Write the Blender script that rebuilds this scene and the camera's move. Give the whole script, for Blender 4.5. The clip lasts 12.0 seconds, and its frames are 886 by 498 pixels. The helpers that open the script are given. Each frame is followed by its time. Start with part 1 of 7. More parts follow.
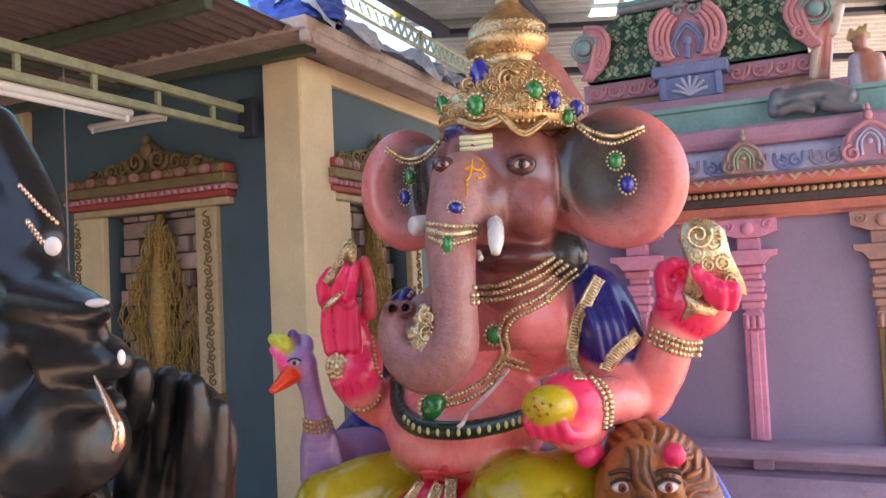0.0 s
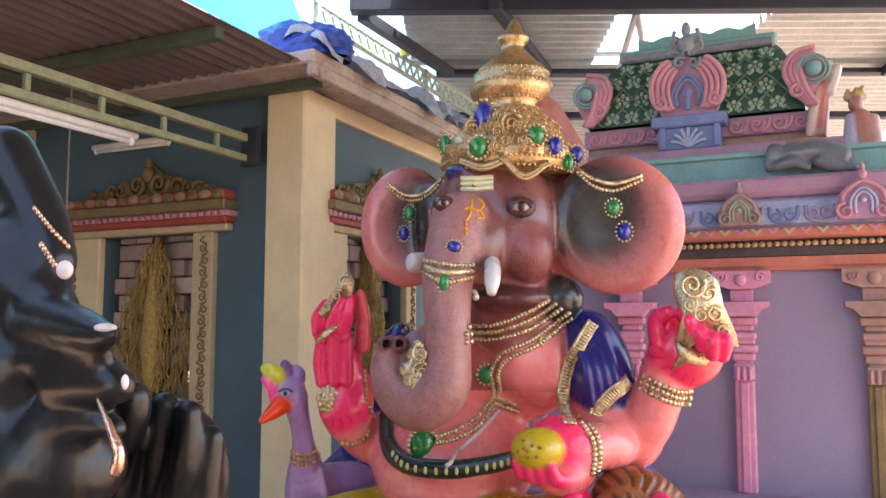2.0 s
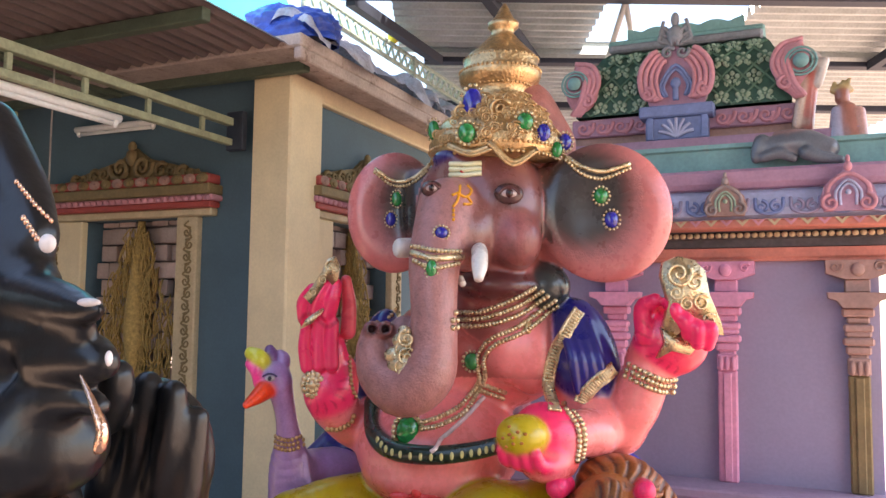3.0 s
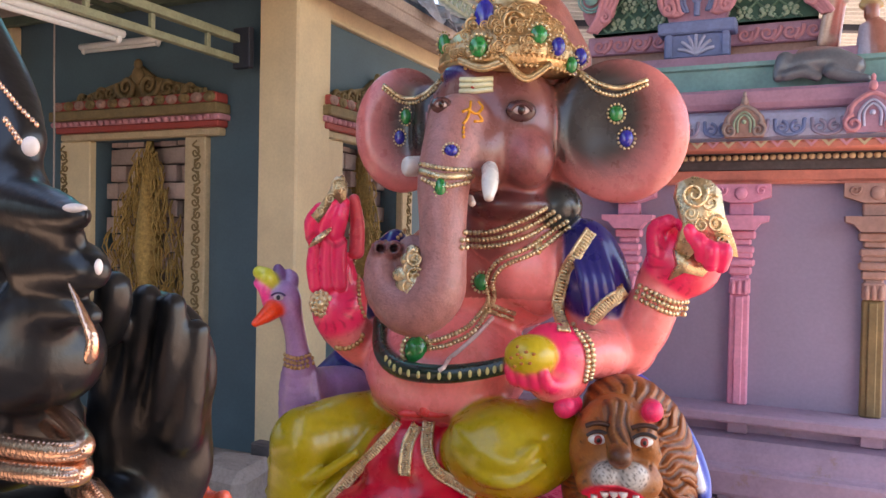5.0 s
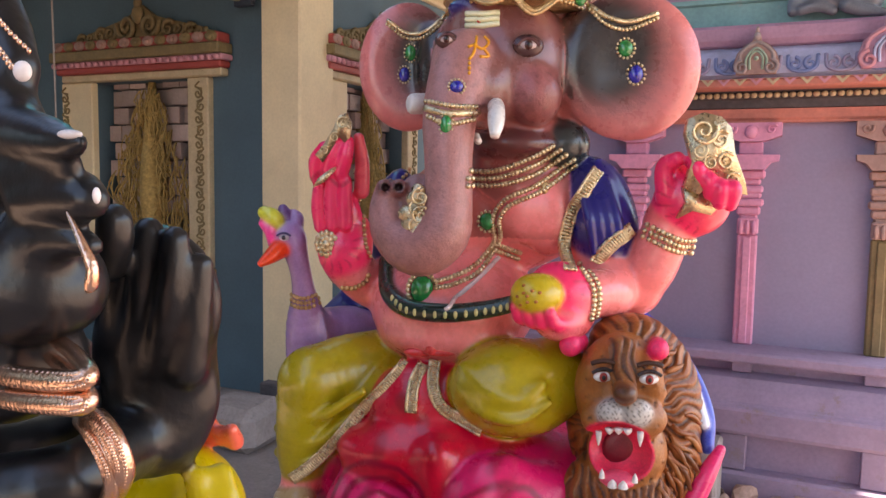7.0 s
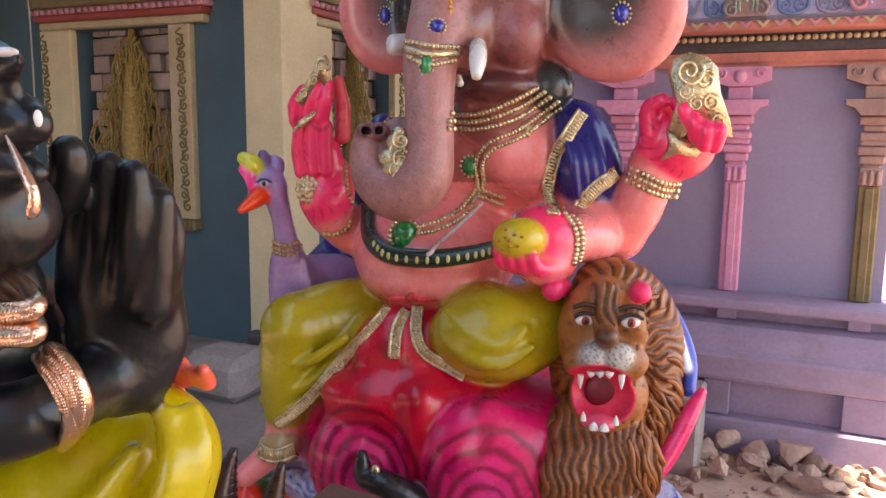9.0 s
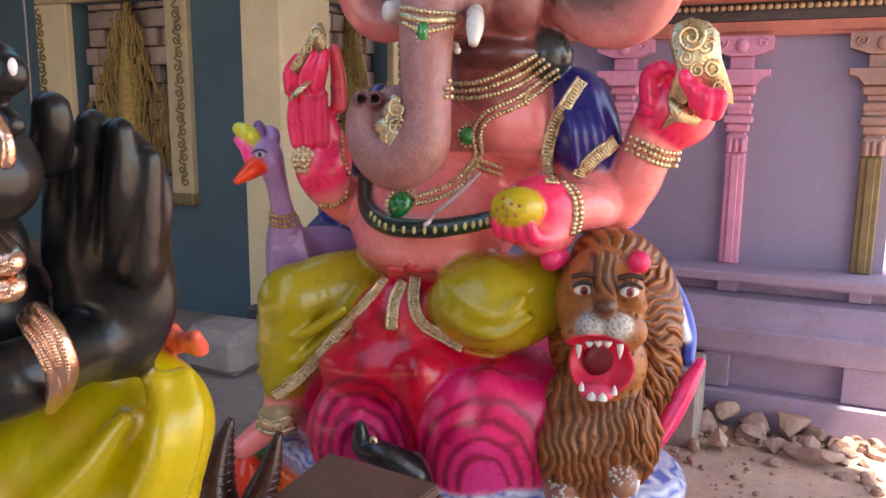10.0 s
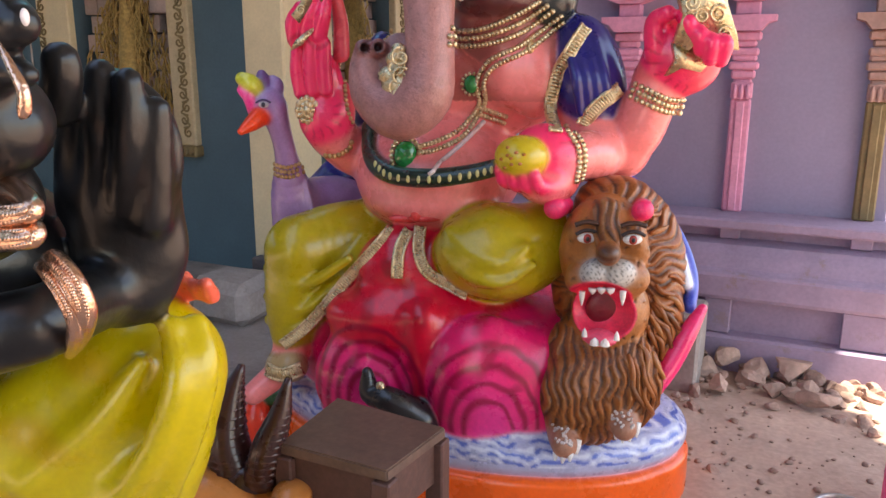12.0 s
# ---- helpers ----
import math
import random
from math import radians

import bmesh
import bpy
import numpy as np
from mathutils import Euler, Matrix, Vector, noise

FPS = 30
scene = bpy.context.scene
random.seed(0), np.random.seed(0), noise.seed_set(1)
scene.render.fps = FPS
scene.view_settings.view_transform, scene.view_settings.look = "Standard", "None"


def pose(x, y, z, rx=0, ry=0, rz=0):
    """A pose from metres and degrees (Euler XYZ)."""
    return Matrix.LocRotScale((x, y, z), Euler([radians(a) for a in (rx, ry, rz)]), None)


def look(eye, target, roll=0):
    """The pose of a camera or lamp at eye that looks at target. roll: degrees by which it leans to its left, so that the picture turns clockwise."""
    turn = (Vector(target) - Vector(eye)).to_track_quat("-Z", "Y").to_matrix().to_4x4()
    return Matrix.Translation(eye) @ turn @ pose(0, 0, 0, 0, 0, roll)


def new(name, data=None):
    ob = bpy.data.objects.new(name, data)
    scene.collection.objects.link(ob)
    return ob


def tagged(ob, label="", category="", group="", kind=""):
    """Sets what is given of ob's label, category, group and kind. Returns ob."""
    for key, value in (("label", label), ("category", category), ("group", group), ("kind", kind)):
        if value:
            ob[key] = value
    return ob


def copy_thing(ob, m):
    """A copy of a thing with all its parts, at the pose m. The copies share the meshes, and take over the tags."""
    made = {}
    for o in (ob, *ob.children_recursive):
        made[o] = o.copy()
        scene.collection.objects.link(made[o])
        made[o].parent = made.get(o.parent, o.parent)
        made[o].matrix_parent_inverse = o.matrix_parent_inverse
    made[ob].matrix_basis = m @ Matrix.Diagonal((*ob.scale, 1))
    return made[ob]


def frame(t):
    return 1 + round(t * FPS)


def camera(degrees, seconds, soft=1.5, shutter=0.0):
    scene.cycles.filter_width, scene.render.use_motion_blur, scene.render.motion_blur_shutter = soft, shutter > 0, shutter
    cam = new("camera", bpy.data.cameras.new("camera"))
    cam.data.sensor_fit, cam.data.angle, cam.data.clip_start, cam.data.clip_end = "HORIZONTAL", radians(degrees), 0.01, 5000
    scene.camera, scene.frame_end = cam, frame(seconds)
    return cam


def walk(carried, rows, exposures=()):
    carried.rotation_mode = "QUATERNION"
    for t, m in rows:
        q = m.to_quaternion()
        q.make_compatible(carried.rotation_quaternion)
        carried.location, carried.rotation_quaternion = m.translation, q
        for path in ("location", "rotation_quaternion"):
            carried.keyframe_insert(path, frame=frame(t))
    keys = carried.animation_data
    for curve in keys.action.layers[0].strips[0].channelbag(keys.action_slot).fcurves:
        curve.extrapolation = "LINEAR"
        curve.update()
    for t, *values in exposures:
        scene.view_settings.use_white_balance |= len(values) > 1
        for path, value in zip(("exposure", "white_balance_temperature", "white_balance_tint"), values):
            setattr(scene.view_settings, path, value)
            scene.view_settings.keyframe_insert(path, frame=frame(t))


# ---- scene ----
cam = camera(58.9, 12.0)
PATH = [
    (0, (0.056, -0.003, 1.446), (-0.803, 1.8, 1.533), -2.6),
    (0.5, (0.056, -0.003, 1.444), (-0.804, 1.8, 1.537), -1.8),
    (1, (0.061, -0.008, 1.453), (-0.809, 1.789, 1.578), -0.9),
    (1.5, (0.057, -0.022, 1.453), (-0.801, 1.776, 1.625), -0.3),
    (2, (0.058, -0.028, 1.451), (-0.784, 1.777, 1.629), 0.1),
    (2.5, (0.058, -0.029, 1.45), (-0.769, 1.784, 1.619), 0.4),
    (3, (0.047, -0.02, 1.44), (-0.761, 1.803, 1.592), 0.7),
    (3.5, (0.033, -0.003, 1.427), (-0.777, 1.822, 1.538), 0.9),
    (5.5, (0.038, 0.027, 1.423), (-0.797, 1.842, 1.334), 1.1),
    (6, (0.032, 0.031, 1.418), (-0.8, 1.845, 1.287), 1.1),
    (6.5, (0.028, 0.029, 1.416), (-0.814, 1.837, 1.263), 1.0),
    (7, (0.032, 0.037, 1.408), (-0.812, 1.841, 1.227), 0.9),
    (9, (0.051, 0.07, 1.379), (-0.768, 1.87, 1.082), 0.7),
    (9.5, (0.053, 0.08, 1.37), (-0.766, 1.876, 1.047), 0.7),
    (10, (0.055, 0.089, 1.353), (-0.763, 1.88, 1.001), 0.5),
    (10.5, (0.056, 0.088, 1.347), (-0.76, 1.873, 0.96), 0.4),
    (11, (0.055, 0.093, 1.343), (-0.757, 1.871, 0.919), 0.4),
    (11.5, (0.058, 0.084, 1.347), (-0.752, 1.855, 0.892), 0.3),
    (12, (0.06, 0.069, 1.352), (-0.754, 1.833, 0.877), 0.1),
]
walk(cam, [(t, look(eye, target, roll)) for t, eye, target, roll in PATH], exposures=[(0, 2.19, 7400, 16), (2, 2.21, 7350, 14), (3, 2.23, 7400, 15), (5.5, 2.15, 7600, 17), (9, 2.17, 7650, 15), (12, 2.21, 7650, 12)])

# ---- light: open sky round a roofed yard, sun from the open side ----
SUN_ELEVATION, SUN_AZIMUTH = 60.0, 95.0
world = bpy.data.worlds.new("sky")
scene.world = world
world.use_nodes = True
wn = world.node_tree.nodes
sky = wn.new("ShaderNodeTexSky")
sky.sky_type, sky.sun_disc = "NISHITA", False
sky.sun_elevation, sky.sun_rotation = radians(SUN_ELEVATION), radians(SUN_AZIMUTH)
wn["Background"].inputs["Strength"].default_value = 0.15
world.node_tree.links.new(sky.outputs[0], wn["Background"].inputs["Color"])
sun = new("sun", bpy.data.lights.new("sun", "SUN"))
sun.data.energy, sun.data.angle, sun.data.color = 4.0, radians(0.6), (1.0, 0.94, 0.85)
ea, aa = radians(SUN_ELEVATION), radians(SUN_AZIMUTH)
sun.matrix_world = look((0, 0, 0), (-math.sin(aa) * math.cos(ea), -math.cos(aa) * math.cos(ea), -math.sin(ea)))


# ---- materials ----
def material(name, rgb, rough=0.6, metal=0.0, vary=0.15, scale=6.0, bump=0.15, fine=60.0, stain=None, stain_at=0.6, coat=0.0, attribute=False, piece=0.0, edge=0.0):
    """A painted, cast or metal surface: broad and fine variation of tone, stains, and fine relief."""
    m = bpy.data.materials.new(name)
    m.use_nodes = True
    n, l = m.node_tree.nodes, m.node_tree.links
    b = n["Principled BSDF"]
    b.inputs["Metallic"].default_value = metal
    b.inputs["Coat Weight"].default_value = coat
    b.inputs["Coat Roughness"].default_value = 0.12
    tc = n.new("ShaderNodeTexCoord")
    big = n.new("ShaderNodeTexNoise")
    big.inputs["Scale"].default_value, big.inputs["Detail"].default_value = scale, 6.0
    big.inputs["Roughness"].default_value = 0.65
    small = n.new("ShaderNodeTexNoise")
    small.inputs["Scale"].default_value, small.inputs["Detail"].default_value = fine, 4.0
    for t in (big, small):
        l.new(tc.outputs["Object"], t.inputs["Vector"])
    ramp = n.new("ShaderNodeMapRange")
    ramp.inputs["From Min"].default_value, ramp.inputs["From Max"].default_value = 0.3, 0.7
    ramp.inputs["To Min"].default_value, ramp.inputs["To Max"].default_value = 1 - vary, 1 + vary
    l.new(big.outputs["Fac"], ramp.inputs["Value"])
    ramp2 = n.new("ShaderNodeMapRange")
    ramp2.inputs["From Min"].default_value, ramp2.inputs["From Max"].default_value = 0.3, 0.7
    ramp2.inputs["To Min"].default_value, ramp2.inputs["To Max"].default_value = 1 - vary * 0.5, 1 + vary * 0.5
    l.new(small.outputs["Fac"], ramp2.inputs["Value"])
    mul = n.new("ShaderNodeMath")
    mul.operation = "MULTIPLY"
    l.new(ramp.outputs[0], mul.inputs[0])
    l.new(ramp2.outputs[0], mul.inputs[1])
    shade = n.new("ShaderNodeVectorMath")
    shade.operation = "SCALE"
    l.new(mul.outputs[0], shade.inputs["Scale"])
    if attribute:
        a = n.new("ShaderNodeAttribute")
        a.attribute_name = "paint"
        l.new(a.outputs["Color"], shade.inputs[0])
    else:
        shade.inputs[0].default_value = rgb
    out = shade.outputs[0]
    if piece:
        info = n.new("ShaderNodeObjectInfo")
        pr = n.new("ShaderNodeMapRange")
        pr.inputs["To Min"].default_value, pr.inputs["To Max"].default_value = 1 - piece, 1 + piece
        l.new(info.outputs["Random"], pr.inputs["Value"])
        ps = n.new("ShaderNodeVectorMath")
        ps.operation = "SCALE"
        l.new(out, ps.inputs[0])
        l.new(pr.outputs[0], ps.inputs["Scale"])
        out = ps.outputs[0]
    if stain:
        spots = n.new("ShaderNodeTexNoise")
        spots.inputs["Scale"].default_value, spots.inputs["Detail"].default_value = scale * 1.7, 9.0
        spots.inputs["Roughness"].default_value = 0.75
        l.new(tc.outputs["Object"], spots.inputs["Vector"])
        sr = n.new("ShaderNodeMapRange")
        sr.inputs["From Min"].default_value, sr.inputs["From Max"].default_value = stain_at, stain_at + 0.12
        l.new(spots.outputs["Fac"], sr.inputs["Value"])
        mix = n.new("ShaderNodeMix")
        mix.data_type = "RGBA"
        mix.inputs["B"].default_value = (*stain, 1)
        l.new(sr.outputs[0], mix.inputs["Factor"])
        l.new(out, mix.inputs["A"])
        out = mix.outputs["Result"]
    l.new(out, b.inputs["Base Color"])
    rr = n.new("ShaderNodeMapRange")
    rr.inputs["To Min"].default_value, rr.inputs["To Max"].default_value = max(0.03, rough - min(0.12, rough * 0.25)), min(1, rough + min(0.12, rough * 0.25))
    l.new(big.outputs["Fac"], rr.inputs["Value"])
    l.new(rr.outputs[0], b.inputs["Roughness"])
    bp = n.new("ShaderNodeBump")
    bp.inputs["Strength"].default_value, bp.inputs["Distance"].default_value = bump, 0.004
    l.new(small.outputs["Fac"], bp.inputs["Height"])
    l.new(bp.outputs[0], b.inputs["Normal"])
    return m


def sheet_light(name, rgb, amount):
    """Thin plastic sheeting that lets daylight through."""
    m = bpy.data.materials.new(name)
    m.use_nodes = True
    n, l = m.node_tree.nodes, m.node_tree.links
    d, t, mix = n.new("ShaderNodeBsdfDiffuse"), n.new("ShaderNodeBsdfTranslucent"), n.new("ShaderNodeMixShader")
    noise_tex = n.new("ShaderNodeTexNoise")
    noise_tex.inputs["Scale"].default_value = 5.0
    vr = n.new("ShaderNodeMapRange")
    vr.inputs["To Min"].default_value, vr.inputs["To Max"].default_value = 0.8, 1.15
    sc = n.new("ShaderNodeVectorMath")
    sc.operation = "SCALE"
    sc.inputs[0].default_value = rgb
    l.new(noise_tex.outputs["Fac"], vr.inputs["Value"])
    l.new(vr.outputs[0], sc.inputs["Scale"])
    for s in (d, t):
        l.new(sc.outputs[0], s.inputs["Color"])
    mix.inputs[0].default_value = amount
    l.new(d.outputs[0], mix.inputs[1])
    l.new(t.outputs[0], mix.inputs[2])
    l.new(mix.outputs[0], n["Material Output"].inputs["Surface"])
    return m


BLUE_WALL = material("blue_wall_paint", (0.070, 0.127, 0.162), 0.75, vary=0.12, scale=2.2, stain=(0.11, 0.13, 0.13), stain_at=0.66)
CREAM = material("cream_paint", (0.70, 0.58, 0.37), 0.7, vary=0.1, scale=3, stain=(0.36, 0.3, 0.19), stain_at=0.68)
LAVENDER = material("lavender_paint", (0.295, 0.262, 0.385), 0.75, vary=0.09, scale=2.5, stain=(0.3, 0.24, 0.3), stain_at=0.66)
LAVENDER_DEEP = material("dusty_lavender_plinth_paint", (0.32, 0.25, 0.36), 0.8, vary=0.14, scale=4, stain=(0.27, 0.2, 0.2), stain_at=0.58)
PILASTER_PINK = material("rose_pink_pilaster_paint", (0.70, 0.31, 0.46), 0.7, vary=0.14, scale=9, stain=(0.42, 0.24, 0.28), stain_at=0.64)
PINK = material("pink_plaster_paint", (0.55, 0.25, 0.30), 0.7, vary=0.14, scale=9, stain=(0.4, 0.2, 0.24), stain_at=0.64)
MAUVE = material("mauve_plaster_paint", (0.40, 0.23, 0.33), 0.7, vary=0.16, scale=7, stain=(0.3, 0.2, 0.28), stain_at=0.62)
SALMON = material("salmon_plaster_paint", (0.55, 0.2, 0.15), 0.7, vary=0.16, scale=9, stain=(0.3, 0.2, 0.16), stain_at=0.62)
OCHRE = material("ochre_plaster_paint", (0.205, 0.15, 0.068), 0.7, vary=0.2, scale=12, stain=(0.2, 0.13, 0.08), stain_at=0.6)
BROWN_TRIM = material("brown_pilaster_paint", (0.36, 0.22, 0.19), 0.7, vary=0.2, scale=10, stain=(0.22, 0.15, 0.12), stain_at=0.6)
CREAM_TRIM = material("pale_cream_trim_paint", (0.50, 0.40, 0.25), 0.7, vary=0.14, scale=12, stain=(0.3, 0.22, 0.12), stain_at=0.6)
RED_TRIM = material("dull_red_trim_paint", (0.36, 0.06, 0.05), 0.65, vary=0.15, scale=12)
BLUE_TRIM = material("powder_blue_trim_paint", (0.17, 0.22, 0.42), 0.7, vary=0.16, scale=14, stain=(0.3, 0.3, 0.36), stain_at=0.64)
PALE_BLUE = material("pale_blue_trim_paint", (0.42, 0.44, 0.62), 0.7, vary=0.14, scale=14)
TEAL = material("teal_plaster_paint", (0.17, 0.35, 0.36), 0.7, vary=0.16, scale=10, stain=(0.28, 0.34, 0.32), stain_at=0.6)
GREEN_ROOF = material("green_roof_paint", (0.035, 0.10, 0.075), 0.65, vary=0.2, scale=14, stain=(0.12, 0.15, 0.12), stain_at=0.62)
STONE_MAUVE = material("dusty_grey_mauve_paint", (0.33, 0.26, 0.25), 0.75, vary=0.2, scale=14, stain=(0.2, 0.17, 0.16), stain_at=0.62)
NET_GREEN = material("dull_green_net_paint", (0.10, 0.20, 0.14), 0.7, vary=0.2, scale=14)
GREEN_PALE = material("pale_green_relief_paint", (0.30, 0.40, 0.30), 0.7, vary=0.2, scale=20)
DARK_BAND = material("weathered_dark_band", (0.09, 0.08, 0.085), 0.8, vary=0.25, scale=12)
GREY_STONE = material("grey_figure_paint", (0.22, 0.24, 0.28), 0.6, vary=0.2, scale=12, stain=(0.3, 0.27, 0.25))
CONCRETE = material("raw_concrete", (0.33, 0.29, 0.27), 0.9, vary=0.2, scale=7, bump=0.4, stain=(0.2, 0.17, 0.16), stain_at=0.56)
EAVE = material("rain_stained_eave_plaster", (0.42, 0.34, 0.30), 0.85, vary=0.25, scale=4, bump=0.3, stain=(0.17, 0.11, 0.09), stain_at=0.56)
SHEET = material("galvanised_sheet", (0.42, 0.46, 0.455), 0.4, metal=0.3, vary=0.2, scale=3, stain=(0.36, 0.34, 0.32), stain_at=0.62)
OLD_SHEET = material("aged_brown_sheet", (0.17, 0.13, 0.125), 0.6, metal=0.2, vary=0.16, scale=3, stain=(0.22, 0.15, 0.13), stain_at=0.6)
GREEN_STEEL = material("dark_green_steel", (0.085, 0.115, 0.08), 0.6, metal=0.2, vary=0.2, scale=8)
PALE_STEEL = material("pale_green_truss_paint", (0.29, 0.31, 0.195), 0.6, vary=0.22, scale=10, stain=(0.25, 0.22, 0.14), stain_at=0.62)
DARK_STEEL = material("dark_blue_steel", (0.032, 0.040, 0.062), 0.6, metal=0.3, vary=0.2, scale=6)
WHITE_PAINT = material("white_enamel", (0.75, 0.74, 0.72), 0.5, vary=0.08, scale=8)
DIRT = material("dry_dirt", (0.44, 0.315, 0.255), 0.95, vary=0.22, scale=2.5, bump=0.8, fine=45, stain=(0.46, 0.34, 0.28), stain_at=0.55)
PAVING = material("worn_cement_floor", (0.29, 0.245, 0.22), 0.9, vary=0.18, scale=3, bump=0.4, stain=(0.2, 0.17, 0.16), stain_at=0.55)
ROCK = material("broken_stone", (0.36, 0.245, 0.20), 0.9, vary=0.25, scale=12, bump=0.6, stain=(0.45, 0.37, 0.34), stain_at=0.6, piece=0.18)
BRICK_MAT = material("cement_lattice_block", (0.42, 0.33, 0.30), 0.85, vary=0.14, scale=9, bump=0.4, piece=0.28)
DARK_ROOM = material("dim_room_plaster", (0.22, 0.2, 0.19), 0.9, vary=0.15)
STRAW = material("dried_golden_straw", (0.40, 0.27, 0.09), 0.8, vary=0.3, scale=30)
ROPE = material("grey_cord", (0.3, 0.27, 0.25), 0.9)
ENAMEL = material("glossy_statue_enamel", (1, 1, 1), 0.28, vary=0.10, scale=9, bump=0.05, fine=90, coat=0.3, attribute=True)
BLACK_GLOSS = material("worn_black_enamel", (1, 1, 1), 0.33, vary=0.35, scale=11, bump=0.3, fine=45, coat=0.08, attribute=True)
SATIN = material("satin_statue_paint", (1, 1, 1), 0.33, vary=0.16, scale=14, bump=0.2, fine=120, coat=0.4, attribute=True)
FUR_PAINT = material("brushed_brown_fur_paint", (1, 1, 1), 0.42, vary=0.22, scale=18, bump=0.35, fine=130, coat=0.12, attribute=True)
TRUNK_SKIN = material("cracked_trunk_paint", (1, 1, 1), 0.42, vary=0.2, scale=26, bump=0.5, fine=150, coat=0.15, attribute=True, stain=(0.17, 0.065, 0.06), stain_at=0.60)
GOLD = material("gold_leaf_paint", (0.60, 0.40, 0.20), 0.30, metal=0.9, vary=0.3, scale=30, bump=0.9, fine=110)
PALE_GOLD = material("pale_silvery_gold_paint", (0.72, 0.58, 0.36), 0.28, metal=0.9, vary=0.25, scale=40, bump=0.8, fine=140)
ROSE_GOLD = material("copper_gold_paint", (0.85, 0.52, 0.36), 0.2, metal=0.95, vary=0.15, scale=30, bump=0.4, fine=160)
GEM_GREEN = material("green_glass_gem", (0.01, 0.22, 0.05), 0.12, vary=0.3, scale=60, bump=0.05, coat=0.8)
GEM_BLUE = material("blue_glass_gem", (0.02, 0.02, 0.30), 0.12, vary=0.3, scale=60, bump=0.05, coat=0.8)
WOOD = material("paint_splashed_brown_wood", (0.10, 0.045, 0.035), 0.55, vary=0.25, scale=12, bump=0.3, stain=(0.4, 0.36, 0.33), stain_at=0.7)
WOOD_TOP = material("dusty_paint_spattered_wood", (0.135, 0.078, 0.058), 0.5, vary=0.25, scale=9, bump=0.3, stain=(0.06, 0.05, 0.05), stain_at=0.66)
TARP_BLUE = material("blue_tarpaulin", (0.025, 0.075, 0.40), 0.45, vary=0.3, scale=9, stain=(0.2, 0.25, 0.5), stain_at=0.66)
TARP_GREY = material("weathered_grey_tarpaulin", (0.36, 0.38, 0.46), 0.6, vary=0.3, scale=9, stain=(0.2, 0.15, 0.14), stain_at=0.55)
CYAN_SHEET = sheet_light("cyan_plastic_sheet", (0.05, 0.75, 0.85), 0.75)
PLANT_GREEN = material("verdigris_rail_paint", (0.32, 0.40, 0.33), 0.6, vary=0.25, scale=20)
YELLOW_PLASTIC = material("yellow_plastic", (0.8, 0.6, 0.05), 0.4)


# ---- mesh helpers ----
def holder(name, label, category, group="", at=(0, 0, 0)):
    ob = new(name)
    ob.location = at
    return tagged(ob, label, category, group)


def finish(name, bm, mats, parent=None, label="", smooth=False):
    me = bpy.data.meshes.new(name)
    bm.to_mesh(me)
    bm.free()
    for m in mats if isinstance(mats, (list, tuple)) else [mats]:
        me.materials.append(m)
    if smooth:
        me.polygons.foreach_set("use_smooth", [True] * len(me.polygons))
    ob = new(name, me)
    if parent:
        ob.parent = parent
        if parent.type == "EMPTY":
            ob.matrix_parent_inverse = Matrix.Translation(parent.location).inverted()
    if label:
        ob["label"] = label
    return ob


def part(name, bm, mat, parent, label="", smooth=False):
    return finish(name, bm, mat, parent, label, smooth)


def setting(name, bm, mat, label, category, smooth=False):
    return tagged(finish(name, bm, mat, None, "", smooth), label, category, "", "structure")


def box(bm, x0, x1, y0, y1, z0, z1, bevel=0.006, m=None):
    r = bmesh.ops.create_cube(bm, size=1)
    vs = r["verts"]
    bmesh.ops.scale(bm, vec=(x1 - x0, y1 - y0, z1 - z0), verts=vs)
    bmesh.ops.translate(bm, vec=((x0 + x1) / 2, (y0 + y1) / 2, (z0 + z1) / 2), verts=vs)
    if bevel:
        es = list({e for v in vs for e in v.link_edges})
        g = bmesh.ops.bevel(bm, geom=es, offset=bevel, segments=1, affect="EDGES")
        vs = list({v for f in g["faces"] for v in f.verts} | {v for v in vs if v.is_valid})
    if m is not None:
        bmesh.ops.transform(bm, matrix=m, verts=vs)
    return vs


def settle(known, dx, dy, dz):
    """Carry all top-level things built since `known` by one offset."""
    for ob in bpy.data.objects:
        if ob not in known and ob.parent is None:
            ob.location += Vector((dx, dy, dz))


def one_box(*a, **k):
    bm = bmesh.new()
    box(bm, *a, **k)
    return bm


UNIT = {}


def unit_ball(seg, rings):
    if (seg, rings) not in UNIT:
        vs = [(0, 0, 1)]
        for j in range(1, rings):
            a = math.pi * j / rings
            vs += [(math.sin(a) * math.cos(k * math.tau / seg), math.sin(a) * math.sin(k * math.tau / seg), math.cos(a)) for k in range(seg)]
        vs.append((0, 0, -1))
        fs = [(0, 1 + k, 1 + (k + 1) % seg) for k in range(seg)]
        for j in range(rings - 2):
            p = 1 + j * seg
            fs += [(p + k, p + seg + k, p + seg + (k + 1) % seg, p + (k + 1) % seg) for k in range(seg)]
        p = 1 + (rings - 2) * seg
        fs += [(p + k, len(vs) - 1, p + (k + 1) % seg) for k in range(seg)]
        UNIT[seg, rings] = ([Vector(v) for v in vs], fs)
    return UNIT[seg, rings]


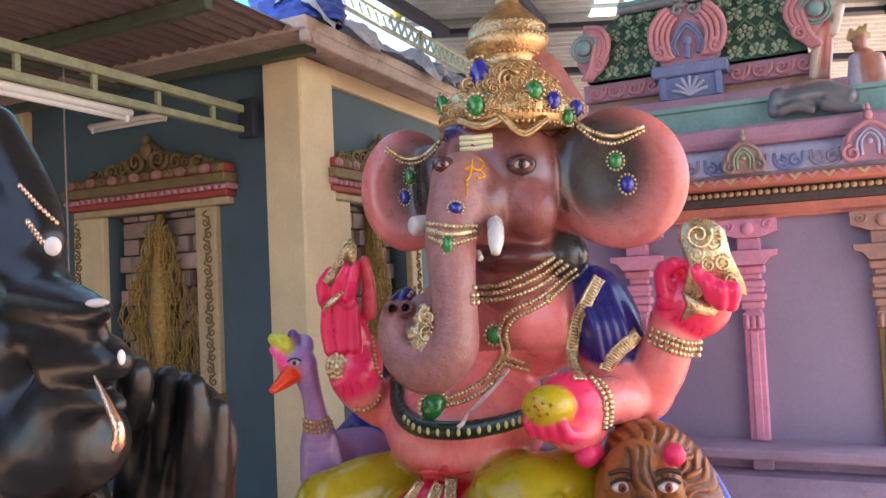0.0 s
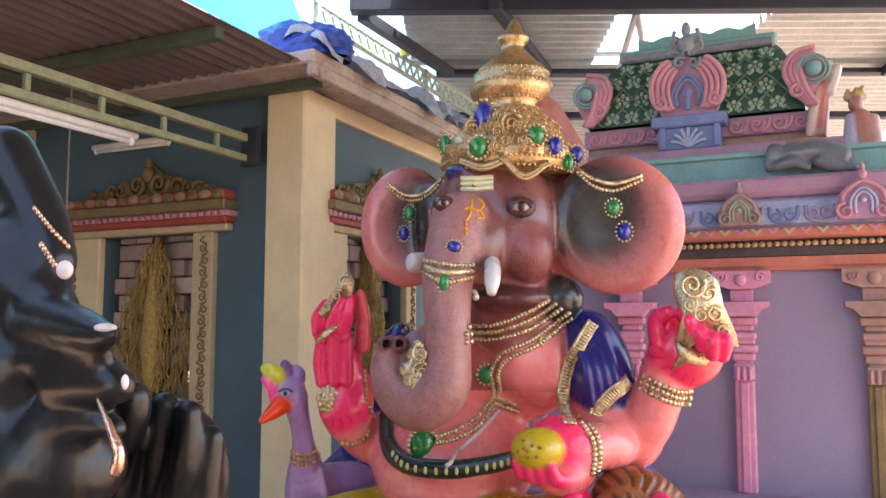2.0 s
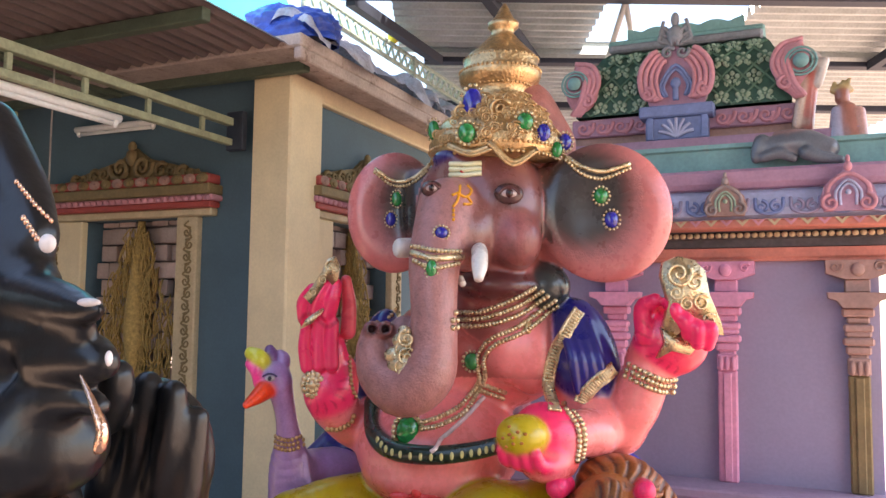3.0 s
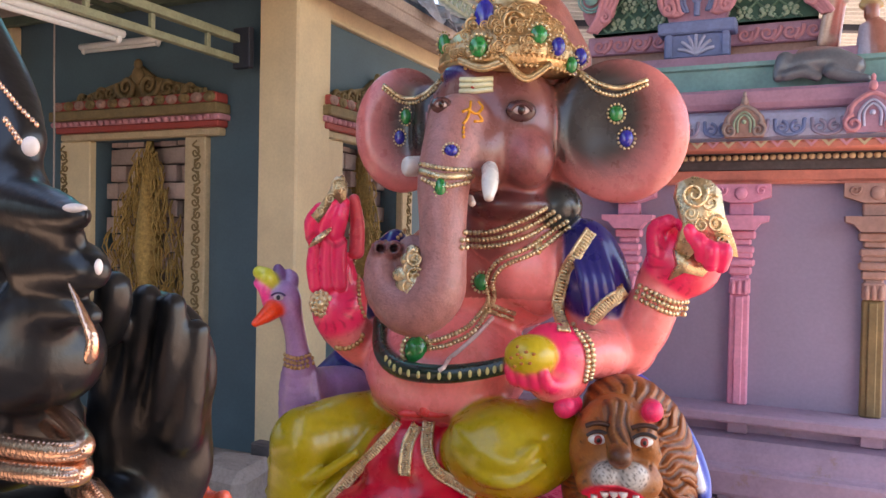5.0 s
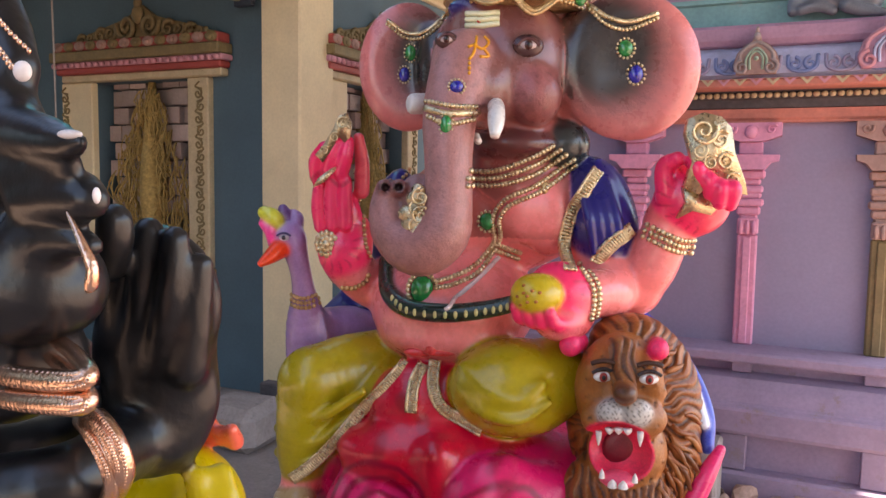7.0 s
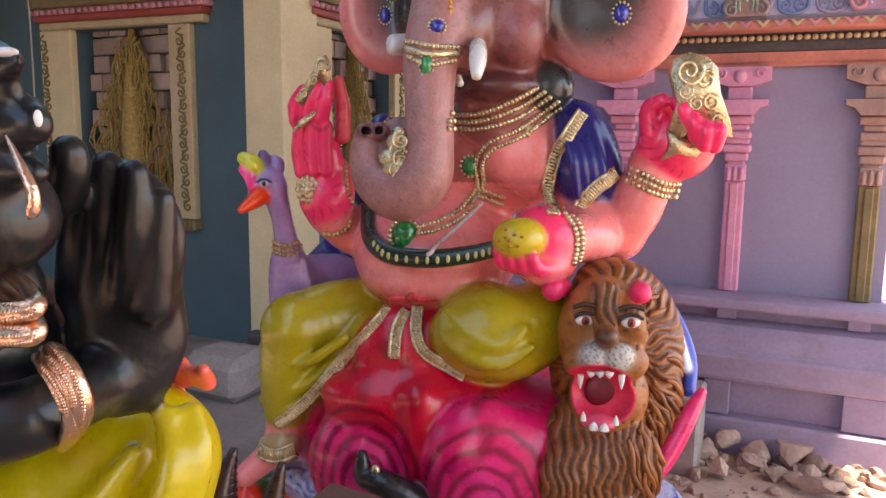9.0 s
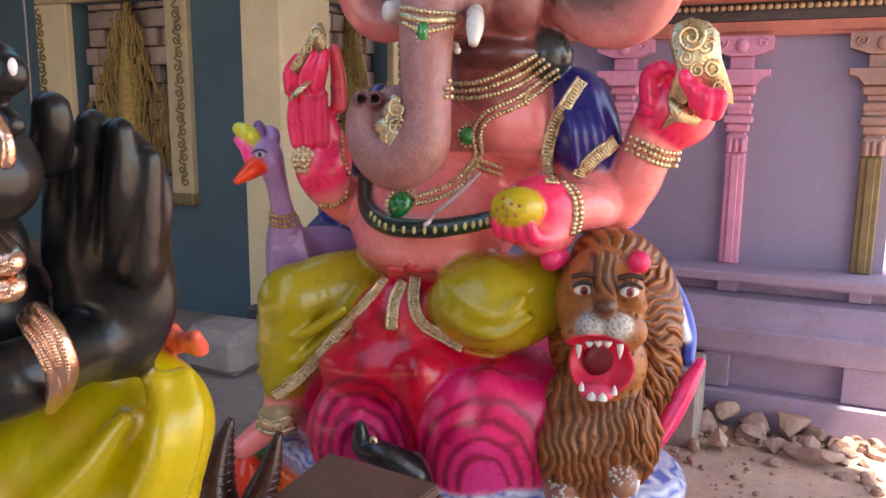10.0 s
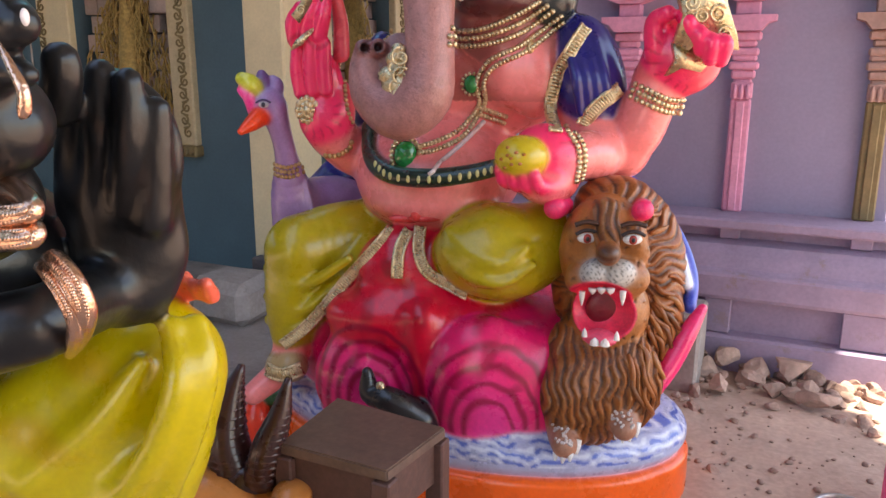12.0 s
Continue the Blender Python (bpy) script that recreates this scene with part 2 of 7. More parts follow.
def blob(bm, c, r, seg=10, rings=6, m=None, mat=0):
    vs, fs = unit_ball(seg, rings)
    r = Vector(r if isinstance(r, tuple) else (r, r, r))
    c = Vector(c)
    if m is not None:
        m3 = m.to_3x3()
        made = [bm.verts.new(m3 @ (v * r) + c) for v in vs]
    else:
        made = [bm.verts.new(v * r + c) for v in vs]
    for f in fs:
        g = bm.faces.new([made[i] for i in f])
        g.material_index, g.smooth = mat, True
    return made


def spline(points, steps=6):
    """Points along a smooth curve through the given ones (any number of coordinates)."""
    p = np.array(points, float)
    if len(p) < 3:
        return [tuple(p[0] + (p[-1] - p[0]) * i / steps) for i in range(steps + 1)]
    q = np.vstack([2 * p[0] - p[1], p, 2 * p[-1] - p[-2]])
    out = []
    for i in range(1, len(q) - 2):
        for s in range(steps):
            t = s / steps
            a, b, c, d = q[i - 1], q[i], q[i + 1], q[i + 2]
            out.append(tuple(0.5 * (2 * b + (c - a) * t + (2 * a - 5 * b + 4 * c - d) * t * t + (3 * b - a - 3 * c + d) * t ** 3)))
    return out + [tuple(p[-1])]


def tube(bm, points, radius, seg=8, mat=0, steps=5, smooth=True):
    """A round rod along a curve; points of 3 or, with their own radius, 4 numbers."""
    pts = spline(points, steps) if steps else [tuple(p) for p in points]
    rings, up = [], None
    for i, p in enumerate(pts):
        a, b = Vector(pts[max(0, i - 1)][:3]), Vector(pts[min(len(pts) - 1, i + 1)][:3])
        d = (b - a).normalized() if (b - a).length > 1e-9 else Vector((0, 0, 1))
        if up is None:
            up = d.orthogonal().normalized()
        up = (up - d * up.dot(d)).normalized()
        side = d.cross(up)
        r = max(p[3], 0.0005) if len(p) > 3 else radius
        rings.append([bm.verts.new(Vector(p[:3]) + (up * math.cos(k * math.tau / seg) + side * math.sin(k * math.tau / seg)) * r) for k in range(seg)])
    fs = []
    for A, B in zip(rings, rings[1:]):
        for k in range(seg):
            fs.append(bm.faces.new((A[k], A[(k + 1) % seg], B[(k + 1) % seg], B[k])))
    fs.append(bm.faces.new(rings[0][::-1]))
    fs.append(bm.faces.new(rings[-1]))
    for f in fs:
        f.material_index, f.smooth = mat, smooth
    return fs


def prism(bm, outline, y0, y1, mat=0, m=None):
    """A plate cut to an outline in x and z, from y0 to y1."""
    a = [bm.verts.new((x, y0, z)) for x, z in outline]
    b = [bm.verts.new((x, y1, z)) for x, z in outline]
    fs = [bm.faces.new(a), bm.faces.new(b[::-1])]
    n = len(a)
    for i in range(n):
        fs.append(bm.faces.new((a[i], b[i], b[(i + 1) % n], a[(i + 1) % n])))
    for f in fs:
        f.material_index = mat
    if m is not None:
        bmesh.ops.transform(bm, matrix=m, verts=a + b)
    bmesh.ops.recalc_face_normals(bm, faces=fs)
    return fs


def profile_run(bm, outline, x0, x1, mat=0):
    """A moulding: an outline in y and z, run along x."""
    a = [bm.verts.new((x0, y, z)) for y, z in outline]
    b = [bm.verts.new((x1, y, z)) for y, z in outline]
    n = len(a)
    fs = [bm.faces.new(a), bm.faces.new(b[::-1])]
    for i in range(n):
        fs.append(bm.faces.new((a[i], b[i], b[(i + 1) % n], a[(i + 1) % n])))
    for f in fs:
        f.material_index = mat
    bmesh.ops.recalc_face_normals(bm, faces=fs)
    return fs


def scroll(bm, c, r, turns=1.4, thick=0.01, hand=1, start=0.0, m=None, steps=26, mat=0):
    """A raised spiral scroll in the plane of x and z."""
    pts = []
    for i in range(steps + 1):
        u = i / steps
        a = start + hand * turns * math.tau * u
        rr = r * (1 - 0.85 * u)
        p = Vector((c[0] + rr * math.cos(a), c[1] - 0.3 * thick * u, c[2] + rr * math.sin(a)))
        if m is not None:
            p = m @ p
        pts.append((*p, thick * (1 - 0.45 * u)))
    return tube(bm, pts, thick, seg=6, steps=0, mat=mat)


def lathe(bm, profile, c, seg=40, mat=0, squash=1.0):
    rings = [[bm.verts.new((c[0] + r * math.cos(k * math.tau / seg), c[1] + squash * r * math.sin(k * math.tau / seg), z)) for k in range(seg)] for r, z in profile]
    for A, B in zip(rings, rings[1:]):
        for k in range(seg):
            f = bm.faces.new((A[k], A[(k + 1) % seg], B[(k + 1) % seg], B[k]))
            f.material_index, f.smooth = mat, True
    bm.faces.new(rings[-1]).material_index = mat
    bm.faces.new(rings[0][::-1]).material_index = mat


# ---- modelled figures: rounded masses melted together, then skinned ----
VIEW_YAW = 24.0


class Sculpt:
    def __init__(self, lo, hi, cell):
        self.lo, self.cell = np.array(lo, float), cell
        n = [int((b - a) / cell) + 2 for a, b in zip(lo, hi)]
        self.n = n
        self.f = np.full(n, 0.08, np.float32)
        self.items = []

    def axes(self, lo, hi):
        i0 = np.maximum(np.floor((lo - self.lo) / self.cell).astype(int), 0)
        i1 = np.minimum(np.ceil((hi - self.lo) / self.cell).astype(int) + 1, self.n)
        return i0, i1

    def put(self, fn, lo, hi, rgb, k, cut=False):
        margin = 0.06
        lo, hi = np.array(lo) - margin, np.array(hi) + margin
        i0, i1 = self.axes(lo, hi)
        if (i1 <= i0).any():
            return
        g = [self.lo[a] + self.cell * np.arange(i0[a], i1[a]) for a in range(3)]
        X, Y, Z = np.meshgrid(*g, indexing="ij")
        d = fn(X, Y, Z).astype(np.float32)
        s = (slice(i0[0], i1[0]), slice(i0[1], i1[1]), slice(i0[2], i1[2]))
        a = self.f[s]
        if cut:
            h = np.clip(0.5 + 0.5 * (-d - a) / max(k, 1e-4), 0, 1)
            self.f[s] = a * (1 - h) - d * h + k * h * (1 - h)
        elif k > 0:
            h = np.clip(0.5 + 0.5 * (a - d) / k, 0, 1)
            self.f[s] = a * (1 - h) + d * h - k * h * (1 - h)
        else:
            self.f[s] = np.minimum(a, d)
        self.items.append((fn, lo, hi, np.array(rgb, float), cut))

    def ell(self, c, r, rgb, k=0.015, yaw=VIEW_YAW, tilt=0.0, lean=0.0, cut=False):
        """An egg-shaped mass: centre, half sizes, and turns in degrees about z, x and y."""
        R = np.array(Euler((radians(tilt), radians(lean), radians(yaw))).to_matrix())
        c, r = np.array(c, float), np.array(r, float)

        def fn(X, Y, Z):
            p = np.stack([X - c[0], Y - c[1], Z - c[2]], -1) @ R
            k0 = np.linalg.norm(p / r, axis=-1)
            k1 = np.linalg.norm(p / (r * r), axis=-1)
            return k0 * (k0 - 1) / np.maximum(k1, 1e-6)
        e = np.sqrt((R ** 2) @ (r ** 2))
        self.put(fn, c - e, c + e, rgb, k, cut)

    def rod(self, points, rgb, k=0.015, steps=4, cut=False):
        """A limb: points of x, y, z and radius, along a smooth curve."""
        pts = np.array(spline(points, steps) if len(points) > 2 else points, float)

        def fn(X, Y, Z):
            best = None
            for p, q in zip(pts, pts[1:]):
                v = q[:3] - p[:3]
                L = max(v @ v, 1e-9)
                t = np.clip(((X - p[0]) * v[0] + (Y - p[1]) * v[1] + (Z - p[2]) * v[2]) / L, 0, 1)
                d = np.sqrt((X - p[0] - t * v[0]) ** 2 + (Y - p[1] - t * v[1]) ** 2 + (Z - p[2] - t * v[2]) ** 2) - (p[3] + t * (q[3] - p[3]))
                best = d if best is None else np.minimum(best, d)
            return best
        R = pts[:, 3:4]
        self.put(fn, (pts[:, :3] - R).min(0), (pts[:, :3] + R).max(0), rgb, k, cut)

    def drum(self, c, rx, ry, z0, z1, rgb, k=0.02, soft=0.03):
        """An oval drum with rounded rims."""
        def fn(X, Y, Z):
            q = np.sqrt(((X - c[0]) / rx) ** 2 + ((Y - c[1]) / ry) ** 2)
            a = (q - 1) * min(rx, ry) + soft
            b = np.abs(Z - (z0 + z1) / 2) - (z1 - z0) / 2 + soft
            return np.minimum(np.maximum(a, b), 0) + np.sqrt(np.maximum(a, 0) ** 2 + np.maximum(b, 0) ** 2) - soft
        self.put(fn, (c[0] - rx, c[1] - ry, z0), (c[0] + rx, c[1] + ry, z1), rgb, k)

    def value(self, p):
        i = np.clip(((np.array(p) - self.lo) / self.cell), 0, np.array(self.n) - 2)
        a = i.astype(int)
        t = i - a
        v = 0.0
        for dx in (0, 1):
            for dy in (0, 1):
                for dz in (0, 1):
                    w = (t[0] if dx else 1 - t[0]) * (t[1] if dy else 1 - t[1]) * (t[2] if dz else 1 - t[2])
                    v += w * self.f[a[0] + dx, a[1] + dy, a[2] + dz]
        return v

    def onto(self, p, back=0.35, way=(-0.41, 0.91, 0.0)):
        """Where a line through p along way first meets the skin."""
        w = np.array(way) / np.linalg.norm(way)
        q = np.array(p[:3], float) - back * w
        for _ in range(160):
            v = self.value(q)
            if v < 0.0015:
                return Vector(q)
            q = q + w * max(0.002, 0.7 * v)
            if (q - np.array(p[:3])) @ w > 0.35:
                break
        return Vector(p[:3])

    def normal(self, p):
        e = self.cell
        g = Vector([self.value(np.array(p) + np.eye(3)[i] * e) - self.value(np.array(p) - np.eye(3)[i] * e) for i in range(3)])
        return g.normalized() if g.length > 1e-9 else Vector((0, -1, 0))

    def skin(self, blur=0.0035, paint=None):
        """Vertices, quads and colours of the skin."""
        f, n = self.f, self.n
        inside = f < 0
        m = [k - 1 for k in n]
        corner = [(dx, dy, dz) for dx in (0, 1) for dy in (0, 1) for dz in (0, 1)]
        cs = lambda A, d: A[d[0]:d[0] + m[0], d[1]:d[1] + m[1], d[2]:d[2] + m[2]]
        count = sum(cs(inside, d).astype(np.int8) for d in corner)
        live = (count > 0) & (count < 8)
        idx = np.full(m, -1, np.int64)
        ids = np.argwhere(live)
        idx[live] = np.arange(len(ids))
        F = {d: cs(f, d)[live].astype(float) for d in corner}
        acc, num = np.zeros((len(ids), 3)), np.zeros(len(ids))
        for a in corner:
            for ax in range(3):
                if a[ax]:
                    continue
                b = tuple(1 if i == ax else a[i] for i in range(3))
                va, vb = F[a], F[b]
                x = (va < 0) != (vb < 0)
                t = np.where(x, va / np.where(x, va - vb, 1), 0)
                p = np.zeros((len(ids), 3)) + a
                p[:, ax] = t
                acc += p * x[:, None]
                num += x
        V = self.lo + self.cell * (ids + acc / num[:, None])
        quads = []
        for ax in range(3):
            u, w = (ax + 1) % 3, (ax + 2) % 3
            s0 = [slice(None)] * 3
            s1 = [slice(None)] * 3
            s0[ax], s1[ax] = slice(0, -1), slice(1, None)
            A, B = inside[tuple(s0)], inside[tuple(s1)]
            e = np.argwhere(A != B)
            e = e[(e[:, u] > 0) & (e[:, w] > 0) & (e[:, u] < m[u]) & (e[:, w] < m[w])]
            flip = A[tuple(e.T)]
            def at(du, dw):
                c = e.copy()
                c[:, u] -= du
                c[:, w] -= dw
                return idx[tuple(c.T)]
            q = np.stack([at(1, 1), at(0, 1), at(0, 0), at(1, 0)], 1)
            q[~flip] = q[~flip][:, ::-1]
            quads.append(q[(q >= 0).all(1)])
        Q = np.vstack(quads)
        col, tot = np.zeros((len(V), 3)), np.zeros(len(V))
        for fn, lo, hi, rgb, cut in self.items:
            s = np.where(((V > lo) & (V < hi)).all(1))[0]
            if not len(s):
                continue
            d = fn(V[s, 0], V[s, 1], V[s, 2])
            w = 80 * np.exp(-(d / 0.003) ** 2) if cut else np.exp(-np.clip(d, -0.008, 0.2) / blur)
            col[s] += w[:, None] * rgb
            tot[s] += w
        C = col / np.maximum(tot, 1e-12)[:, None]
        if paint:
            C = paint(V, C)
        return V, Q, C


def smooth_step(x, a, b):
    t = np.clip((x - a) / (b - a), 0, 1)
    return t * t * (3 - 2 * t)


def figure(name, sculpt, extras, mats, paint=None, blur=0.0035, slot_of=None):
    """One mesh: the painted skin, and the ornaments laid on it (a bmesh with colour layer 'paint')."""
    V, Q, C = sculpt.skin(blur, paint)
    extras.verts.index_update()
    ev = np.array([v.co[:] for v in extras.verts]).reshape(-1, 3)
    lay = extras.verts.layers.float_color["paint"]
    ec = np.array([v[lay][:3] for v in extras.verts]).reshape(-1, 3)
    faces = Q.tolist()
    k = len(V)
    mi = slot_of(C[Q].mean(1)).tolist() if slot_of else [0] * len(faces)
    for f in extras.faces:
        faces.append([v.index + k for v in f.verts])
        mi.append(f.material_index)
    me = bpy.data.meshes.new(name)
    me.from_pydata(np.vstack([V, ev]).tolist(), [], faces)
    at = me.color_attributes.new("paint", "FLOAT_COLOR", "POINT")
    rgba = np.ones((len(V) + len(ev), 4), np.float32)
    rgba[:, :3] = np.vstack([C, ec])
    at.data.foreach_set("color", rgba.ravel())
    for m in mats:
        me.materials.append(m)
    me.polygons.foreach_set("material_index", mi)
    me.polygons.foreach_set("use_smooth", [True] * len(faces))
    me.update()
    extras.free()
    return new(name, me)


def ornaments():
    bm = bmesh.new()
    bm.verts.layers.float_color.new("paint")
    return bm


def tint(bm, before, rgb):
    """Colour for all vertices added since there were so many."""
    lay = bm.verts.layers.float_color["paint"]
    bm.verts.ensure_lookup_table()
    for i in range(before, len(bm.verts)):
        bm.verts[i][lay] = (*rgb, 1)


# ---- ground ----
def ground_height(x, y):
    h = 0.018 * noise.noise((x * 1.3, y * 1.3, 0)) + 0.010 * noise.noise((x * 5, y * 5, 3)) + 0.006 * noise.noise((x * 13, y * 13, 7))
    return h * min(1, max(0, 1.5 - 0.12 * math.hypot(x, y - 3)))


def lines(lo, hi, fine, far):
    inner = np.arange(lo, hi + fine / 2, fine)
    outer = np.array([2, 5, 12, 30, 80, 200, 600.0])
    return np.concatenate([lo - outer[::-1], inner, hi + outer]) if far else inner


gx, gy = lines(-2.6, 1.4, 0.03, True), lines(1.6, 4.2, 0.03, True)
verts = [(x, y, ground_height(x, y)) for y in gy for x in gx]
W = len(gx)
quads = [(j * W + i, j * W + i + 1, (j + 1) * W + i + 1, (j + 1) * W + i) for j in range(len(gy) - 1) for i in range(W - 1)]
me = bpy.data.meshes.new("ground")
me.from_pydata(verts, [], quads)
me.materials.append(DIRT)
me.polygons.foreach_set("use_smooth", [True] * len(quads))
tagged(new("ground", me), "dry reddish-brown dirt yard with crumbs of soil", "ground", "", "structure")

bm = bmesh.new()
box(bm, -8, -1.75, 2.3, 3.96, -0.05, 0.045, 0.012)
setting("pavement", bm, PAVING, "worn grey cement apron in front of the blue building", "pavement")

def in_yard(bm):
    bmesh.ops.transform(bm, matrix=pose(0, 0, 0, 0, 0, VIEW_YAW), verts=bm.verts)
    return bm


# ---- blue building: walls with openings, corner pillar, eave ----
known = set(bpy.data.objects)
WY, SX = 3.95, -2.70      # front wall's face, side wall's face
O1 = (-4.34, -3.51, 0.86, 1.955)   # front opening: x, x, z, z
O2 = (4.43, 5.24, 0.86, 1.955)     # side opening: y, y, z, z
bm = bmesh.new()
for a in ((-9, O1[0], -0.1, 2.821), (O1[1], -2.896, -0.1, 2.821), (O1[0], O1[1], -0.1, O1[2]), (O1[0], O1[1], O1[3], 2.821)):
    box(bm, a[0], a[1], WY, WY + 0.24, a[2], a[3], 0)
setting("wall_front", bm, BLUE_WALL, "slate blue painted plaster wall with a window opening", "wall")
bm = bmesh.new()
for a in ((4.21, O2[0], -0.1, 2.70), (O2[1], 11, -0.1, 2.70), (O2[0], O2[1], -0.1, O2[2]), (O2[0], O2[1], O2[3], 2.70)):
    box(bm, SX - 0.24, SX, a[0], a[1], a[2], a[3], 0)
setting("wall_side", bm, BLUE_WALL, "slate blue painted plaster side wall with a window opening", "wall")
setting("pillar_corner", one_box(-2.895, -2.615, 3.85, 4.205, -0.1, 2.80, 0.012), CREAM, "square cream-painted corner pillar", "pillar")
setting("pillar_far", one_box(-5.31, -5.09, 3.86, 3.949, -0.1, 2.80, 0.01), CREAM, "square cream-painted wall pillar", "pillar")
setting("beam_side", one_box(SX - 0.24, -2.655, 4.206, 11, 2.702, 2.82, 0.008), CREAM, "cream-painted plaster beam under the eave", "beam")
bm = bmesh.new()
box(bm, -9, -2.34, 3.54, 3.98, 2.822, 2.90, 0.01)
box(bm, -3.0, -2.34, 3.982, 11, 2.822, 2.90, 0.01)
box(bm, -2.39, -2.335, 3.54, 11, 2.75, 2.820, 0.008)
setting("eave_slab", bm, EAVE, "rain-stained projecting concrete eave", "eave")
bm = bmesh.new()
wx, wz = (-6.492, 7.200, 0.652)[0], (-6.492, 7.200, 0.652)[2]
box(bm, -9, wx - 0.11, 7.2, 7.24, 0, 2.8, 0)
box(bm, wx + 0.11, -2.6, 7.2, 7.24, 0, 2.8, 0)
box(bm, wx - 0.11, wx + 0.11, 7.2, 7.24, 0, wz - 0.14, 0)
box(bm, wx - 0.11, wx + 0.11, 7.2, 7.24, wz + 0.13, 2.8, 0)
for q in (-0.04, 0.035):
    box(bm, wx + q - 0.008, wx + q + 0.008, 7.212, 7.226, wz - 0.14, wz + 0.13, 0)
box(bm, wx - 0.11, wx + 0.11, 7.212, 7.226, wz - 0.01, wz + 0.005, 0)
box(bm, -9, -8.8, 4.2, 7.2, 0, 2.8, 0)
setting("wall_inner", bm, DARK_ROOM, "dim plastered inner walls of the building", "wall")
setting("floor_inner", one_box(-9, SX - 0.24, WY + 0.24, 7.2, -0.05, 0.06, 0), PAVING, "grey cement floor inside the building", "floor")
# three unseen walls, added only to hold back daylight from left and behind
setting("shade_wall_west", one_box(-8.8, -8.56, -4, 3.949, 0, 2.8, 0), BLUE_WALL, "unseen blue plaster wall added to darken the covered porch", "wall")
setting("shade_wall_south", one_box(-8.8, -1.9, -3.3, -3.1, 0, 2.82, 0), DARK_ROOM, "unseen plain plaster wall added to darken the porch", "wall")
setting("shade_wall_behind", in_yard(one_box(-0.9, 4.7, -5.25, -5.05, -0.05, 3.3, 0)), DARK_ROOM, "unseen plain plaster wall added to block light from behind", "wall")
setting("ceiling", one_box(-9, -3.002, 3.982, 11, 2.823, 2.92, 0), EAVE, "flat concrete roof slab of the building", "ceiling")


# a missing block in the screen, sideways from the window's middle and up
HOLE = ((-3.697, 4.100, 1.018)[0] - (O1[0] + O1[1]) / 2, (-3.697, 4.100, 1.018)[2])


def carved_window(name, width, centre_label):
    """A window in a moulded surround, built round x = 0 with its wall's face at y = 0; z is true."""
    w = width / 2
    z0, z1 = 0.86, 1.955
    win = new(name)
    tagged(win, centre_label, "window", "", "structure")
    for s in (-1, 1):
        bm = bmesh.new()
        x0, x1 = (-w - 0.30, -w - 0.001) if s < 0 else (w + 0.001, w + 0.17)
        if s < 0:
            x0 = -w - 0.29
        box(bm, x0, x1, -0.05, 0.10, z0 - 0.10, z1 + 0.001, 0.008)
        jamb = part("window_frame", bm, CREAM_TRIM if s > 0 else CREAM, win, "cream jamb with worn gold scrollwork")
        bm = bmesh.new()
        zc = z0 - 0.02
        i = 0
        while zc < z1 - 0.05:
            cx = x1 - 0.065 if s > 0 else x0 + 0.045
            scroll(bm, (cx + 0.012 * (-1) ** i, -0.052, zc), 0.034, 1.3, 0.008, (-1) ** i, 1.5)
            tube(bm, [(cx - 0.02 * (-1) ** i, -0.052, zc + 0.03), (cx + 0.03 * (-1) ** i, -0.056, zc + 0.045), (cx, -0.052, zc + 0.075)], 0.006, 6)
            zc += 0.078
            i += 1
        part("scrollwork", bm, OCHRE, jamb, smooth=True)
        bm = bmesh.new()
        box(bm, x0 - 0.012, x1 + 0.012, -0.07, 0.05, z0 - 0.17, z0 - 0.101, 0.01)
        for k in range(4):
            blob(bm, (x0 + (k + 0.5) * (x1 - x0) / 4, -0.07, z0 - 0.135), (0.016, 0.014, 0.028), 8, 5)
        part("jamb_foot", bm, OCHRE, jamb)
    e0, e1 = -w - 0.30, w + 0.33
    for nm, a, b, y, mat in (("lintel", 1.957, 2.005, -0.07, CREAM_TRIM), ("red_band", 2.006, 2.047, -0.10, RED_TRIM), ("ochre_band", 2.085, 2.15, -0.14, OCHRE)):
        part(nm, one_box(e0 + 0.07 + y * 0.5, e1 - 0.07 - y * 0.5, y, 0, a, b, 0.008), mat, win)
    bm = bmesh.new()
    box(bm, e0, e1, -0.11, 0, 2.048, 2.084, 0.006)
    n = 26
    for k in range(n):
        blob(bm, (e0 + (k + 0.5) * (e1 - e0) / n, -0.115, 2.062), (0.022, 0.02, 0.02), 8, 5)
    part("bead_row", bm, PINK, win, "row of pink plaster beads")
    bm = bmesh.new()
    box(bm, e0 + 0.02, e1 - 0.02, -0.12, 0, 2.151, 2.215, 0.01)
    part("petal_bed", bm, RED_TRIM, win)
    n = 14
    for k in range(n):
        bm = bmesh.new()
        x = e0 + 0.02 + (k + 0.5) * (e1 - e0 - 0.04) / n
        blob(bm, (x, -0.12, 2.185), (0.050, 0.013, 0.032), 10, 6)
        blob(bm, (x, -0.131, 2.178), (0.026, 0.008, 0.018), 8, 5)
        part("petal", bm, OCHRE if k % 2 else BROWN_TRIM, win)
    bm = bmesh.new()
    mid = (e0 + e1) / 2
    for s in (-1, 1):
        scroll(bm, (mid + s * 0.10, -0.05, 2.30), 0.085, 1.6, 0.020, -s, 0.3 if s > 0 else math.pi - 0.3)
        for k, r in enumerate((0.055, 0.05, 0.045, 0.04)):
            scroll(bm, (mid + s * (0.25 + 0.09 * k), -0.045, 2.27 - 0.012 * k), r, 1.3, 0.015, s * (-1) ** k, 0.6)
        tube(bm, [(mid + s * 0.05, -0.03, 2.23), (mid + s * 0.3, -0.03, 2.25), (mid + s * 0.62, -0.03, 2.22)], 0.018, 8)
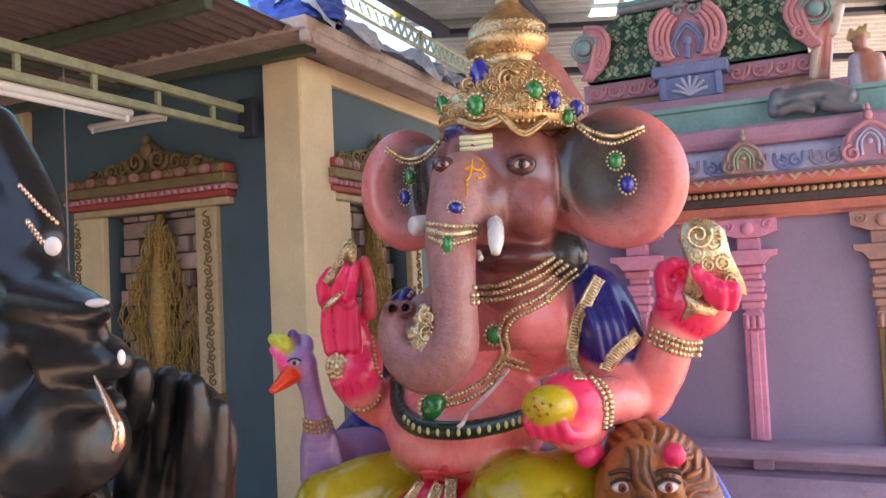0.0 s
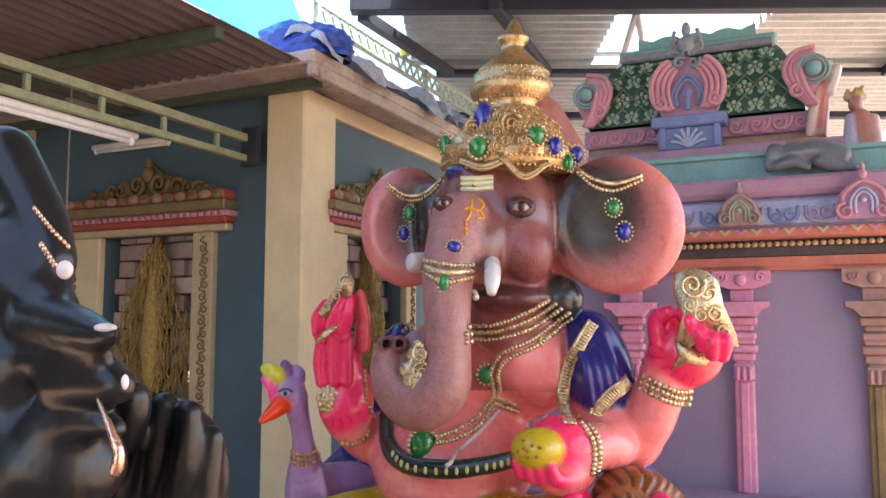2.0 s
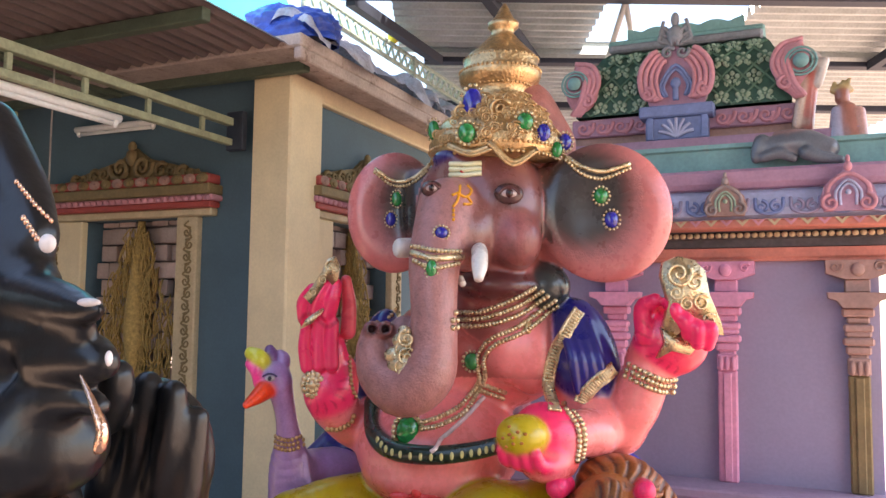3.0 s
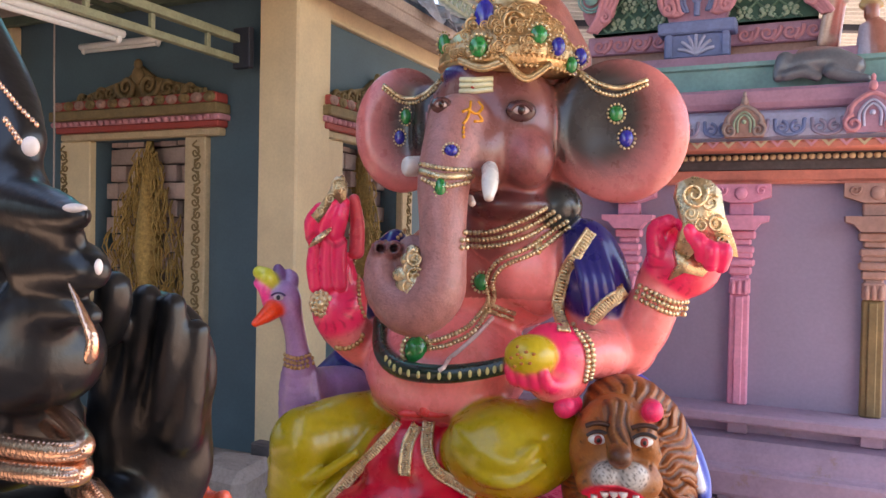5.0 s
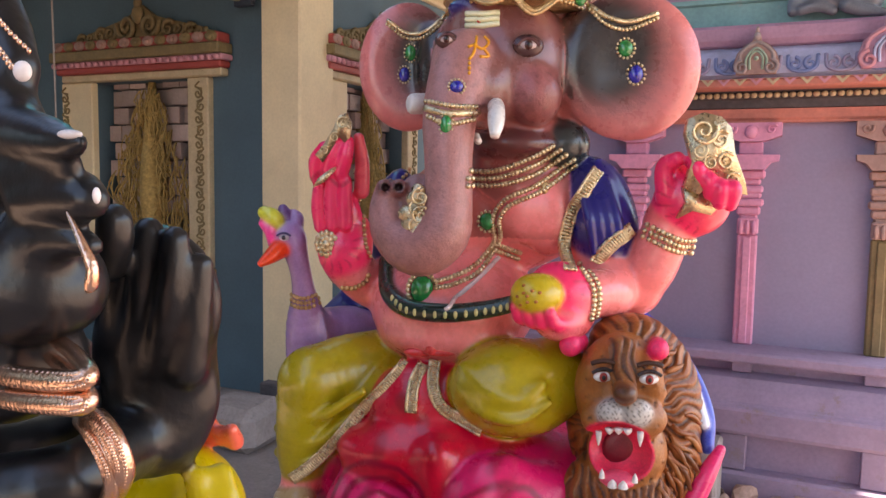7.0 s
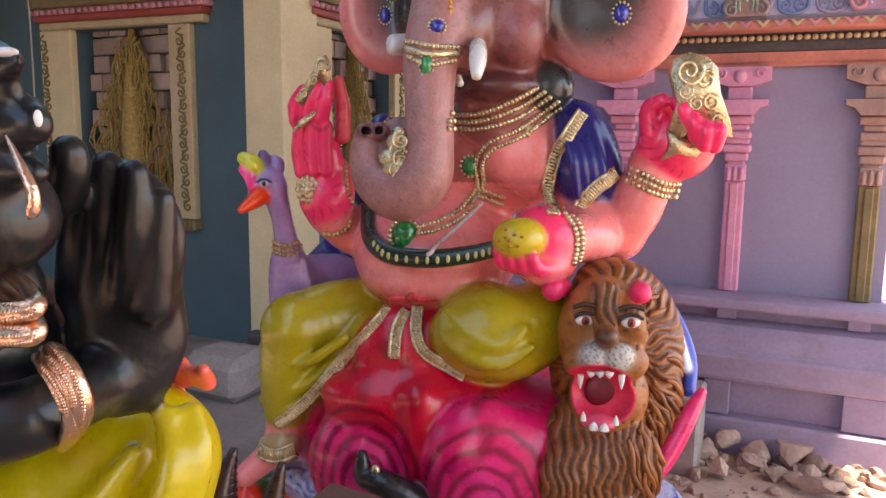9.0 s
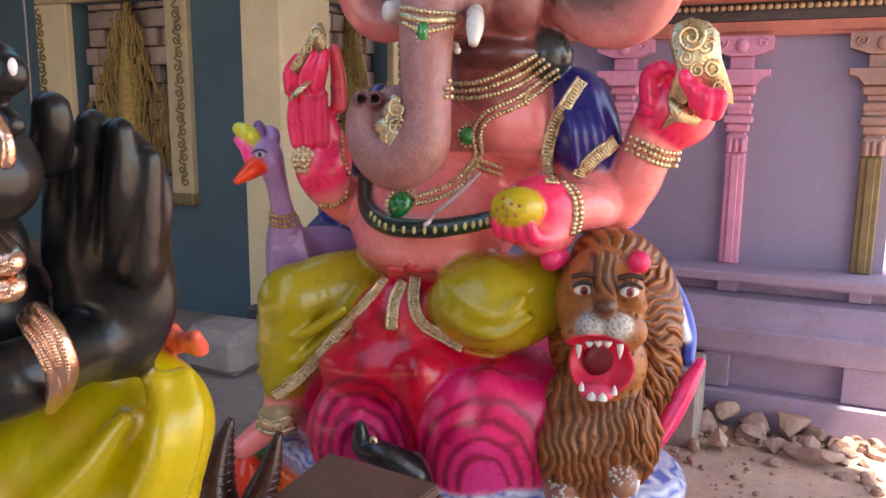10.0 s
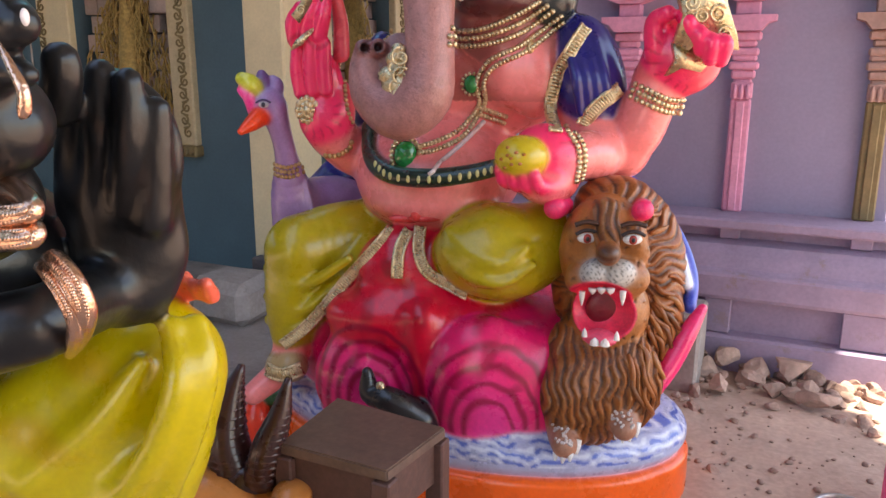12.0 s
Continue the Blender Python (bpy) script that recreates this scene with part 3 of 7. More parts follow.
    blob(bm, (mid, -0.05, 2.37), (0.05, 0.03, 0.06), 10, 6)
    blob(bm, (mid, -0.05, 2.44), (0.03, 0.025, 0.04), 10, 6)
    prism(bm, [(mid - 0.62, 2.216), (mid + 0.62, 2.216), (mid + 0.5, 2.27), (mid + 0.12, 2.36), (mid, 2.44), (mid - 0.12, 2.36), (mid - 0.5, 2.27)], -0.03, 0)
    part("crest", bm, OCHRE, win, "weathered ochre and green scroll crest", smooth=False)
    # pierced block screen
    bx, bz, deep = 0.150, 0.118, 0.13
    rows = int((z1 - z0) / bz) + 1
    blocks = []
    shared = bmesh.new()
    box(shared, -0.072, 0.072, -0.035, 0.035, -0.054, 0.054, 0.005)
    me = bpy.data.meshes.new("lattice_block")
    shared.to_mesh(me)
    shared.free()
    me.materials.append(BRICK_MAT)
    rnd = random.Random(5)
    for r in range(rows):
        x = -w + (0.075 if r % 2 else 0.0)
        while x < w + 0.03:
            gone = (abs(x + 0.03 - HOLE[0]) < 0.125 and abs(z0 + 0.055 + r * bz - HOLE[1]) < 0.085) or (r == 6 and 0.0 < x + w < 0.14) or rnd.random() < 0.04
            if not gone:
                o = new("lattice_block", me)
                o.parent = win
                o.location = (min(x + 0.03, w - 0.05), deep + (0.03 if (r + len(blocks)) % 3 == 0 else 0) + rnd.uniform(0, 0.012), z0 + 0.055 + r * bz)
                o.scale = (1, 1, 1)
                blocks.append(o)
            x += bx
    return win


def straw_bundle(c, width, height, seed):
    """A dried straw hanging: hundreds of bent stalks round a core."""
    rnd = random.Random(seed)
    bm = bmesh.new()
    for i in range(420):
        u = rnd.random()
        z = c[2] - height * u
        half = width * (0.10 + 0.42 * min(1, u * 1.9)) * (1 if u < 0.8 else 1 - 1.6 * (u - 0.8))
        x = c[0] + rnd.uniform(-1, 1) * half
        y = c[1] + rnd.uniform(-0.03, 0.03)
        L = rnd.uniform(0.08, 0.22)
        bend = rnd.uniform(-0.05, 0.05)
        tube(bm, [(x, y, z), (x + bend, y - 0.02, z - L * 0.5), (x + bend * rnd.uniform(-1, 1.5), y, z - L)], rnd.uniform(0.003, 0.006), 4, steps=2, smooth=False)
    tube(bm, [(c[0], c[1] + 0.02, c[2] + 0.05, 0.02), (c[0], c[1] + 0.02, c[2] - 0.3 * height, 0.06), (c[0], c[1] + 0.02, c[2] - 0.7 * height, 0.09), (c[0], c[1] + 0.02, c[2] - height, 0.05)], 0.05, 10)
    ob = finish("straw_hanging", bm, STRAW)
    return tagged(ob, "bundle of dried golden straw hanging before a block lattice", "straw bundle", "straw hangings", "stuff")


window_1 = carved_window("window_1", O1[1] - O1[0], "carved cream window surround with pierced cement-block screen")
window_1.matrix_world = pose((O1[0] + O1[1]) / 2, WY, 0)
window_2 = copy_thing(window_1, pose(SX, (O2[0] + O2[1]) / 2, 0, 0, 0, 90))
window_2.name = "window_2"
straw_bundle((-3.92, WY + 0.05, 1.93), 0.62, 1.02, 3)
straw_bundle((-2.79, 4.86, 1.93), 0.36, 0.95, 4)


# ---- sheet-metal canopy of the blue building ----
def corrugated(bm, u0, u1, v0, v1, z, pitch=0.076, deep=0.018, m=None, gap=None, rise=0.0):
    """A ribbed sheet in u and v, the ribs running along v, with real thickness of fold."""
    n = int((u1 - u0) / (pitch / 4))
    rows = [v0 + (v1 - v0) * k / 24 for k in range(25)]
    wave = (0, 1, 1, 0)
    grid = []
    for v in rows:
        grid.append([bm.verts.new((u0 + i * pitch / 4, v, z + deep * wave[i % 4] + rise * (v - v0))) for i in range(n + 1)])
    for a in range(24):
        for i in range(n):
            if gap and gap[0] < u0 + i * pitch / 4 < gap[1] and gap[2] < (rows[a] + rows[a + 1]) / 2 < gap[3]:
                continue
            bm.faces.new((grid[a][i], grid[a][i + 1], grid[a + 1][i + 1], grid[a + 1][i]))
    if m is not None:
        bmesh.ops.transform(bm, matrix=m, verts=[v for r in grid for v in r])


canopy = holder("sheet_canopy", "low canopy of aged corrugated sheet on green steel rafters", "canopy", at=(-2.45, 3.0, 2.8))
bm = bmesh.new()
# the unseen near length is added to darken the porch
corrugated(bm, -7.5, -2.42, -3.0, 3.70, 2.835, pitch=0.10, deep=0.022)
part("roof_sheet", bm, OLD_SHEET, canopy, "aged brown corrugated metal sheet")
for y in (3.80, 2.93, 2.05, 1.2, 0.3, -0.6, -1.5, -2.4):
    part("rafter", one_box(-7.4, -2.47, y - 0.03, y + 0.03, 2.765, 2.832, 0.005), GREEN_STEEL, canopy, "dark green steel rafter")
for k, x in enumerate((-3.9, -5.4)):
    part("purlin", one_box(x - 0.02, x + 0.02, -2.9, 3.76, 2.735, 2.764, 0.004), GREEN_STEEL, canopy)

truss = holder("roof_truss", "pale green welded steel truss beam with short uprights", "truss", at=(-2.98, 3.84, 2.40))
for z, r in ((2.510, 0.024), (2.385, 0.020)):
    part("chord", one_box(-3.02 - r, -3.02 + r, 0.9, 3.845, z - r, z + r, 0.004), PALE_STEEL, truss)
for y in (3.55, 3.13, 2.72, 2.31, 1.9, 1.5, 1.1):
    part("upright", one_box(-3.032, -3.008, y - 0.015, y + 0.015, 2.406, 2.485, 0.003), PALE_STEEL, truss)
part("bracket", one_box(-3.05, -2.926, 3.80, 3.845, 2.335, 2.575, 0.004), DARK_STEEL, truss, "dark steel fixing plate")


def tube_lamp(a, b, label):
    ob = holder("tube_light", label, "tube light", "tube lights", at=a)
    A, B = Vector(a), Vector(b)
    d = (B - A).normalized()
    bm = bmesh.new()
    tube(bm, [a, tuple((A + B) / 2), b], 0.022, 8, steps=2)
    part("batten", bm, WHITE_PAINT, ob)
    bm = bmesh.new()
    dz = Vector((0, 0, -0.034))
    tube(bm, [tuple(A + d * 0.05 + dz), tuple((A + B) / 2 + dz), tuple(B - d * 0.05 + dz)], 0.013, 10, steps=2)
    part("glass_tube", bm, WHITE_PAINT, ob, "unlit white glass tube")
    for p in (A + d * 0.03, B - d * 0.03):
        bm = bmesh.new()
        blob(bm, tuple(p + dz * 0.7), (0.018, 0.018, 0.03), 8, 6)
        part("end_cap", bm, WHITE_PAINT, ob)


tube_lamp((-3.06, 2.98, 2.345), (-3.06, 1.85, 2.345), "white fluorescent tube fitting slung under the truss")
tube_lamp((-4.45, 3.91, 2.60), (-3.72, 3.91, 2.60), "white fluorescent tube fitting on the blue wall")
bm = bmesh.new()
tube(bm, [(-3.64, 3.05, 2.70), (-3.642, 3.05, 2.3), (-3.635, 3.05, 1.75), (-3.64, 3.05, 1.2)], 0.005, 6)
tagged(finish("hanging_cord", bm, ROPE), "thin grey cord hanging from the canopy", "cord")


# ---- tarpaulins, rail and sheets over the eave ----
def crumple(bm, fn, nu, nv):
    g = [[bm.verts.new(fn(i / nu, j / nv)) for i in range(nu + 1)] for j in range(nv + 1)]
    for j in range(nv):
        for i in range(nu):
            bm.faces.new((g[j][i], g[j][i + 1], g[j + 1][i + 1], g[j + 1][i])).smooth = True


def tarp_bundle(u, v):
    """A heap of folded sheet: a closed bag with creases at three sizes."""
    a, b = u * math.tau, 0.02 + v * (math.pi * 0.62)
    d = Vector((math.cos(a) * math.sin(b), math.sin(a) * math.sin(b), math.cos(b)))
    k = 1 + 0.30 * noise.noise(d * 1.7 + Vector((3, 0, 0))) + 0.20 * abs(noise.noise(d * 4.0)) + 0.07 * abs(noise.noise(d * 8.0 + Vector((0, 5, 0))))
    p = Vector((d.x * 0.34, d.y * 0.20, d.z * 0.17)) * k
    return (-2.62 + p.x, 3.80 + p.y, max(2.916, 2.965 + p.z))


bm = bmesh.new()
crumple(bm, tarp_bundle, 110, 44)
tagged(finish("blue_tarpaulin", bm, TARP_BLUE), "crumpled bright blue tarpaulin folded on the eave's corner", "tarpaulin")


def tarp_edge(u, v):
    y = 3.62 + 4.5 * u
    fold = 0.5 + 0.5 * math.sin(u * 52 + 2.2 * math.sin(u * 17))
    hang = 0.10 * fold * max(0, v - 0.75) / 0.25
    return (-2.62 + 0.315 * v + 0.06 * fold * v + 0.05 * noise.noise((u * 24, v * 4, 2)) * v, y + 0.12 * noise.noise((u * 16, v * 3, 8)), 2.915 - hang + 0.03 * abs(noise.noise((u * 70, v * 6, 4))) + (0.15 + 0.09 * noise.noise((u * 15, v * 2, 3))) * math.sin(math.pi * (0.25 + 0.72 * v)) * (0.35 + 0.65 * fold))


bm = bmesh.new()
crumple(bm, tarp_edge, 240, 24)
tagged(finish("grey_tarpaulin", bm, TARP_GREY), "weathered grey tarpaulin draped along the eave", "tarpaulin")

rail = holder("parapet_railing", "weathered green lattice railing along the roof edge", "railing", at=(-2.62, 3.5, 2.92))
for z in (3.25, 3.37):
    part("rail", one_box(-2.635, -2.605, 3.95, 10, z - 0.014, z + 0.014, 0.004), PLANT_GREEN, rail)
shared = one_box(-0.008, 0.008, -0.008, 0.008, -0.06, 0.06, 0.002)
me = bpy.data.meshes.new("baluster")
shared.to_mesh(me)
shared.free()
me.materials.append(PLANT_GREEN)
for k in range(80):
    o = new("baluster", me)
    o.parent = rail
    o.location = (0, 0.50 + 0.055 * k, 0.39)
    o.rotation_euler = (radians(32 if k % 2 else -32), 0, 0)
for y in (3.98, 5.5, 7.5, 9.5):
    part("post", one_box(-2.64, -2.60, y - 0.02, y + 0.02, 2.921, 3.39, 0.004), PLANT_GREEN, rail)
bm = bmesh.new()
tube(bm, [(-2.62, 5.15, 3.39, 0.02), (-2.62, 5.16, 3.43, 0.05), (-2.62, 5.17, 3.48, 0.035), (-2.62, 5.17, 3.52, 0.006)], 0.03, 10)
tagged(finish("yellow_cap", bm, YELLOW_PLASTIC), "small yellow plastic pot on the roof railing", "pot")
bm = bmesh.new()
crumple(bm, lambda u, v: (-5.2 + 2.42 * u, 4.35 - 0.9 * v + 0.5 * (1 - u) * v, 2.925 + 1.5 * v * (1 - 0.25 * u) + 0.05 * math.sin(u * 9 + v * 3)), 18, 18)
tagged(finish("cyan_plastic_sheet", bm, CYAN_SHEET), "sunlit cyan plastic sheet stretched above the canopy", "plastic sheet")

settle(known, -0.045, -0.03, 0.052)

# ---- open shed over the yard, turned to the walls ----
known = set(bpy.data.objects)
V = pose(0, 0, 0, 0, 0, VIEW_YAW)
shed = holder("shed_roof", "open steel shed roof of galvanised corrugated sheets", "shed roof", at=(0, 0, 0))
ROOF = 3.42


def in_view(bm):
    bmesh.ops.transform(bm, matrix=V, verts=bm.verts)
    return bm


bm = bmesh.new()
turn = pose(0, 0, 0, 0, 0, 90)
# ribs run across the view: u is depth, v is -x
# this sheet runs on unseen overhead and behind, added to block sky light
corrugated(bm, -5.0, 4.55, -3.5, 0.75, ROOF + 0.105, pitch=0.13, deep=0.075, m=turn)
part("roof_sheet", in_view(bm), SHEET, shed)
bm = bmesh.new()
corrugated(bm, 4.25, 6.25, -4.7, 0.3, ROOF + 0.06, pitch=0.13, deep=0.075, m=turn, gap=(4.98, 6.1, -2.25, -1.2))
part("roof_sheet", in_view(bm), SHEET, shed)
bm = bmesh.new()
corrugated(bm, 6.05, 10.5, -4.7, 0.1, ROOF + 0.015, pitch=0.13, deep=0.075, m=turn)
part("roof_sheet", in_view(bm), SHEET, shed)
for d, x0 in ((4.88, -0.62), (6.2, -0.1), (7.6, -0.1), (3.2, -0.7), (1.6, -0.7), (0.0, -0.7), (-1.6, -0.7), (-3.2, -0.7)):
    part("beam", in_view(one_box(x0, 4.7 if d > 4 else 3.5, d - 0.05, d + 0.05, ROOF - 0.025, ROOF + 0.055, 0.006)), DARK_STEEL, shed, "dark steel roof beam")
for a, b in (((0.30, 4.75), (0.80, 6.15)), ((-0.55, 4.93), (0.02, 6.15)), ((3.4, 4.93), (3.5, 6.15))):
    bm = bmesh.new()
    tube(bm, [(*a, ROOF - 0.02), (*b, ROOF - 0.02)], 0.05, 4, steps=1, smooth=False)
    part("brace", in_view(bm), DARK_STEEL, shed)
bm = bmesh.new()
for p, q in (((1.24, 4.95, ROOF), (1.15, 5.3, 3.0)), ((1.24, 4.95, ROOF), (1.42, 5.3, 3.02))):
    tube(bm, [p, q], 0.02, 6, steps=1)
part("stay", in_view(bm), WHITE_PAINT, shed, "thin white steel stay")
for x, d in ((3.45, -1.6), (3.45, -4.9), (4.6, 9.5), (-0.66, -4.9)):
    part("post", in_view(one_box(x - 0.05, x + 0.05, d - 0.05, d + 0.05, -0.05, ROOF - 0.091, 0.006)), DARK_STEEL, shed)

settle(known, -0.02, -0.02, 0.03)

# ---- painted shrine ----
known = set(bpy.data.objects)
shrine = holder("shrine", "small painted shrine with pilasters, pink cornice and green barrel roof", "shrine", at=(-0.40, 4.6, 0))
XL, XR, FY = -1.24, 0.44, 3.90


def ring_run(name, outline, mat, label="", x0=XL, x1=XR):
    """A moulding that goes along the front and back on the shrine's sides."""
    bm = bmesh.new()
    pr = [(y, z) for y, z in outline]
    top = max(z for y, z in pr)
    bot = min(z for y, z in pr)
    # front run with mitred ends, then sides by the same outline
    a = [[bm.verts.new((x0 - (FY - y), y, z)) for y, z in pr], [bm.verts.new((x1 + (FY - y), y, z)) for y, z in pr],
         [bm.verts.new((x1 + (FY - y), 5.6 + (FY - y), z)) for y, z in pr], [bm.verts.new((x0 - (FY - y), 5.6 + (FY - y), z)) for y, z in pr]]
    n = len(pr)
    fs = []
    for s in range(4):
        A, B = a[s], a[(s + 1) % 4]
        for i in range(n - 1):
            fs.append(bm.faces.new((A[i], B[i], B[i + 1], A[i + 1])))
    fs.append(bm.faces.new([a[s][0] for s in range(4)][::-1]))
    fs.append(bm.faces.new([a[s][-1] for s in range(4)]))
    bmesh.ops.recalc_face_normals(bm, faces=fs)
    return part(name, bm, mat, shrine, label)


ring_run("plinth_foot", [(3.585, -0.12), (3.585, 0.108), (3.60, 0.118), (3.67, 0.122)], LAVENDER_DEEP, "dusty lavender plinth step")
ring_run("plinth_panel", [(3.67, 0.10), (3.67, 0.285)], LAVENDER_DEEP)
ring_run("plinth_slab", [(3.67, 0.28), (3.60, 0.284), (3.592, 0.30), (3.592, 0.388), (3.60, 0.40), (3.625, 0.408), (3.64, 0.418)], LAVENDER_DEEP)
ring_run("plinth_torus", [(3.64, 0.417), (3.645, 0.43), (3.665, 0.47), (3.70, 0.51), (3.75, 0.522), (3.79, 0.526)], LAVENDER_DEEP)
ring_run("plinth_neck", [(3.79, 0.52), (3.79, 0.58)], LAVENDER_DEEP)
ring_run("plinth_ledge", [(3.79, 0.575), (3.70, 0.579), (3.692, 0.588), (3.692, 0.617), (3.70, 0.625), (3.90, 0.632)], LAVENDER_DEEP, "dusty lavender ledge under the wall")
for x in (-1.20, -0.72, -0.245, 0.31):
    part("plinth_post", one_box(x, x + 0.11 if x < 0.3 else 0.62, 3.615, 3.67, 0.123, 0.28, 0.004), LAVENDER_DEEP, shrine)
for x in (-0.70, -0.22, 0.31):
    part("neck_post", one_box(x, x + 0.085, 3.745, 3.80, 0.527, 0.576, 0.004), LAVENDER_DEEP, shrine)
ring_run("wall", [(3.90, 0.58), (3.90, 1.70)], LAVENDER, "lavender painted plaster wall")


def pilaster(x, shaft, cap, label):
    """A pilaster: shaft, carved collar, stacked rings, spreading capital and bracket."""
    ob = part("pilaster", one_box(x - 0.043, x + 0.043, 3.862, 3.905, 0.63, 1.14, 0.007), shaft, shrine, label)
    part("shaft_ridge", one_box(x - 0.018, x + 0.018, 3.852, 3.863, 0.635, 1.13, 0.004), shaft, ob)
    bm = bmesh.new()
    box(bm, x - 0.045, x + 0.045, 3.848, 3.905, 1.141, 1.215, 0.006)
    for s in (-1, 0, 1):
        blob(bm, (x + s * 0.027, 3.846, 1.172), (0.012, 0.01, 0.034), 8, 5)
    part("collar", bm, cap, ob)
    for z, h, r in ((1.222, 0.022, 0.038), (1.25, 0.034, 0.050), (1.288, 0.03, 0.062), (1.32, 0.024, 0.052), (1.347, 0.03, 0.058), (1.382, 0.028, 0.046), (1.415, 0.034, 0.064)):
        part("ring", one_box(x - r, x + r, 3.90 - r * 0.95, 3.905, z - h / 2 - 0.004, z + h / 2, 0.008), cap, ob)
    bm = bmesh.new()
    prism(bm, [(x - 0.06, 1.434), (x + 0.06, 1.434), (x + 0.085, 1.465), (x + 0.118, 1.475), (x + 0.12, 1.50), (x - 0.12, 1.50), (x - 0.118, 1.475), (x - 0.085, 1.465)], 3.795, 3.903)
    part("abacus", bm, cap, ob)
    bm = bmesh.new()
    box(bm, x - 0.05, x + 0.05, 3.835, 3.905, 1.501, 1.558, 0.005)
    prism(bm, [(x - 0.05, 1.559), (x + 0.05, 1.559), (x + 0.125, 1.585), (x + 0.125, 1.642), (x - 0.125, 1.642), (x - 0.125, 1.585)], 3.815, 3.903)
    for s in (-1, 1):
        scroll(bm, (x + s * 0.085, 3.812, 1.612), 0.024, 1.3, 0.006, s, 0.5)
    blob(bm, (x, 3.81, 1.60), (0.028, 0.012, 0.03), 8, 6)
    part("bracket", bm, cap, ob)


pilaster(-1.19, PINK, MAUVE, "slender pink pilaster with stepped capital")
pilaster(-0.70, PILASTER_PINK, PILASTER_PINK, "slender pink pilaster with stepped capital")
pilaster(-0.190, PILASTER_PINK, PILASTER_PINK, "slender pink pilaster with stepped capital")
pilaster(0.352, OCHRE, BROWN_TRIM, "ochre corner pilaster with brown stepped capital")
# entablature and cornice
ring_run("red_beam", [(3.86, 1.645), (3.86, 1.655), (3.85, 1.665), (3.85, 1.705), (3.88, 1.708)], SALMON, "salmon red beam")
ring_run("dark_band", [(3.855, 1.709), (3.855, 1.745), (3.84, 1.75)], DARK_BAND)
ring_run("bead_bed", [(3.83, 1.751), (3.83, 1.775), (3.80, 1.78)], DARK_BAND)
shared = bmesh.new()
blob(shared, (0, 0, 0), (0.0145, 0.014, 0.013), 8, 5)
me = bpy.data.meshes.new("bead")
shared.to_mesh(me)
shared.free()
me.materials.append(CREAM_TRIM)
for k in range(58):
    o = new("bead", me)
    o.parent = shrine
    o.matrix_parent_inverse = Matrix.Translation(shrine.location).inverted()
    o.location = (XL - 0.05 + k * 0.0315, 3.822, 1.762)
ring_run("cornice_lip", [(3.80, 1.781), (3.70, 1.783), (3.692, 1.79), (3.692, 1.812), (3.70, 1.822), (3.72, 1.824)], SALMON, "salmon lip of the cornice with flame pattern")
ring_run("cornice_roll", [(3.72, 1.824), (3.70, 1.84), (3.70, 1.87), (3.715, 1.91), (3.74, 1.945), (3.765, 1.965)], PALE_BLUE, "curved cornice painted with pale blue petals")
ring_run("cornice_top", [(3.765, 1.962), (3.73, 1.968), (3.715, 1.99), (3.715, 2.04), (3.73, 2.055), (3.80, 2.06)], MAUVE, "mauve cornice top")
for k in range(30):
    x = XL - 0.12 + k * 0.066
    bm = bmesh.new()
    prism(bm, [(x - 0.03, 1.822), (x, 1.79), (x + 0.03, 1.822), (x + 0.012, 1.818), (x, 1.805), (x - 0.012, 1.818)], 3.684, 3.693)
    part("flame", bm, CREAM_TRIM if k % 2 else PINK, shrine)
for k in range(13):
    x = XL - 0.06 + k * 0.145
    bm = bmesh.new()
    for s in (-1, 1):
        scroll(bm, (x + s * 0.03, 3.698, 1.875), 0.028, 1.2, 0.008, s, 1.57)
    tube(bm, [(x - 0.058, 3.715, 1.915), (x - 0.05, 3.694, 1.86), (x, 3.69, 1.842), (x + 0.05, 3.694, 1.86), (x + 0.058, 3.715, 1.915)], 0.008, 6)
    part("petal_scroll", bm, BLUE_TRIM if k % 2 else LAVENDER, shrine)


def medallion(c, s, mats, label):
    """A horseshoe medallion: scrolled rim, inner arch, crown knop."""
    x, y, z = c
    ob = part("medallion", prismed([(x + s * u, z + s * v) for u, v in ((-0.85, -0.75), (0.85, -0.75), (1.0, -0.3), (0.85, 0.2), (0.55, 0.55), (0.2, 0.75), (0.12, 1.1), (0, 1.35), (-0.12, 1.1), (-0.2, 0.75), (-0.55, 0.55), (-0.85, 0.2), (-1.0, -0.3))], y, y + 0.05), mats[0], shrine, label)
    bm = bmesh.new()
    for q in (-1, 1):
        scroll(bm, (x + q * s * 0.62, y - 0.004, z - s * 0.45), s * 0.34, 1.4, s * 0.09, -q, 1.57)
    tube(bm, [(x - s * 0.75, y, z - s * 0.1), (x - s * 0.62, y, z + s * 0.3), (x, y, z + s * 0.68), (x + s * 0.62, y, z + s * 0.3), (x + s * 0.75, y, z - s * 0.1)], s * 0.09, 8)
    blob(bm, (x, y, z + s * 0.95), (s * 0.16, 0.015, s * 0.2), 8, 6)
    blob(bm, (x, y, z + s * 1.25), (s * 0.09, 0.012, s * 0.16), 8, 6)
    part("rim", bm, mats[1], ob, smooth=True)
    bm = bmesh.new()
    for r in (0.42, 0.27):
        tube(bm, [(x - s * r, y - 0.003, z - s * 0.55), (x - s * r, y - 0.006, z), (x, y - 0.006, z + s * r), (x + s * r, y - 0.006, z), (x + s * r, y - 0.003, z - s * 0.55)], s * 0.055, 6)
    blob(bm, (x, y - 0.004, z - s * 0.05), (s * 0.11, 0.015, s * 0.11), 8, 6)
    part("inner_arch", bm, mats[2], ob, smooth=True)


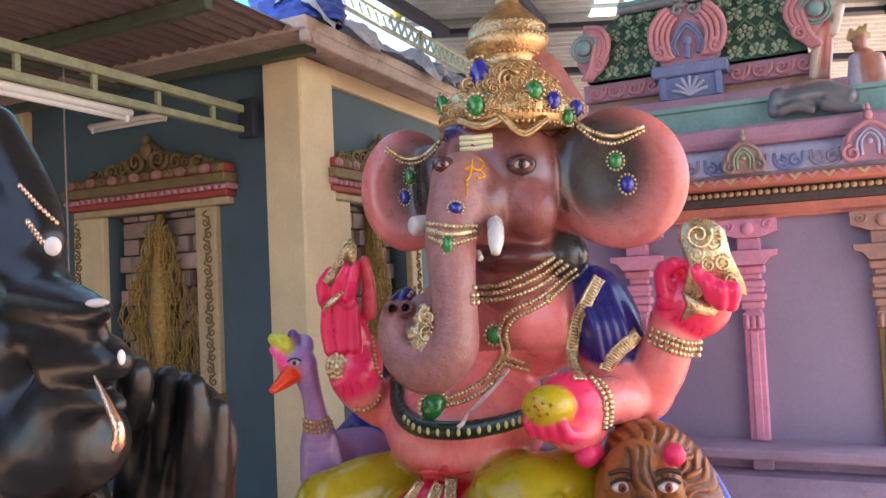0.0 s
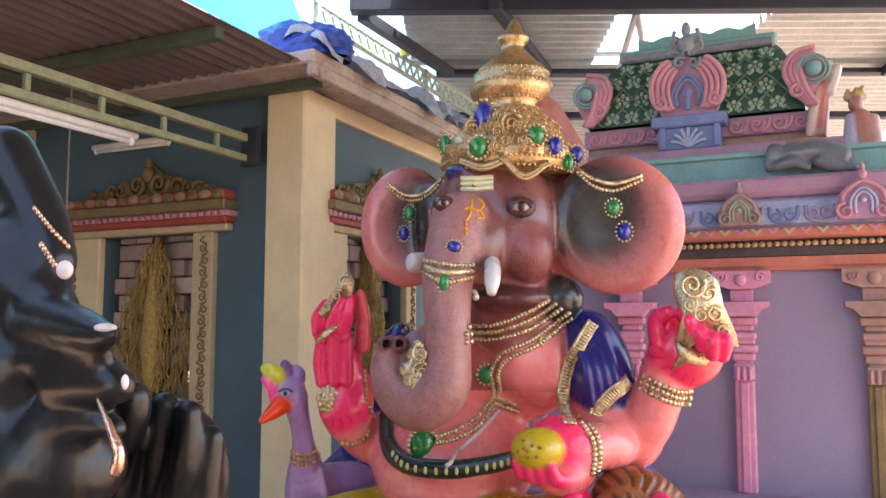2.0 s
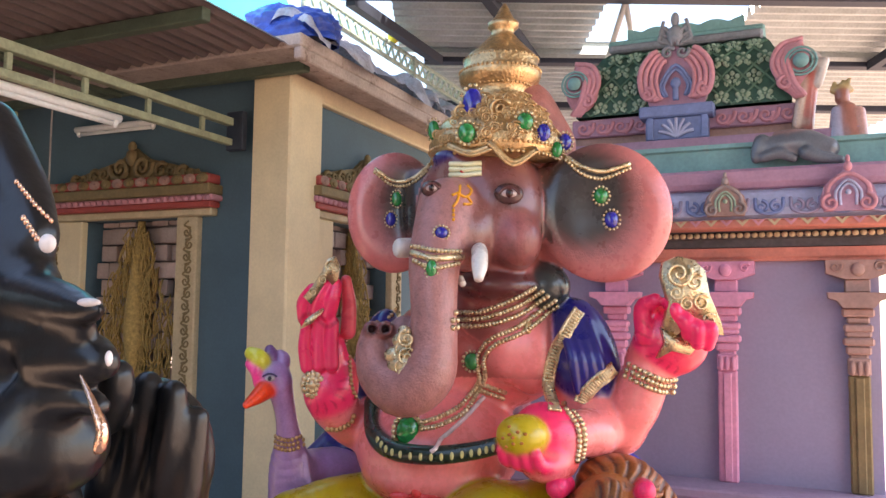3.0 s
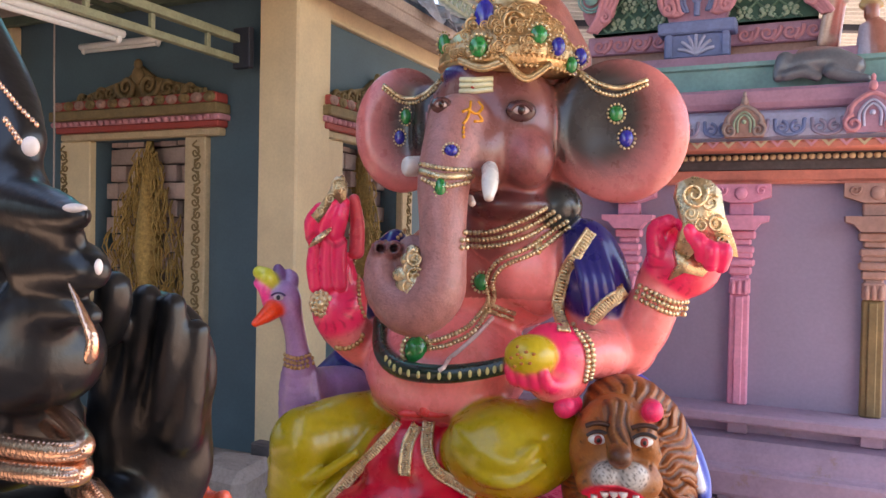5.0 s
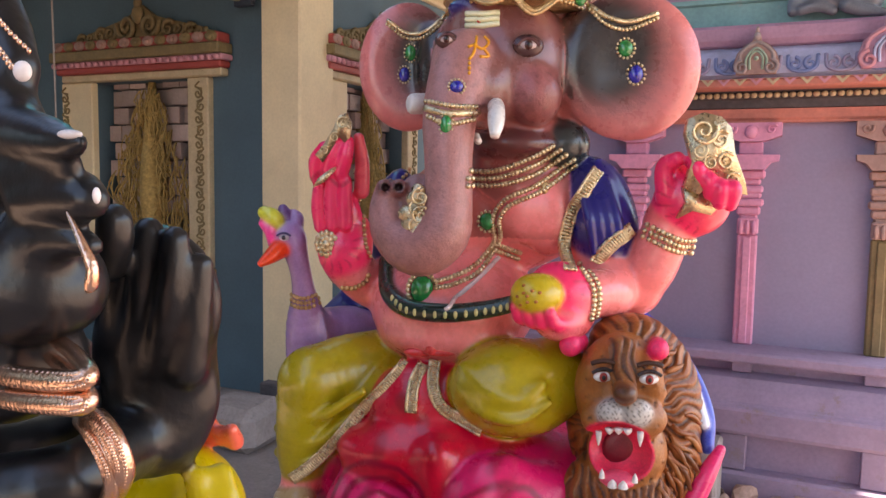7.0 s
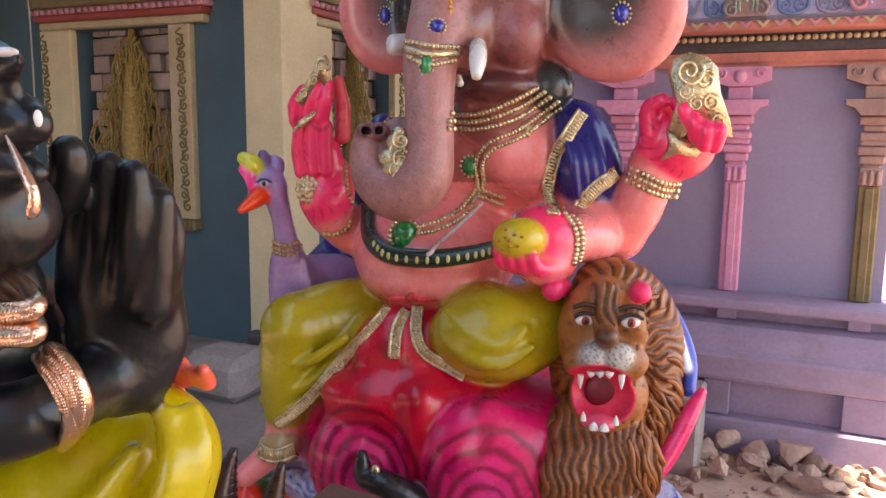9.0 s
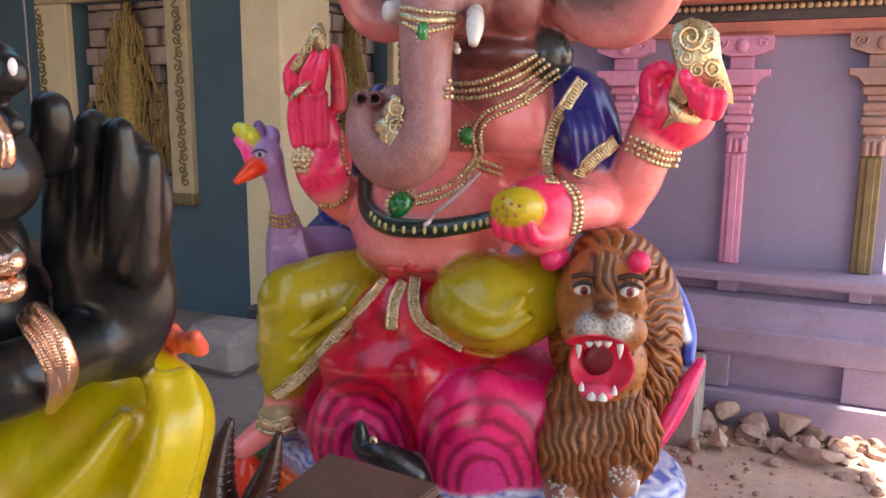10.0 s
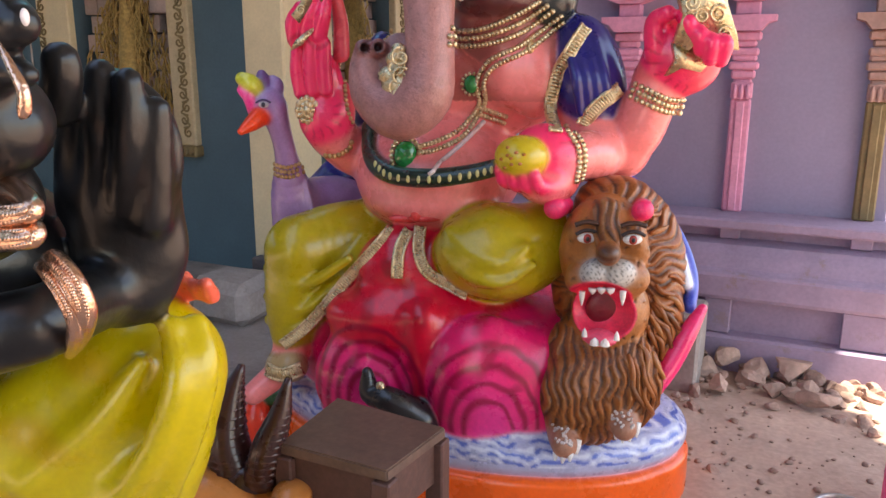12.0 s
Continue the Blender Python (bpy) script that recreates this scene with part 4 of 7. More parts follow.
def prismed(outline, y0, y1):
    bm = bmesh.new()
    prism(bm, outline, y0, y1)
    return bm


medallion((-0.175, 3.665, 1.905), 0.092, (BROWN_TRIM, STONE_MAUVE, GREEN_PALE), "dusty grey-brown horseshoe medallion on the cornice")
medallion((0.315, 3.665, 1.925), 0.11, (MAUVE, PINK, PALE_BLUE), "pink horseshoe medallion on the cornice")
medallion((-0.75, 3.665, 1.905), 0.092, (BROWN_TRIM, STONE_MAUVE, GREEN_PALE), "dusty grey-brown horseshoe medallion on the cornice")
ring_run("teal_band", [(3.80, 2.055), (3.80, 2.16), (3.78, 2.165), (3.78, 2.185), (3.95, 2.19)], TEAL, "teal painted band")
ring_run("upper_step", [(3.95, 2.188), (3.95, 2.26), (3.98, 2.265)], MAUVE)
UX0, UX1 = -0.96, 0.13
part("upper_body", one_box(UX0, UX1, 4.08, 5.2, 2.262, 2.42, 0.01), BROWN_TRIM, shrine)
part("frieze", one_box(UX0 - 0.01, UX1 + 0.01, 4.05, 4.08, 2.325, 2.42, 0.006), MAUVE, shrine, "mauve frieze of leaf scrolls")
for k in range(11):
    x = UX0 + 0.05 + k * 0.10
    if -0.60 < x < -0.24:
        continue
    bm = bmesh.new()
    scroll(bm, (x, 4.048, 2.37), 0.036, 1.3, 0.010, -1, 0.4)
    tube(bm, [(x + 0.02, 4.048, 2.335), (x + 0.05, 4.046, 2.36), (x + 0.06, 4.048, 2.40)], 0.010, 6)
    part("leaf_scroll", bm, PINK, shrine)
# barrel roof with a diamond net and flowers
roof_pts = [(4.02, 2.425), (4.03, 2.50), (4.06, 2.60), (4.12, 2.70), (4.21, 2.79), (4.32, 2.85), (4.6, 2.9), (4.88, 2.85), (4.99, 2.79), (5.08, 2.70), (5.14, 2.60), (5.17, 2.50), (5.18, 2.425)]
bm = bmesh.new()
rings = []
for y, z in roof_pts:
    u = (z - 2.425) / 0.475
    inset = 0.02 + 0.15 * u ** 1.6
    rings.append([bm.verts.new((UX0 + inset + (UX1 - UX0 - 2 * inset) * i / 12, y, z)) for i in range(13)])
for A, B in zip(rings, rings[1:]):
    for i in range(12):
        bm.faces.new((A[i], A[i + 1], B[i + 1], B[i])).smooth = True
for i in (0, 12):
    bm.faces.new([r[i] for r in rings])
bmesh.ops.recalc_face_normals(bm, faces=bm.faces)
roof = part("roof", bm, GREEN_ROOF, shrine, "dark green barrel roof with a pale diamond net")


def on_roof(x, s):
    """A place on the roof's front slope: s from eave 0 to ridge 1."""
    s = min(0.999, max(0, s)) * 4.6
    i = int(s)
    t = s - i
    y = roof_pts[i][0] * (1 - t) + roof_pts[i + 1][0] * t
    z = roof_pts[i][1] * (1 - t) + roof_pts[i + 1][1] * t
    return (x, y - 0.006, z + 0.003)


for d in (-1, 1):
    for k in range(-4, 14):
        pts = []
        for j in range(15):
            s = j / 14
            x = UX0 + 0.10 * k + (0.40 * s if d > 0 else 0.40 * (1 - s))
            lim = 0.03 + 0.13 * s ** 1.6
            if UX0 + lim < x < UX1 - lim:
                pts.append(on_roof(x, s))
        if len(pts) > 2:
            bm = bmesh.new()
            tube(bm, pts, 0.006, 5, steps=0)
            part("net_rib", bm, NET_GREEN, roof)
for j in range(4):
    for k in range(12):
        s = (j + 0.5) / 4.2
        x = UX0 + 0.05 + 0.10 * k + (0.05 if j % 2 else 0)
        lim = 0.07 + 0.13 * s ** 1.6
        if UX0 + lim < x < UX1 - lim:
            bm = bmesh.new()
            c = on_roof(x, s)
            for a in range(5):
                an = a * math.tau / 5 + 1.57
                p = on_roof(x + 0.025 * math.cos(an), s + 0.055 * math.sin(an))
                blob(bm, p, (0.013, 0.007, 0.014), 6, 4)
            for a in (-1, 1):
                tube(bm, [on_roof(x + 0.008 * a, s - 0.03), on_roof(x + 0.026 * a, s - 0.09), on_roof(x + 0.034 * a, s - 0.05)], 0.006, 5, steps=2)
            blob(bm, c, (0.008, 0.009, 0.008), 6, 4)
            part("flower", bm, GREEN_PALE, roof)
part("ridge_band", one_box(UX0 + 0.15, UX1 - 0.15, 4.22, 4.98, 2.825, 2.868, 0.012), GREY_STONE, shrine, "weathered ridge band")
part("ridge_cap", one_box(UX0 + 0.14, UX1 - 0.14, 4.26, 4.9, 2.869, 2.905, 0.012), TEAL, shrine)
bm = bmesh.new()
wave = [(UX0 + 0.24 + 0.61 * i / 36, 2.90 + 0.05 + 0.022 * abs(math.cos(i * math.pi / 9))) for i in range(37)]
prism(bm, [(wave[0][0], 2.903)] + wave + [(wave[-1][0], 2.903)], 4.30, 4.34)
part("ridge_crest", bm, TEAL, shrine, "scalloped teal ridge crest")
for sx, x in ((-1, UX0 + 0.07), (1, UX1 - 0.03)):
    bm = bmesh.new()
    for q in (0.0, 0.024, 0.048, 0.070):
        tube(bm, [(x + sx * (0.03 + 0.5 * q), 4.0 - 0.2 * q, 2.43), (x - sx * (0.03 - 0.7 * q), 3.995 - 0.2 * q, 2.50), (x - sx * (0.075 - q), 4.0 - 0.2 * q, 2.60), (x - sx * (0.035 - 0.6 * q), 4.03 - 0.2 * q, 2.70 - q), (x + sx * 0.06, 4.05 - 0.2 * q, 2.73 - q)], 0.0135, 7)
    scroll(bm, (x - sx * 0.02, 3.98, 2.50), 0.034, 1.4, 0.012, sx, 1.57)
    blob(bm, (x + sx * 0.02, 4.03, 2.58), (0.09, 0.03, 0.13), 12, 8)
    g = part("gable_scroll", bm, PINK, shrine, "pink scrolled gable end", smooth=True)
    bm = bmesh.new()
    blob(bm, (x + sx * 0.05, 3.975, 2.60), (0.036, 0.025, 0.036), 12, 8)
    for q in (0.052, 0.068):
        tube(bm, [(x + sx * 0.05 + q * math.cos(a * math.tau / 16), 3.985, 2.60 + q * math.sin(a * math.tau / 16)) for a in range(17)], 0.006, 6, steps=0)
    part("boss", bm, TEAL, g, smooth=True)
# dormer: blue pedestal with horseshoe arch
dormer = part("dormer_pedestal", one_box(-0.57, -0.27, 3.96, 4.05, 2.262, 2.375, 0.006), BLUE_TRIM, shrine, "blue pedestal with a pale palmette")
part("pedestal_cap", one_box(-0.60, -0.24, 3.94, 4.06, 2.376, 2.435, 0.008), BLUE_TRIM, dormer)
for x in (-0.56, -0.30):
    part("pedestal_post", one_box(x, x + 0.03, 3.945, 3.961, 2.264, 2.375, 0.003), BLUE_TRIM, dormer)
bm = bmesh.new()
for k in range(7):
    a = math.pi * (k + 0.5) / 7
    tube(bm, [(-0.42, 3.957, 2.275), (-0.42 + 0.05 * math.cos(a), 3.95, 2.285 + 0.05 * math.sin(a)), (-0.42 + 0.085 * math.cos(a), 3.957, 2.285 + 0.085 * math.sin(a))], 0.009, 6)
part("palmette", bm, PALE_BLUE, dormer)
arch = part("dormer_arch", prismed([(-0.55, 2.436), (-0.29, 2.436), (-0.26, 2.53), (-0.30, 2.66), (-0.42, 2.74), (-0.54, 2.66), (-0.58, 2.53)], 3.972, 4.10), MAUVE, shrine, "pink horseshoe arch of ribbed scrolls")
for s in (-1, 1):
    for r, th in ((0.165, 0.015), (0.138, 0.013), (0.112, 0.012), (0.088, 0.011)):
        bm = bmesh.new()
        tube(bm, [(-0.42 + s * (0.035 + r * 0.35), 3.955, 2.468), (-0.42 + s * r * 0.92, 3.948, 2.488), (-0.42 + s * r * 1.05, 3.948, 2.545 + r * 0.1), (-0.42 + s * r * 0.98, 3.95, 2.565 + r * 0.45), (-0.42 + s * r * 0.70, 3.955, 2.60 + r * 0.62), (-0.42 + s * r * 0.52, 3.96, 2.60 + r * 0.72)], th, 7)
        part("arch_rib", bm, PINK, arch, smooth=True)
    bm = bmesh.new()
    scroll(bm, (-0.42 + s * 0.135, 3.942, 2.495), 0.036, 1.4, 0.012, s, 1.57)
    part("arch_scroll", bm, PINK, arch, smooth=True)
bm = bmesh.new()
for r in (0.075, 0.058):
    tube(bm, [(-0.42 - r * 0.75, 3.962, 2.48), (-0.42 - r, 3.958, 2.54), (-0.42, 3.955, 2.54 + r * 1.3), (-0.42 + r, 3.958, 2.54), (-0.42 + r * 0.75, 3.962, 2.48)], 0.009, 6)
blob(bm, (-0.42, 3.955, 2.545), (0.026, 0.02, 0.03), 10, 6)
tube(bm, [(-0.42, 3.96, 2.46), (-0.42, 3.957, 2.5), (-0.42, 3.957, 2.53)], 0.015, 8)
part("inner_arch", bm, BLUE_TRIM, arch, smooth=True)
bm = bmesh.new()
for s in (-1, 1):
    scroll(bm, (-0.42 + s * 0.035, 3.95, 2.70), 0.032, 1.2, 0.011, -s, 0.5)
    tube(bm, [(-0.42 + s * 0.02, 3.96, 2.74), (-0.42 + s * 0.06, 3.96, 2.78), (-0.42 + s * 0.05, 3.96, 2.84)], 0.014, 7)
    blob(bm, (-0.42 + s * 0.022, 3.94, 2.80), (0.014, 0.012, 0.014), 8, 6)
for s in (-1, 1):
    for k in range(3):
        tube(bm, [(-0.42 + s * 0.03, 3.955, 2.75 + 0.03 * k), (-0.42 + s * (0.075 - 0.008 * k), 3.95, 2.765 + 0.035 * k), (-0.42 + s * (0.07 - 0.008 * k), 3.95, 2.795 + 0.035 * k)], 0.010, 6)
    blob(bm, (-0.42 + s * 0.014, 3.935, 2.745), (0.008, 0.01, 0.016), 6, 5)
blob(bm, (-0.42, 3.96, 2.79), (0.045, 0.04, 0.05), 10, 8)
blob(bm, (-0.42, 3.945, 2.765), (0.03, 0.03, 0.022), 10, 6)
blob(bm, (-0.42, 3.96, 2.87), (0.022, 0.02, 0.04), 8, 6)
part("finial_mask", bm, GREY_STONE, arch, "carved finial over the arch", smooth=True)

settle(known, -0.037, 0, 0.032)

# ---- the large painted elephant-headed figure ----
SKIN, HOT, TRUNK_C, DARK_EAR, RIM = (0.95, 0.25, 0.24), (1.0, 0.032, 0.14), (0.22, 0.078, 0.070), (0.035, 0.028, 0.026), (0.66, 0.19, 0.18)
YELLOW, RED, MAGENTA, NAVY, WHITE_C = (0.46, 0.35, 0.012), (0.70, 0.004, 0.035), (0.88, 0.012, 0.145), (0.012, 0.012, 0.16), (0.75, 0.74, 0.72)
ORANGE, JAW, SNAKE, LADDU = (0.95, 0.12, 0.01), (0.11, 0.03, 0.03), (0.012, 0.03, 0.018), (0.62, 0.45, 0.02)

s = Sculpt((-1.80, 1.90, -0.03), (-0.06, 2.95, 2.2), 0.0064)
# base and waves
s.drum((-0.95, 2.46), 0.765, 0.46, -0.02, 0.14, ORANGE, 0.0, 0.02)
s.drum((-0.95, 2.47), 0.755, 0.45, 0.13, 0.235, (0.42, 0.44, 0.62), 0.01, 0.045)
s.ell((-0.66, 2.40, 0.20), (0.45, 0.33, 0.10), (0.42, 0.44, 0.62), 0.03)
# lotus seat
s.drum((-1.0, 2.49), 0.64, 0.38, 0.16, 0.58, MAGENTA, 0.03, 0.14)
s.ell((-1.172, 2.170, 0.323), (0.1847, 0.13, 0.1916), MAGENTA, 0.02)
s.ell((-0.753, 2.150, 0.384), (0.1744, 0.10, 0.2147), MAGENTA, 0.05)
s.ell((-0.635, 2.220, 0.342), (0.1368, 0.10, 0.2052), MAGENTA, 0.06)
s.ell((-0.997, 2.270, 0.545), (0.3465, 0.17, 0.1244), RED, 0.07)
s.rod([(-0.953, 2.120, 0.573, 0.0525), (-0.945, 2.120, 0.423, 0.0391), (-0.940, 2.120, 0.268, 0.0253)], RED, 0.05)
s.ell((-1.053, 2.260, 0.649), (0.1881, 0.12, 0.1881), RED, 0.04)
# legs under the yellow cloth
s.rod([(-1.245, 2.450, 0.739, 0.1410), (-1.364, 2.300, 0.742, 0.1288), (-1.441, 2.190, 0.731, 0.1105)], YELLOW, 0.03)
s.rod([(-1.453, 2.190, 0.719, 0.1108), (-1.468, 2.180, 0.559, 0.1009), (-1.481, 2.170, 0.447, 0.0744)], YELLOW, 0.03)
s.ell((-1.393, 2.280, 0.601), (0.1710, 0.12, 0.1625), YELLOW, 0.03)
s.rod([(-1.433, 2.240, 0.462, 0.0676), (-1.321, 2.220, 0.607, 0.0651), (-1.208, 2.260, 0.738, 0.0489)], YELLOW, 0.03)
s.ell((-0.763, 2.270, 0.773), (0.2018, 0.17, 0.1505), YELLOW, 0.03)
s.ell((-0.664, 2.360, 0.798), (0.1026, 0.14, 0.1283), YELLOW, 0.03)
# folds of the cloth
s.rod([(-1.557, 2.160, 0.656, 0.0174), (-1.389, 2.120, 0.628, 0.0205), (-1.231, 2.150, 0.725, 0.0146)], YELLOW, 0.02)
s.rod([(-1.565, 2.160, 0.553, 0.0176), (-1.406, 2.120, 0.537, 0.0208), (-1.267, 2.170, 0.648, 0.0149)], YELLOW, 0.02)
s.rod([(-1.566, 2.160, 0.469, 0.0178), (-1.434, 2.120, 0.462, 0.0210), (-1.348, 2.150, 0.525, 0.0151)], YELLOW, 0.02)
s.rod([(-0.870, 2.130, 0.800, 0.0070), (-0.790, 2.105, 0.735, 0.0100), (-0.690, 2.105, 0.722, 0.0105), (-0.610, 2.140, 0.775, 0.0070)], YELLOW, 0.045)
s.rod([(-0.880, 2.145, 0.850, 0.0060), (-0.780, 2.110, 0.790, 0.0090), (-0.690, 2.110, 0.782, 0.0090), (-0.635, 2.145, 0.825, 0.0060)], YELLOW, 0.045)
# foot
s.rod([(-1.485, 2.170, 0.373, 0.0671), (-1.505, 2.140, 0.307, 0.0513), (-1.571, 2.060, 0.233, 0.0391)], SKIN, 0.02)
s.rod([(-1.496, 2.130, 0.323, 0.0588), (-1.461, 2.130, 0.329, 0.0585)], (0.45, 0.30, 0.14), 0.01)
# trunk of the body
s.ell((-1.064, 2.470, 0.981), (0.2836, 0.30, 0.2117), SKIN, 0.03)
s.ell((-1.044, 2.400, 0.907), (0.2305, 0.22, 0.0922), SKIN, 0.03)
s.ell((-0.952, 2.560, 1.299), (0.3208, 0.20, 0.2138), SKIN, 0.04)
s.ell((-0.775, 2.430, 1.313), (0.1069, 0.07, 0.1143), SKIN, 0.04)
s.ell((-1.129, 2.420, 1.264), (0.1291, 0.09, 0.1291), SKIN, 0.04)
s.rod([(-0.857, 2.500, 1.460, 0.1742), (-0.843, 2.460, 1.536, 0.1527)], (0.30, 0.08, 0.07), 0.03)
# shawl over the shoulders
s.ell((-0.577, 2.520, 1.286), (0.1146, 0.13, 0.2006), NAVY, 0.012, lean=-14)
s.ell((-0.729, 2.470, 1.312), (0.0976, 0.10, 0.1502), SKIN, 0.02)
s.ell((-1.326, 2.500, 1.271), (0.0764, 0.12, 0.1720), NAVY, 0.02, lean=14)
for u in (0, 1, 2, 3):
    s.rod([tuple(Vector((-0.606, 2.400, 1.374)) + Vector((0.022 * u, 0.012 * u, 0.01 * u))) + (0.012,), tuple(Vector((-0.573, 2.370, 1.289)) + Vector((0.026 * u, 0.014 * u, -0.004 * u))) + (0.016,), tuple(Vector((-0.563, 2.400, 1.190)) + Vector((0.024 * u, 0.02 * u, -0.0 * u))) + (0.012,)], NAVY, 0.012)
s.ell((-1.489, 2.600, 0.924), (0.10, 0.08, 0.05), NAVY, 0.02)
# head
s.ell((-0.851, 2.430, 1.764), (0.1807, 0.20, 0.2176), TRUNK_C, 0.04)
s.ell((-1.010, 2.400, 1.775), (0.112, 0.13, 0.165), TRUNK_C, 0.04)
s.ell((-0.915, 2.360, 1.893), (0.1102, 0.12, 0.0889), TRUNK_C, 0.04)
s.ell((-0.740, 2.330, 1.660), (0.0782, 0.09, 0.0924), (0.25, 0.075, 0.07), 0.03)
s.ell((-0.890, 2.270, 1.678), (0.0977, 0.10, 0.1244), TRUNK_C, 0.03)
s.ell((-0.822, 2.400, 1.517), (0.1383, 0.12, 0.0590), JAW, 0.02)
s.ell((-0.686, 2.460, 1.517), (0.0830, 0.08, 0.0738), (0.03, 0.035, 0.035), 0.02)
s.ell((-0.935, 2.330, 1.928), (0.0920, 0.08, 0.0400), (0.03, 0.02, 0.14), 0.01)
# trunk, curled
s.rod([(-0.935, 2.230, 1.757, 0.0960), (-0.936, 2.140, 1.590, 0.0800), (-0.920, 2.100, 1.452, 0.0690), (-0.915, 2.090, 1.336, 0.0710), (-0.930, 2.080, 1.248, 0.0820), (-1.003, 2.080, 1.203, 0.0850), (-1.078, 2.080, 1.241, 0.0715), (-1.105, 2.080, 1.305, 0.0570), (-1.104, 2.080, 1.356, 0.0450)], (0.40, 0.175, 0.16), 0.02)
s.rod([(-1.102, 2.050, 1.376, 0.0256), (-1.094, 2.070, 1.369, 0.0274)], (0.25, 0.09, 0.09), 0.008)
s.rod([(-1.053, 2.050, 1.378, 0.0253), (-1.078, 2.070, 1.369, 0.0274)], (0.25, 0.09, 0.09), 0.008)
s.rod([(-1.074, 2.000, 1.381, 0.0116), (-1.104, 2.060, 1.376, 0.0120)], (0.10, 0.03, 0.03), 0, cut=True)
s.rod([(-1.029, 2.000, 1.382, 0.0115), (-1.060, 2.060, 1.377, 0.0119)], (0.10, 0.03, 0.03), 0, cut=True)
s.ell((-1.016, 2.110, 1.328), (0.0690, 0.05, 0.0920), (0.30, 0.14, 0.13), 0.012)
# ears
EAR_R, EAR_L = (-0.495, 2.490, 1.756), (-1.222, 2.420, 1.776)
EAR_SIZE = {EAR_R: (0.218, 0.226), EAR_L: (0.166, 0.214)}
for ear, (rx, rz) in EAR_SIZE.items():
    s.ell(ear, (rx, 0.062, rz), RIM, 0.02)
    s.ell(tuple(np.array(ear) + np.array((0.41, -0.91, 0)) * 0.088), (rx * 0.92, 0.062, rz * 0.92), RIM, 0.03, cut=True)
s.ell((-0.650, 2.470, 1.760), (0.085, 0.06, 0.175), RIM, 0.03)
s.ell((-1.110, 2.430, 1.770), (0.07, 0.06, 0.16), RIM, 0.03)
# raised open hand
s.rod([(-1.303, 2.460, 1.034, 0.0889), (-1.328, 2.360, 1.038, 0.0784), (-1.358, 2.270, 1.107, 0.0765)], SKIN, 0.03)
s.ell((-1.358, 2.235, 1.165), (0.086, 0.07, 0.100), HOT, 0.02)
s.ell((-1.362, 2.225, 1.270), (0.068, 0.045, 0.100), HOT, 0.02)
s.ell((-1.311, 2.270, 1.194), (0.0376, 0.05, 0.0855), (0.80, 0.10, 0.12), 0.02)
for pts in ([(-1.409, 2.180, 1.244, 0.0239), (-1.415, 2.175, 1.309, 0.0257), (-1.408, 2.170, 1.377, 0.0219)],
            [(-1.360, 2.175, 1.251, 0.0237), (-1.364, 2.170, 1.320, 0.0254), (-1.359, 2.165, 1.389, 0.0217)],
            [(-1.319, 2.185, 1.252, 0.0218), (-1.321, 2.180, 1.321, 0.0235), (-1.315, 2.175, 1.390, 0.0216)],
            [(-1.413, 2.165, 1.406, 0.0265), (-1.405, 2.150, 1.455, 0.0272), (-1.377, 2.150, 1.497, 0.0216)],
            [(-1.367, 2.160, 1.414, 0.0263), (-1.348, 2.145, 1.468, 0.0269), (-1.327, 2.150, 1.511, 0.0214)],
            [(-1.324, 2.165, 1.418, 0.0244), (-1.304, 2.155, 1.468, 0.0250), (-1.295, 2.160, 1.515, 0.0196)]):
    s.rod(pts, HOT, 0.005)
s.rod([(-1.300, 2.250, 1.360, 0.026), (-1.290, 2.235, 1.450, 0.024), (-1.288, 2.210, 1.530, 0.018)], (0.85, 0.10, 0.14), 0.01)
# raised hand with the hatchet
s.rod([(-0.584, 2.530, 1.150, 0.098), (-0.522, 2.520, 1.090, 0.088), (-0.462, 2.530, 1.068, 0.084)], SKIN, 0.02)
s.rod([(-0.462, 2.530, 1.062, 0.0720), (-0.412, 2.510, 1.142, 0.0800), (-0.366, 2.500, 1.249, 0.0720)], SKIN, 0.02)
s.ell((-0.295, 2.500, 1.358), (0.1130, 0.085, 0.1080), HOT, 0.02)
s.ell((-0.345, 2.510, 1.295), (0.0879, 0.07, 0.0764), (0.85, 0.14, 0.13), 0.03)
s.ell((-0.272, 2.500, 1.335), (0.0800, 0.07, 0.0780), (0.88, 0.10, 0.12), 0.03)
s.rod([(-0.359, 2.440, 1.369, 0.0348), (-0.365, 2.430, 1.447, 0.0296), (-0.328, 2.410, 1.473, 0.0223)], HOT, 0.008)
s.rod([(-0.287, 2.410, 1.465, 0.0222), (-0.268, 2.390, 1.445, 0.0253), (-0.259, 2.400, 1.407, 0.0219)], HOT, 0.006)
s.rod([(-0.260, 2.410, 1.432, 0.0220), (-0.235, 2.390, 1.412, 0.0251), (-0.231, 2.400, 1.374, 0.0218)], HOT, 0.006)
s.rod([(-0.223, 2.410, 1.405, 0.0219), (-0.201, 2.390, 1.390, 0.0249), (-0.206, 2.400, 1.350, 0.0217)], HOT, 0.006)
s.rod([(-0.187, 2.420, 1.399, 0.0218), (-0.170, 2.400, 1.387, 0.0249), (-0.179, 2.420, 1.346, 0.0218)], HOT, 0.006)
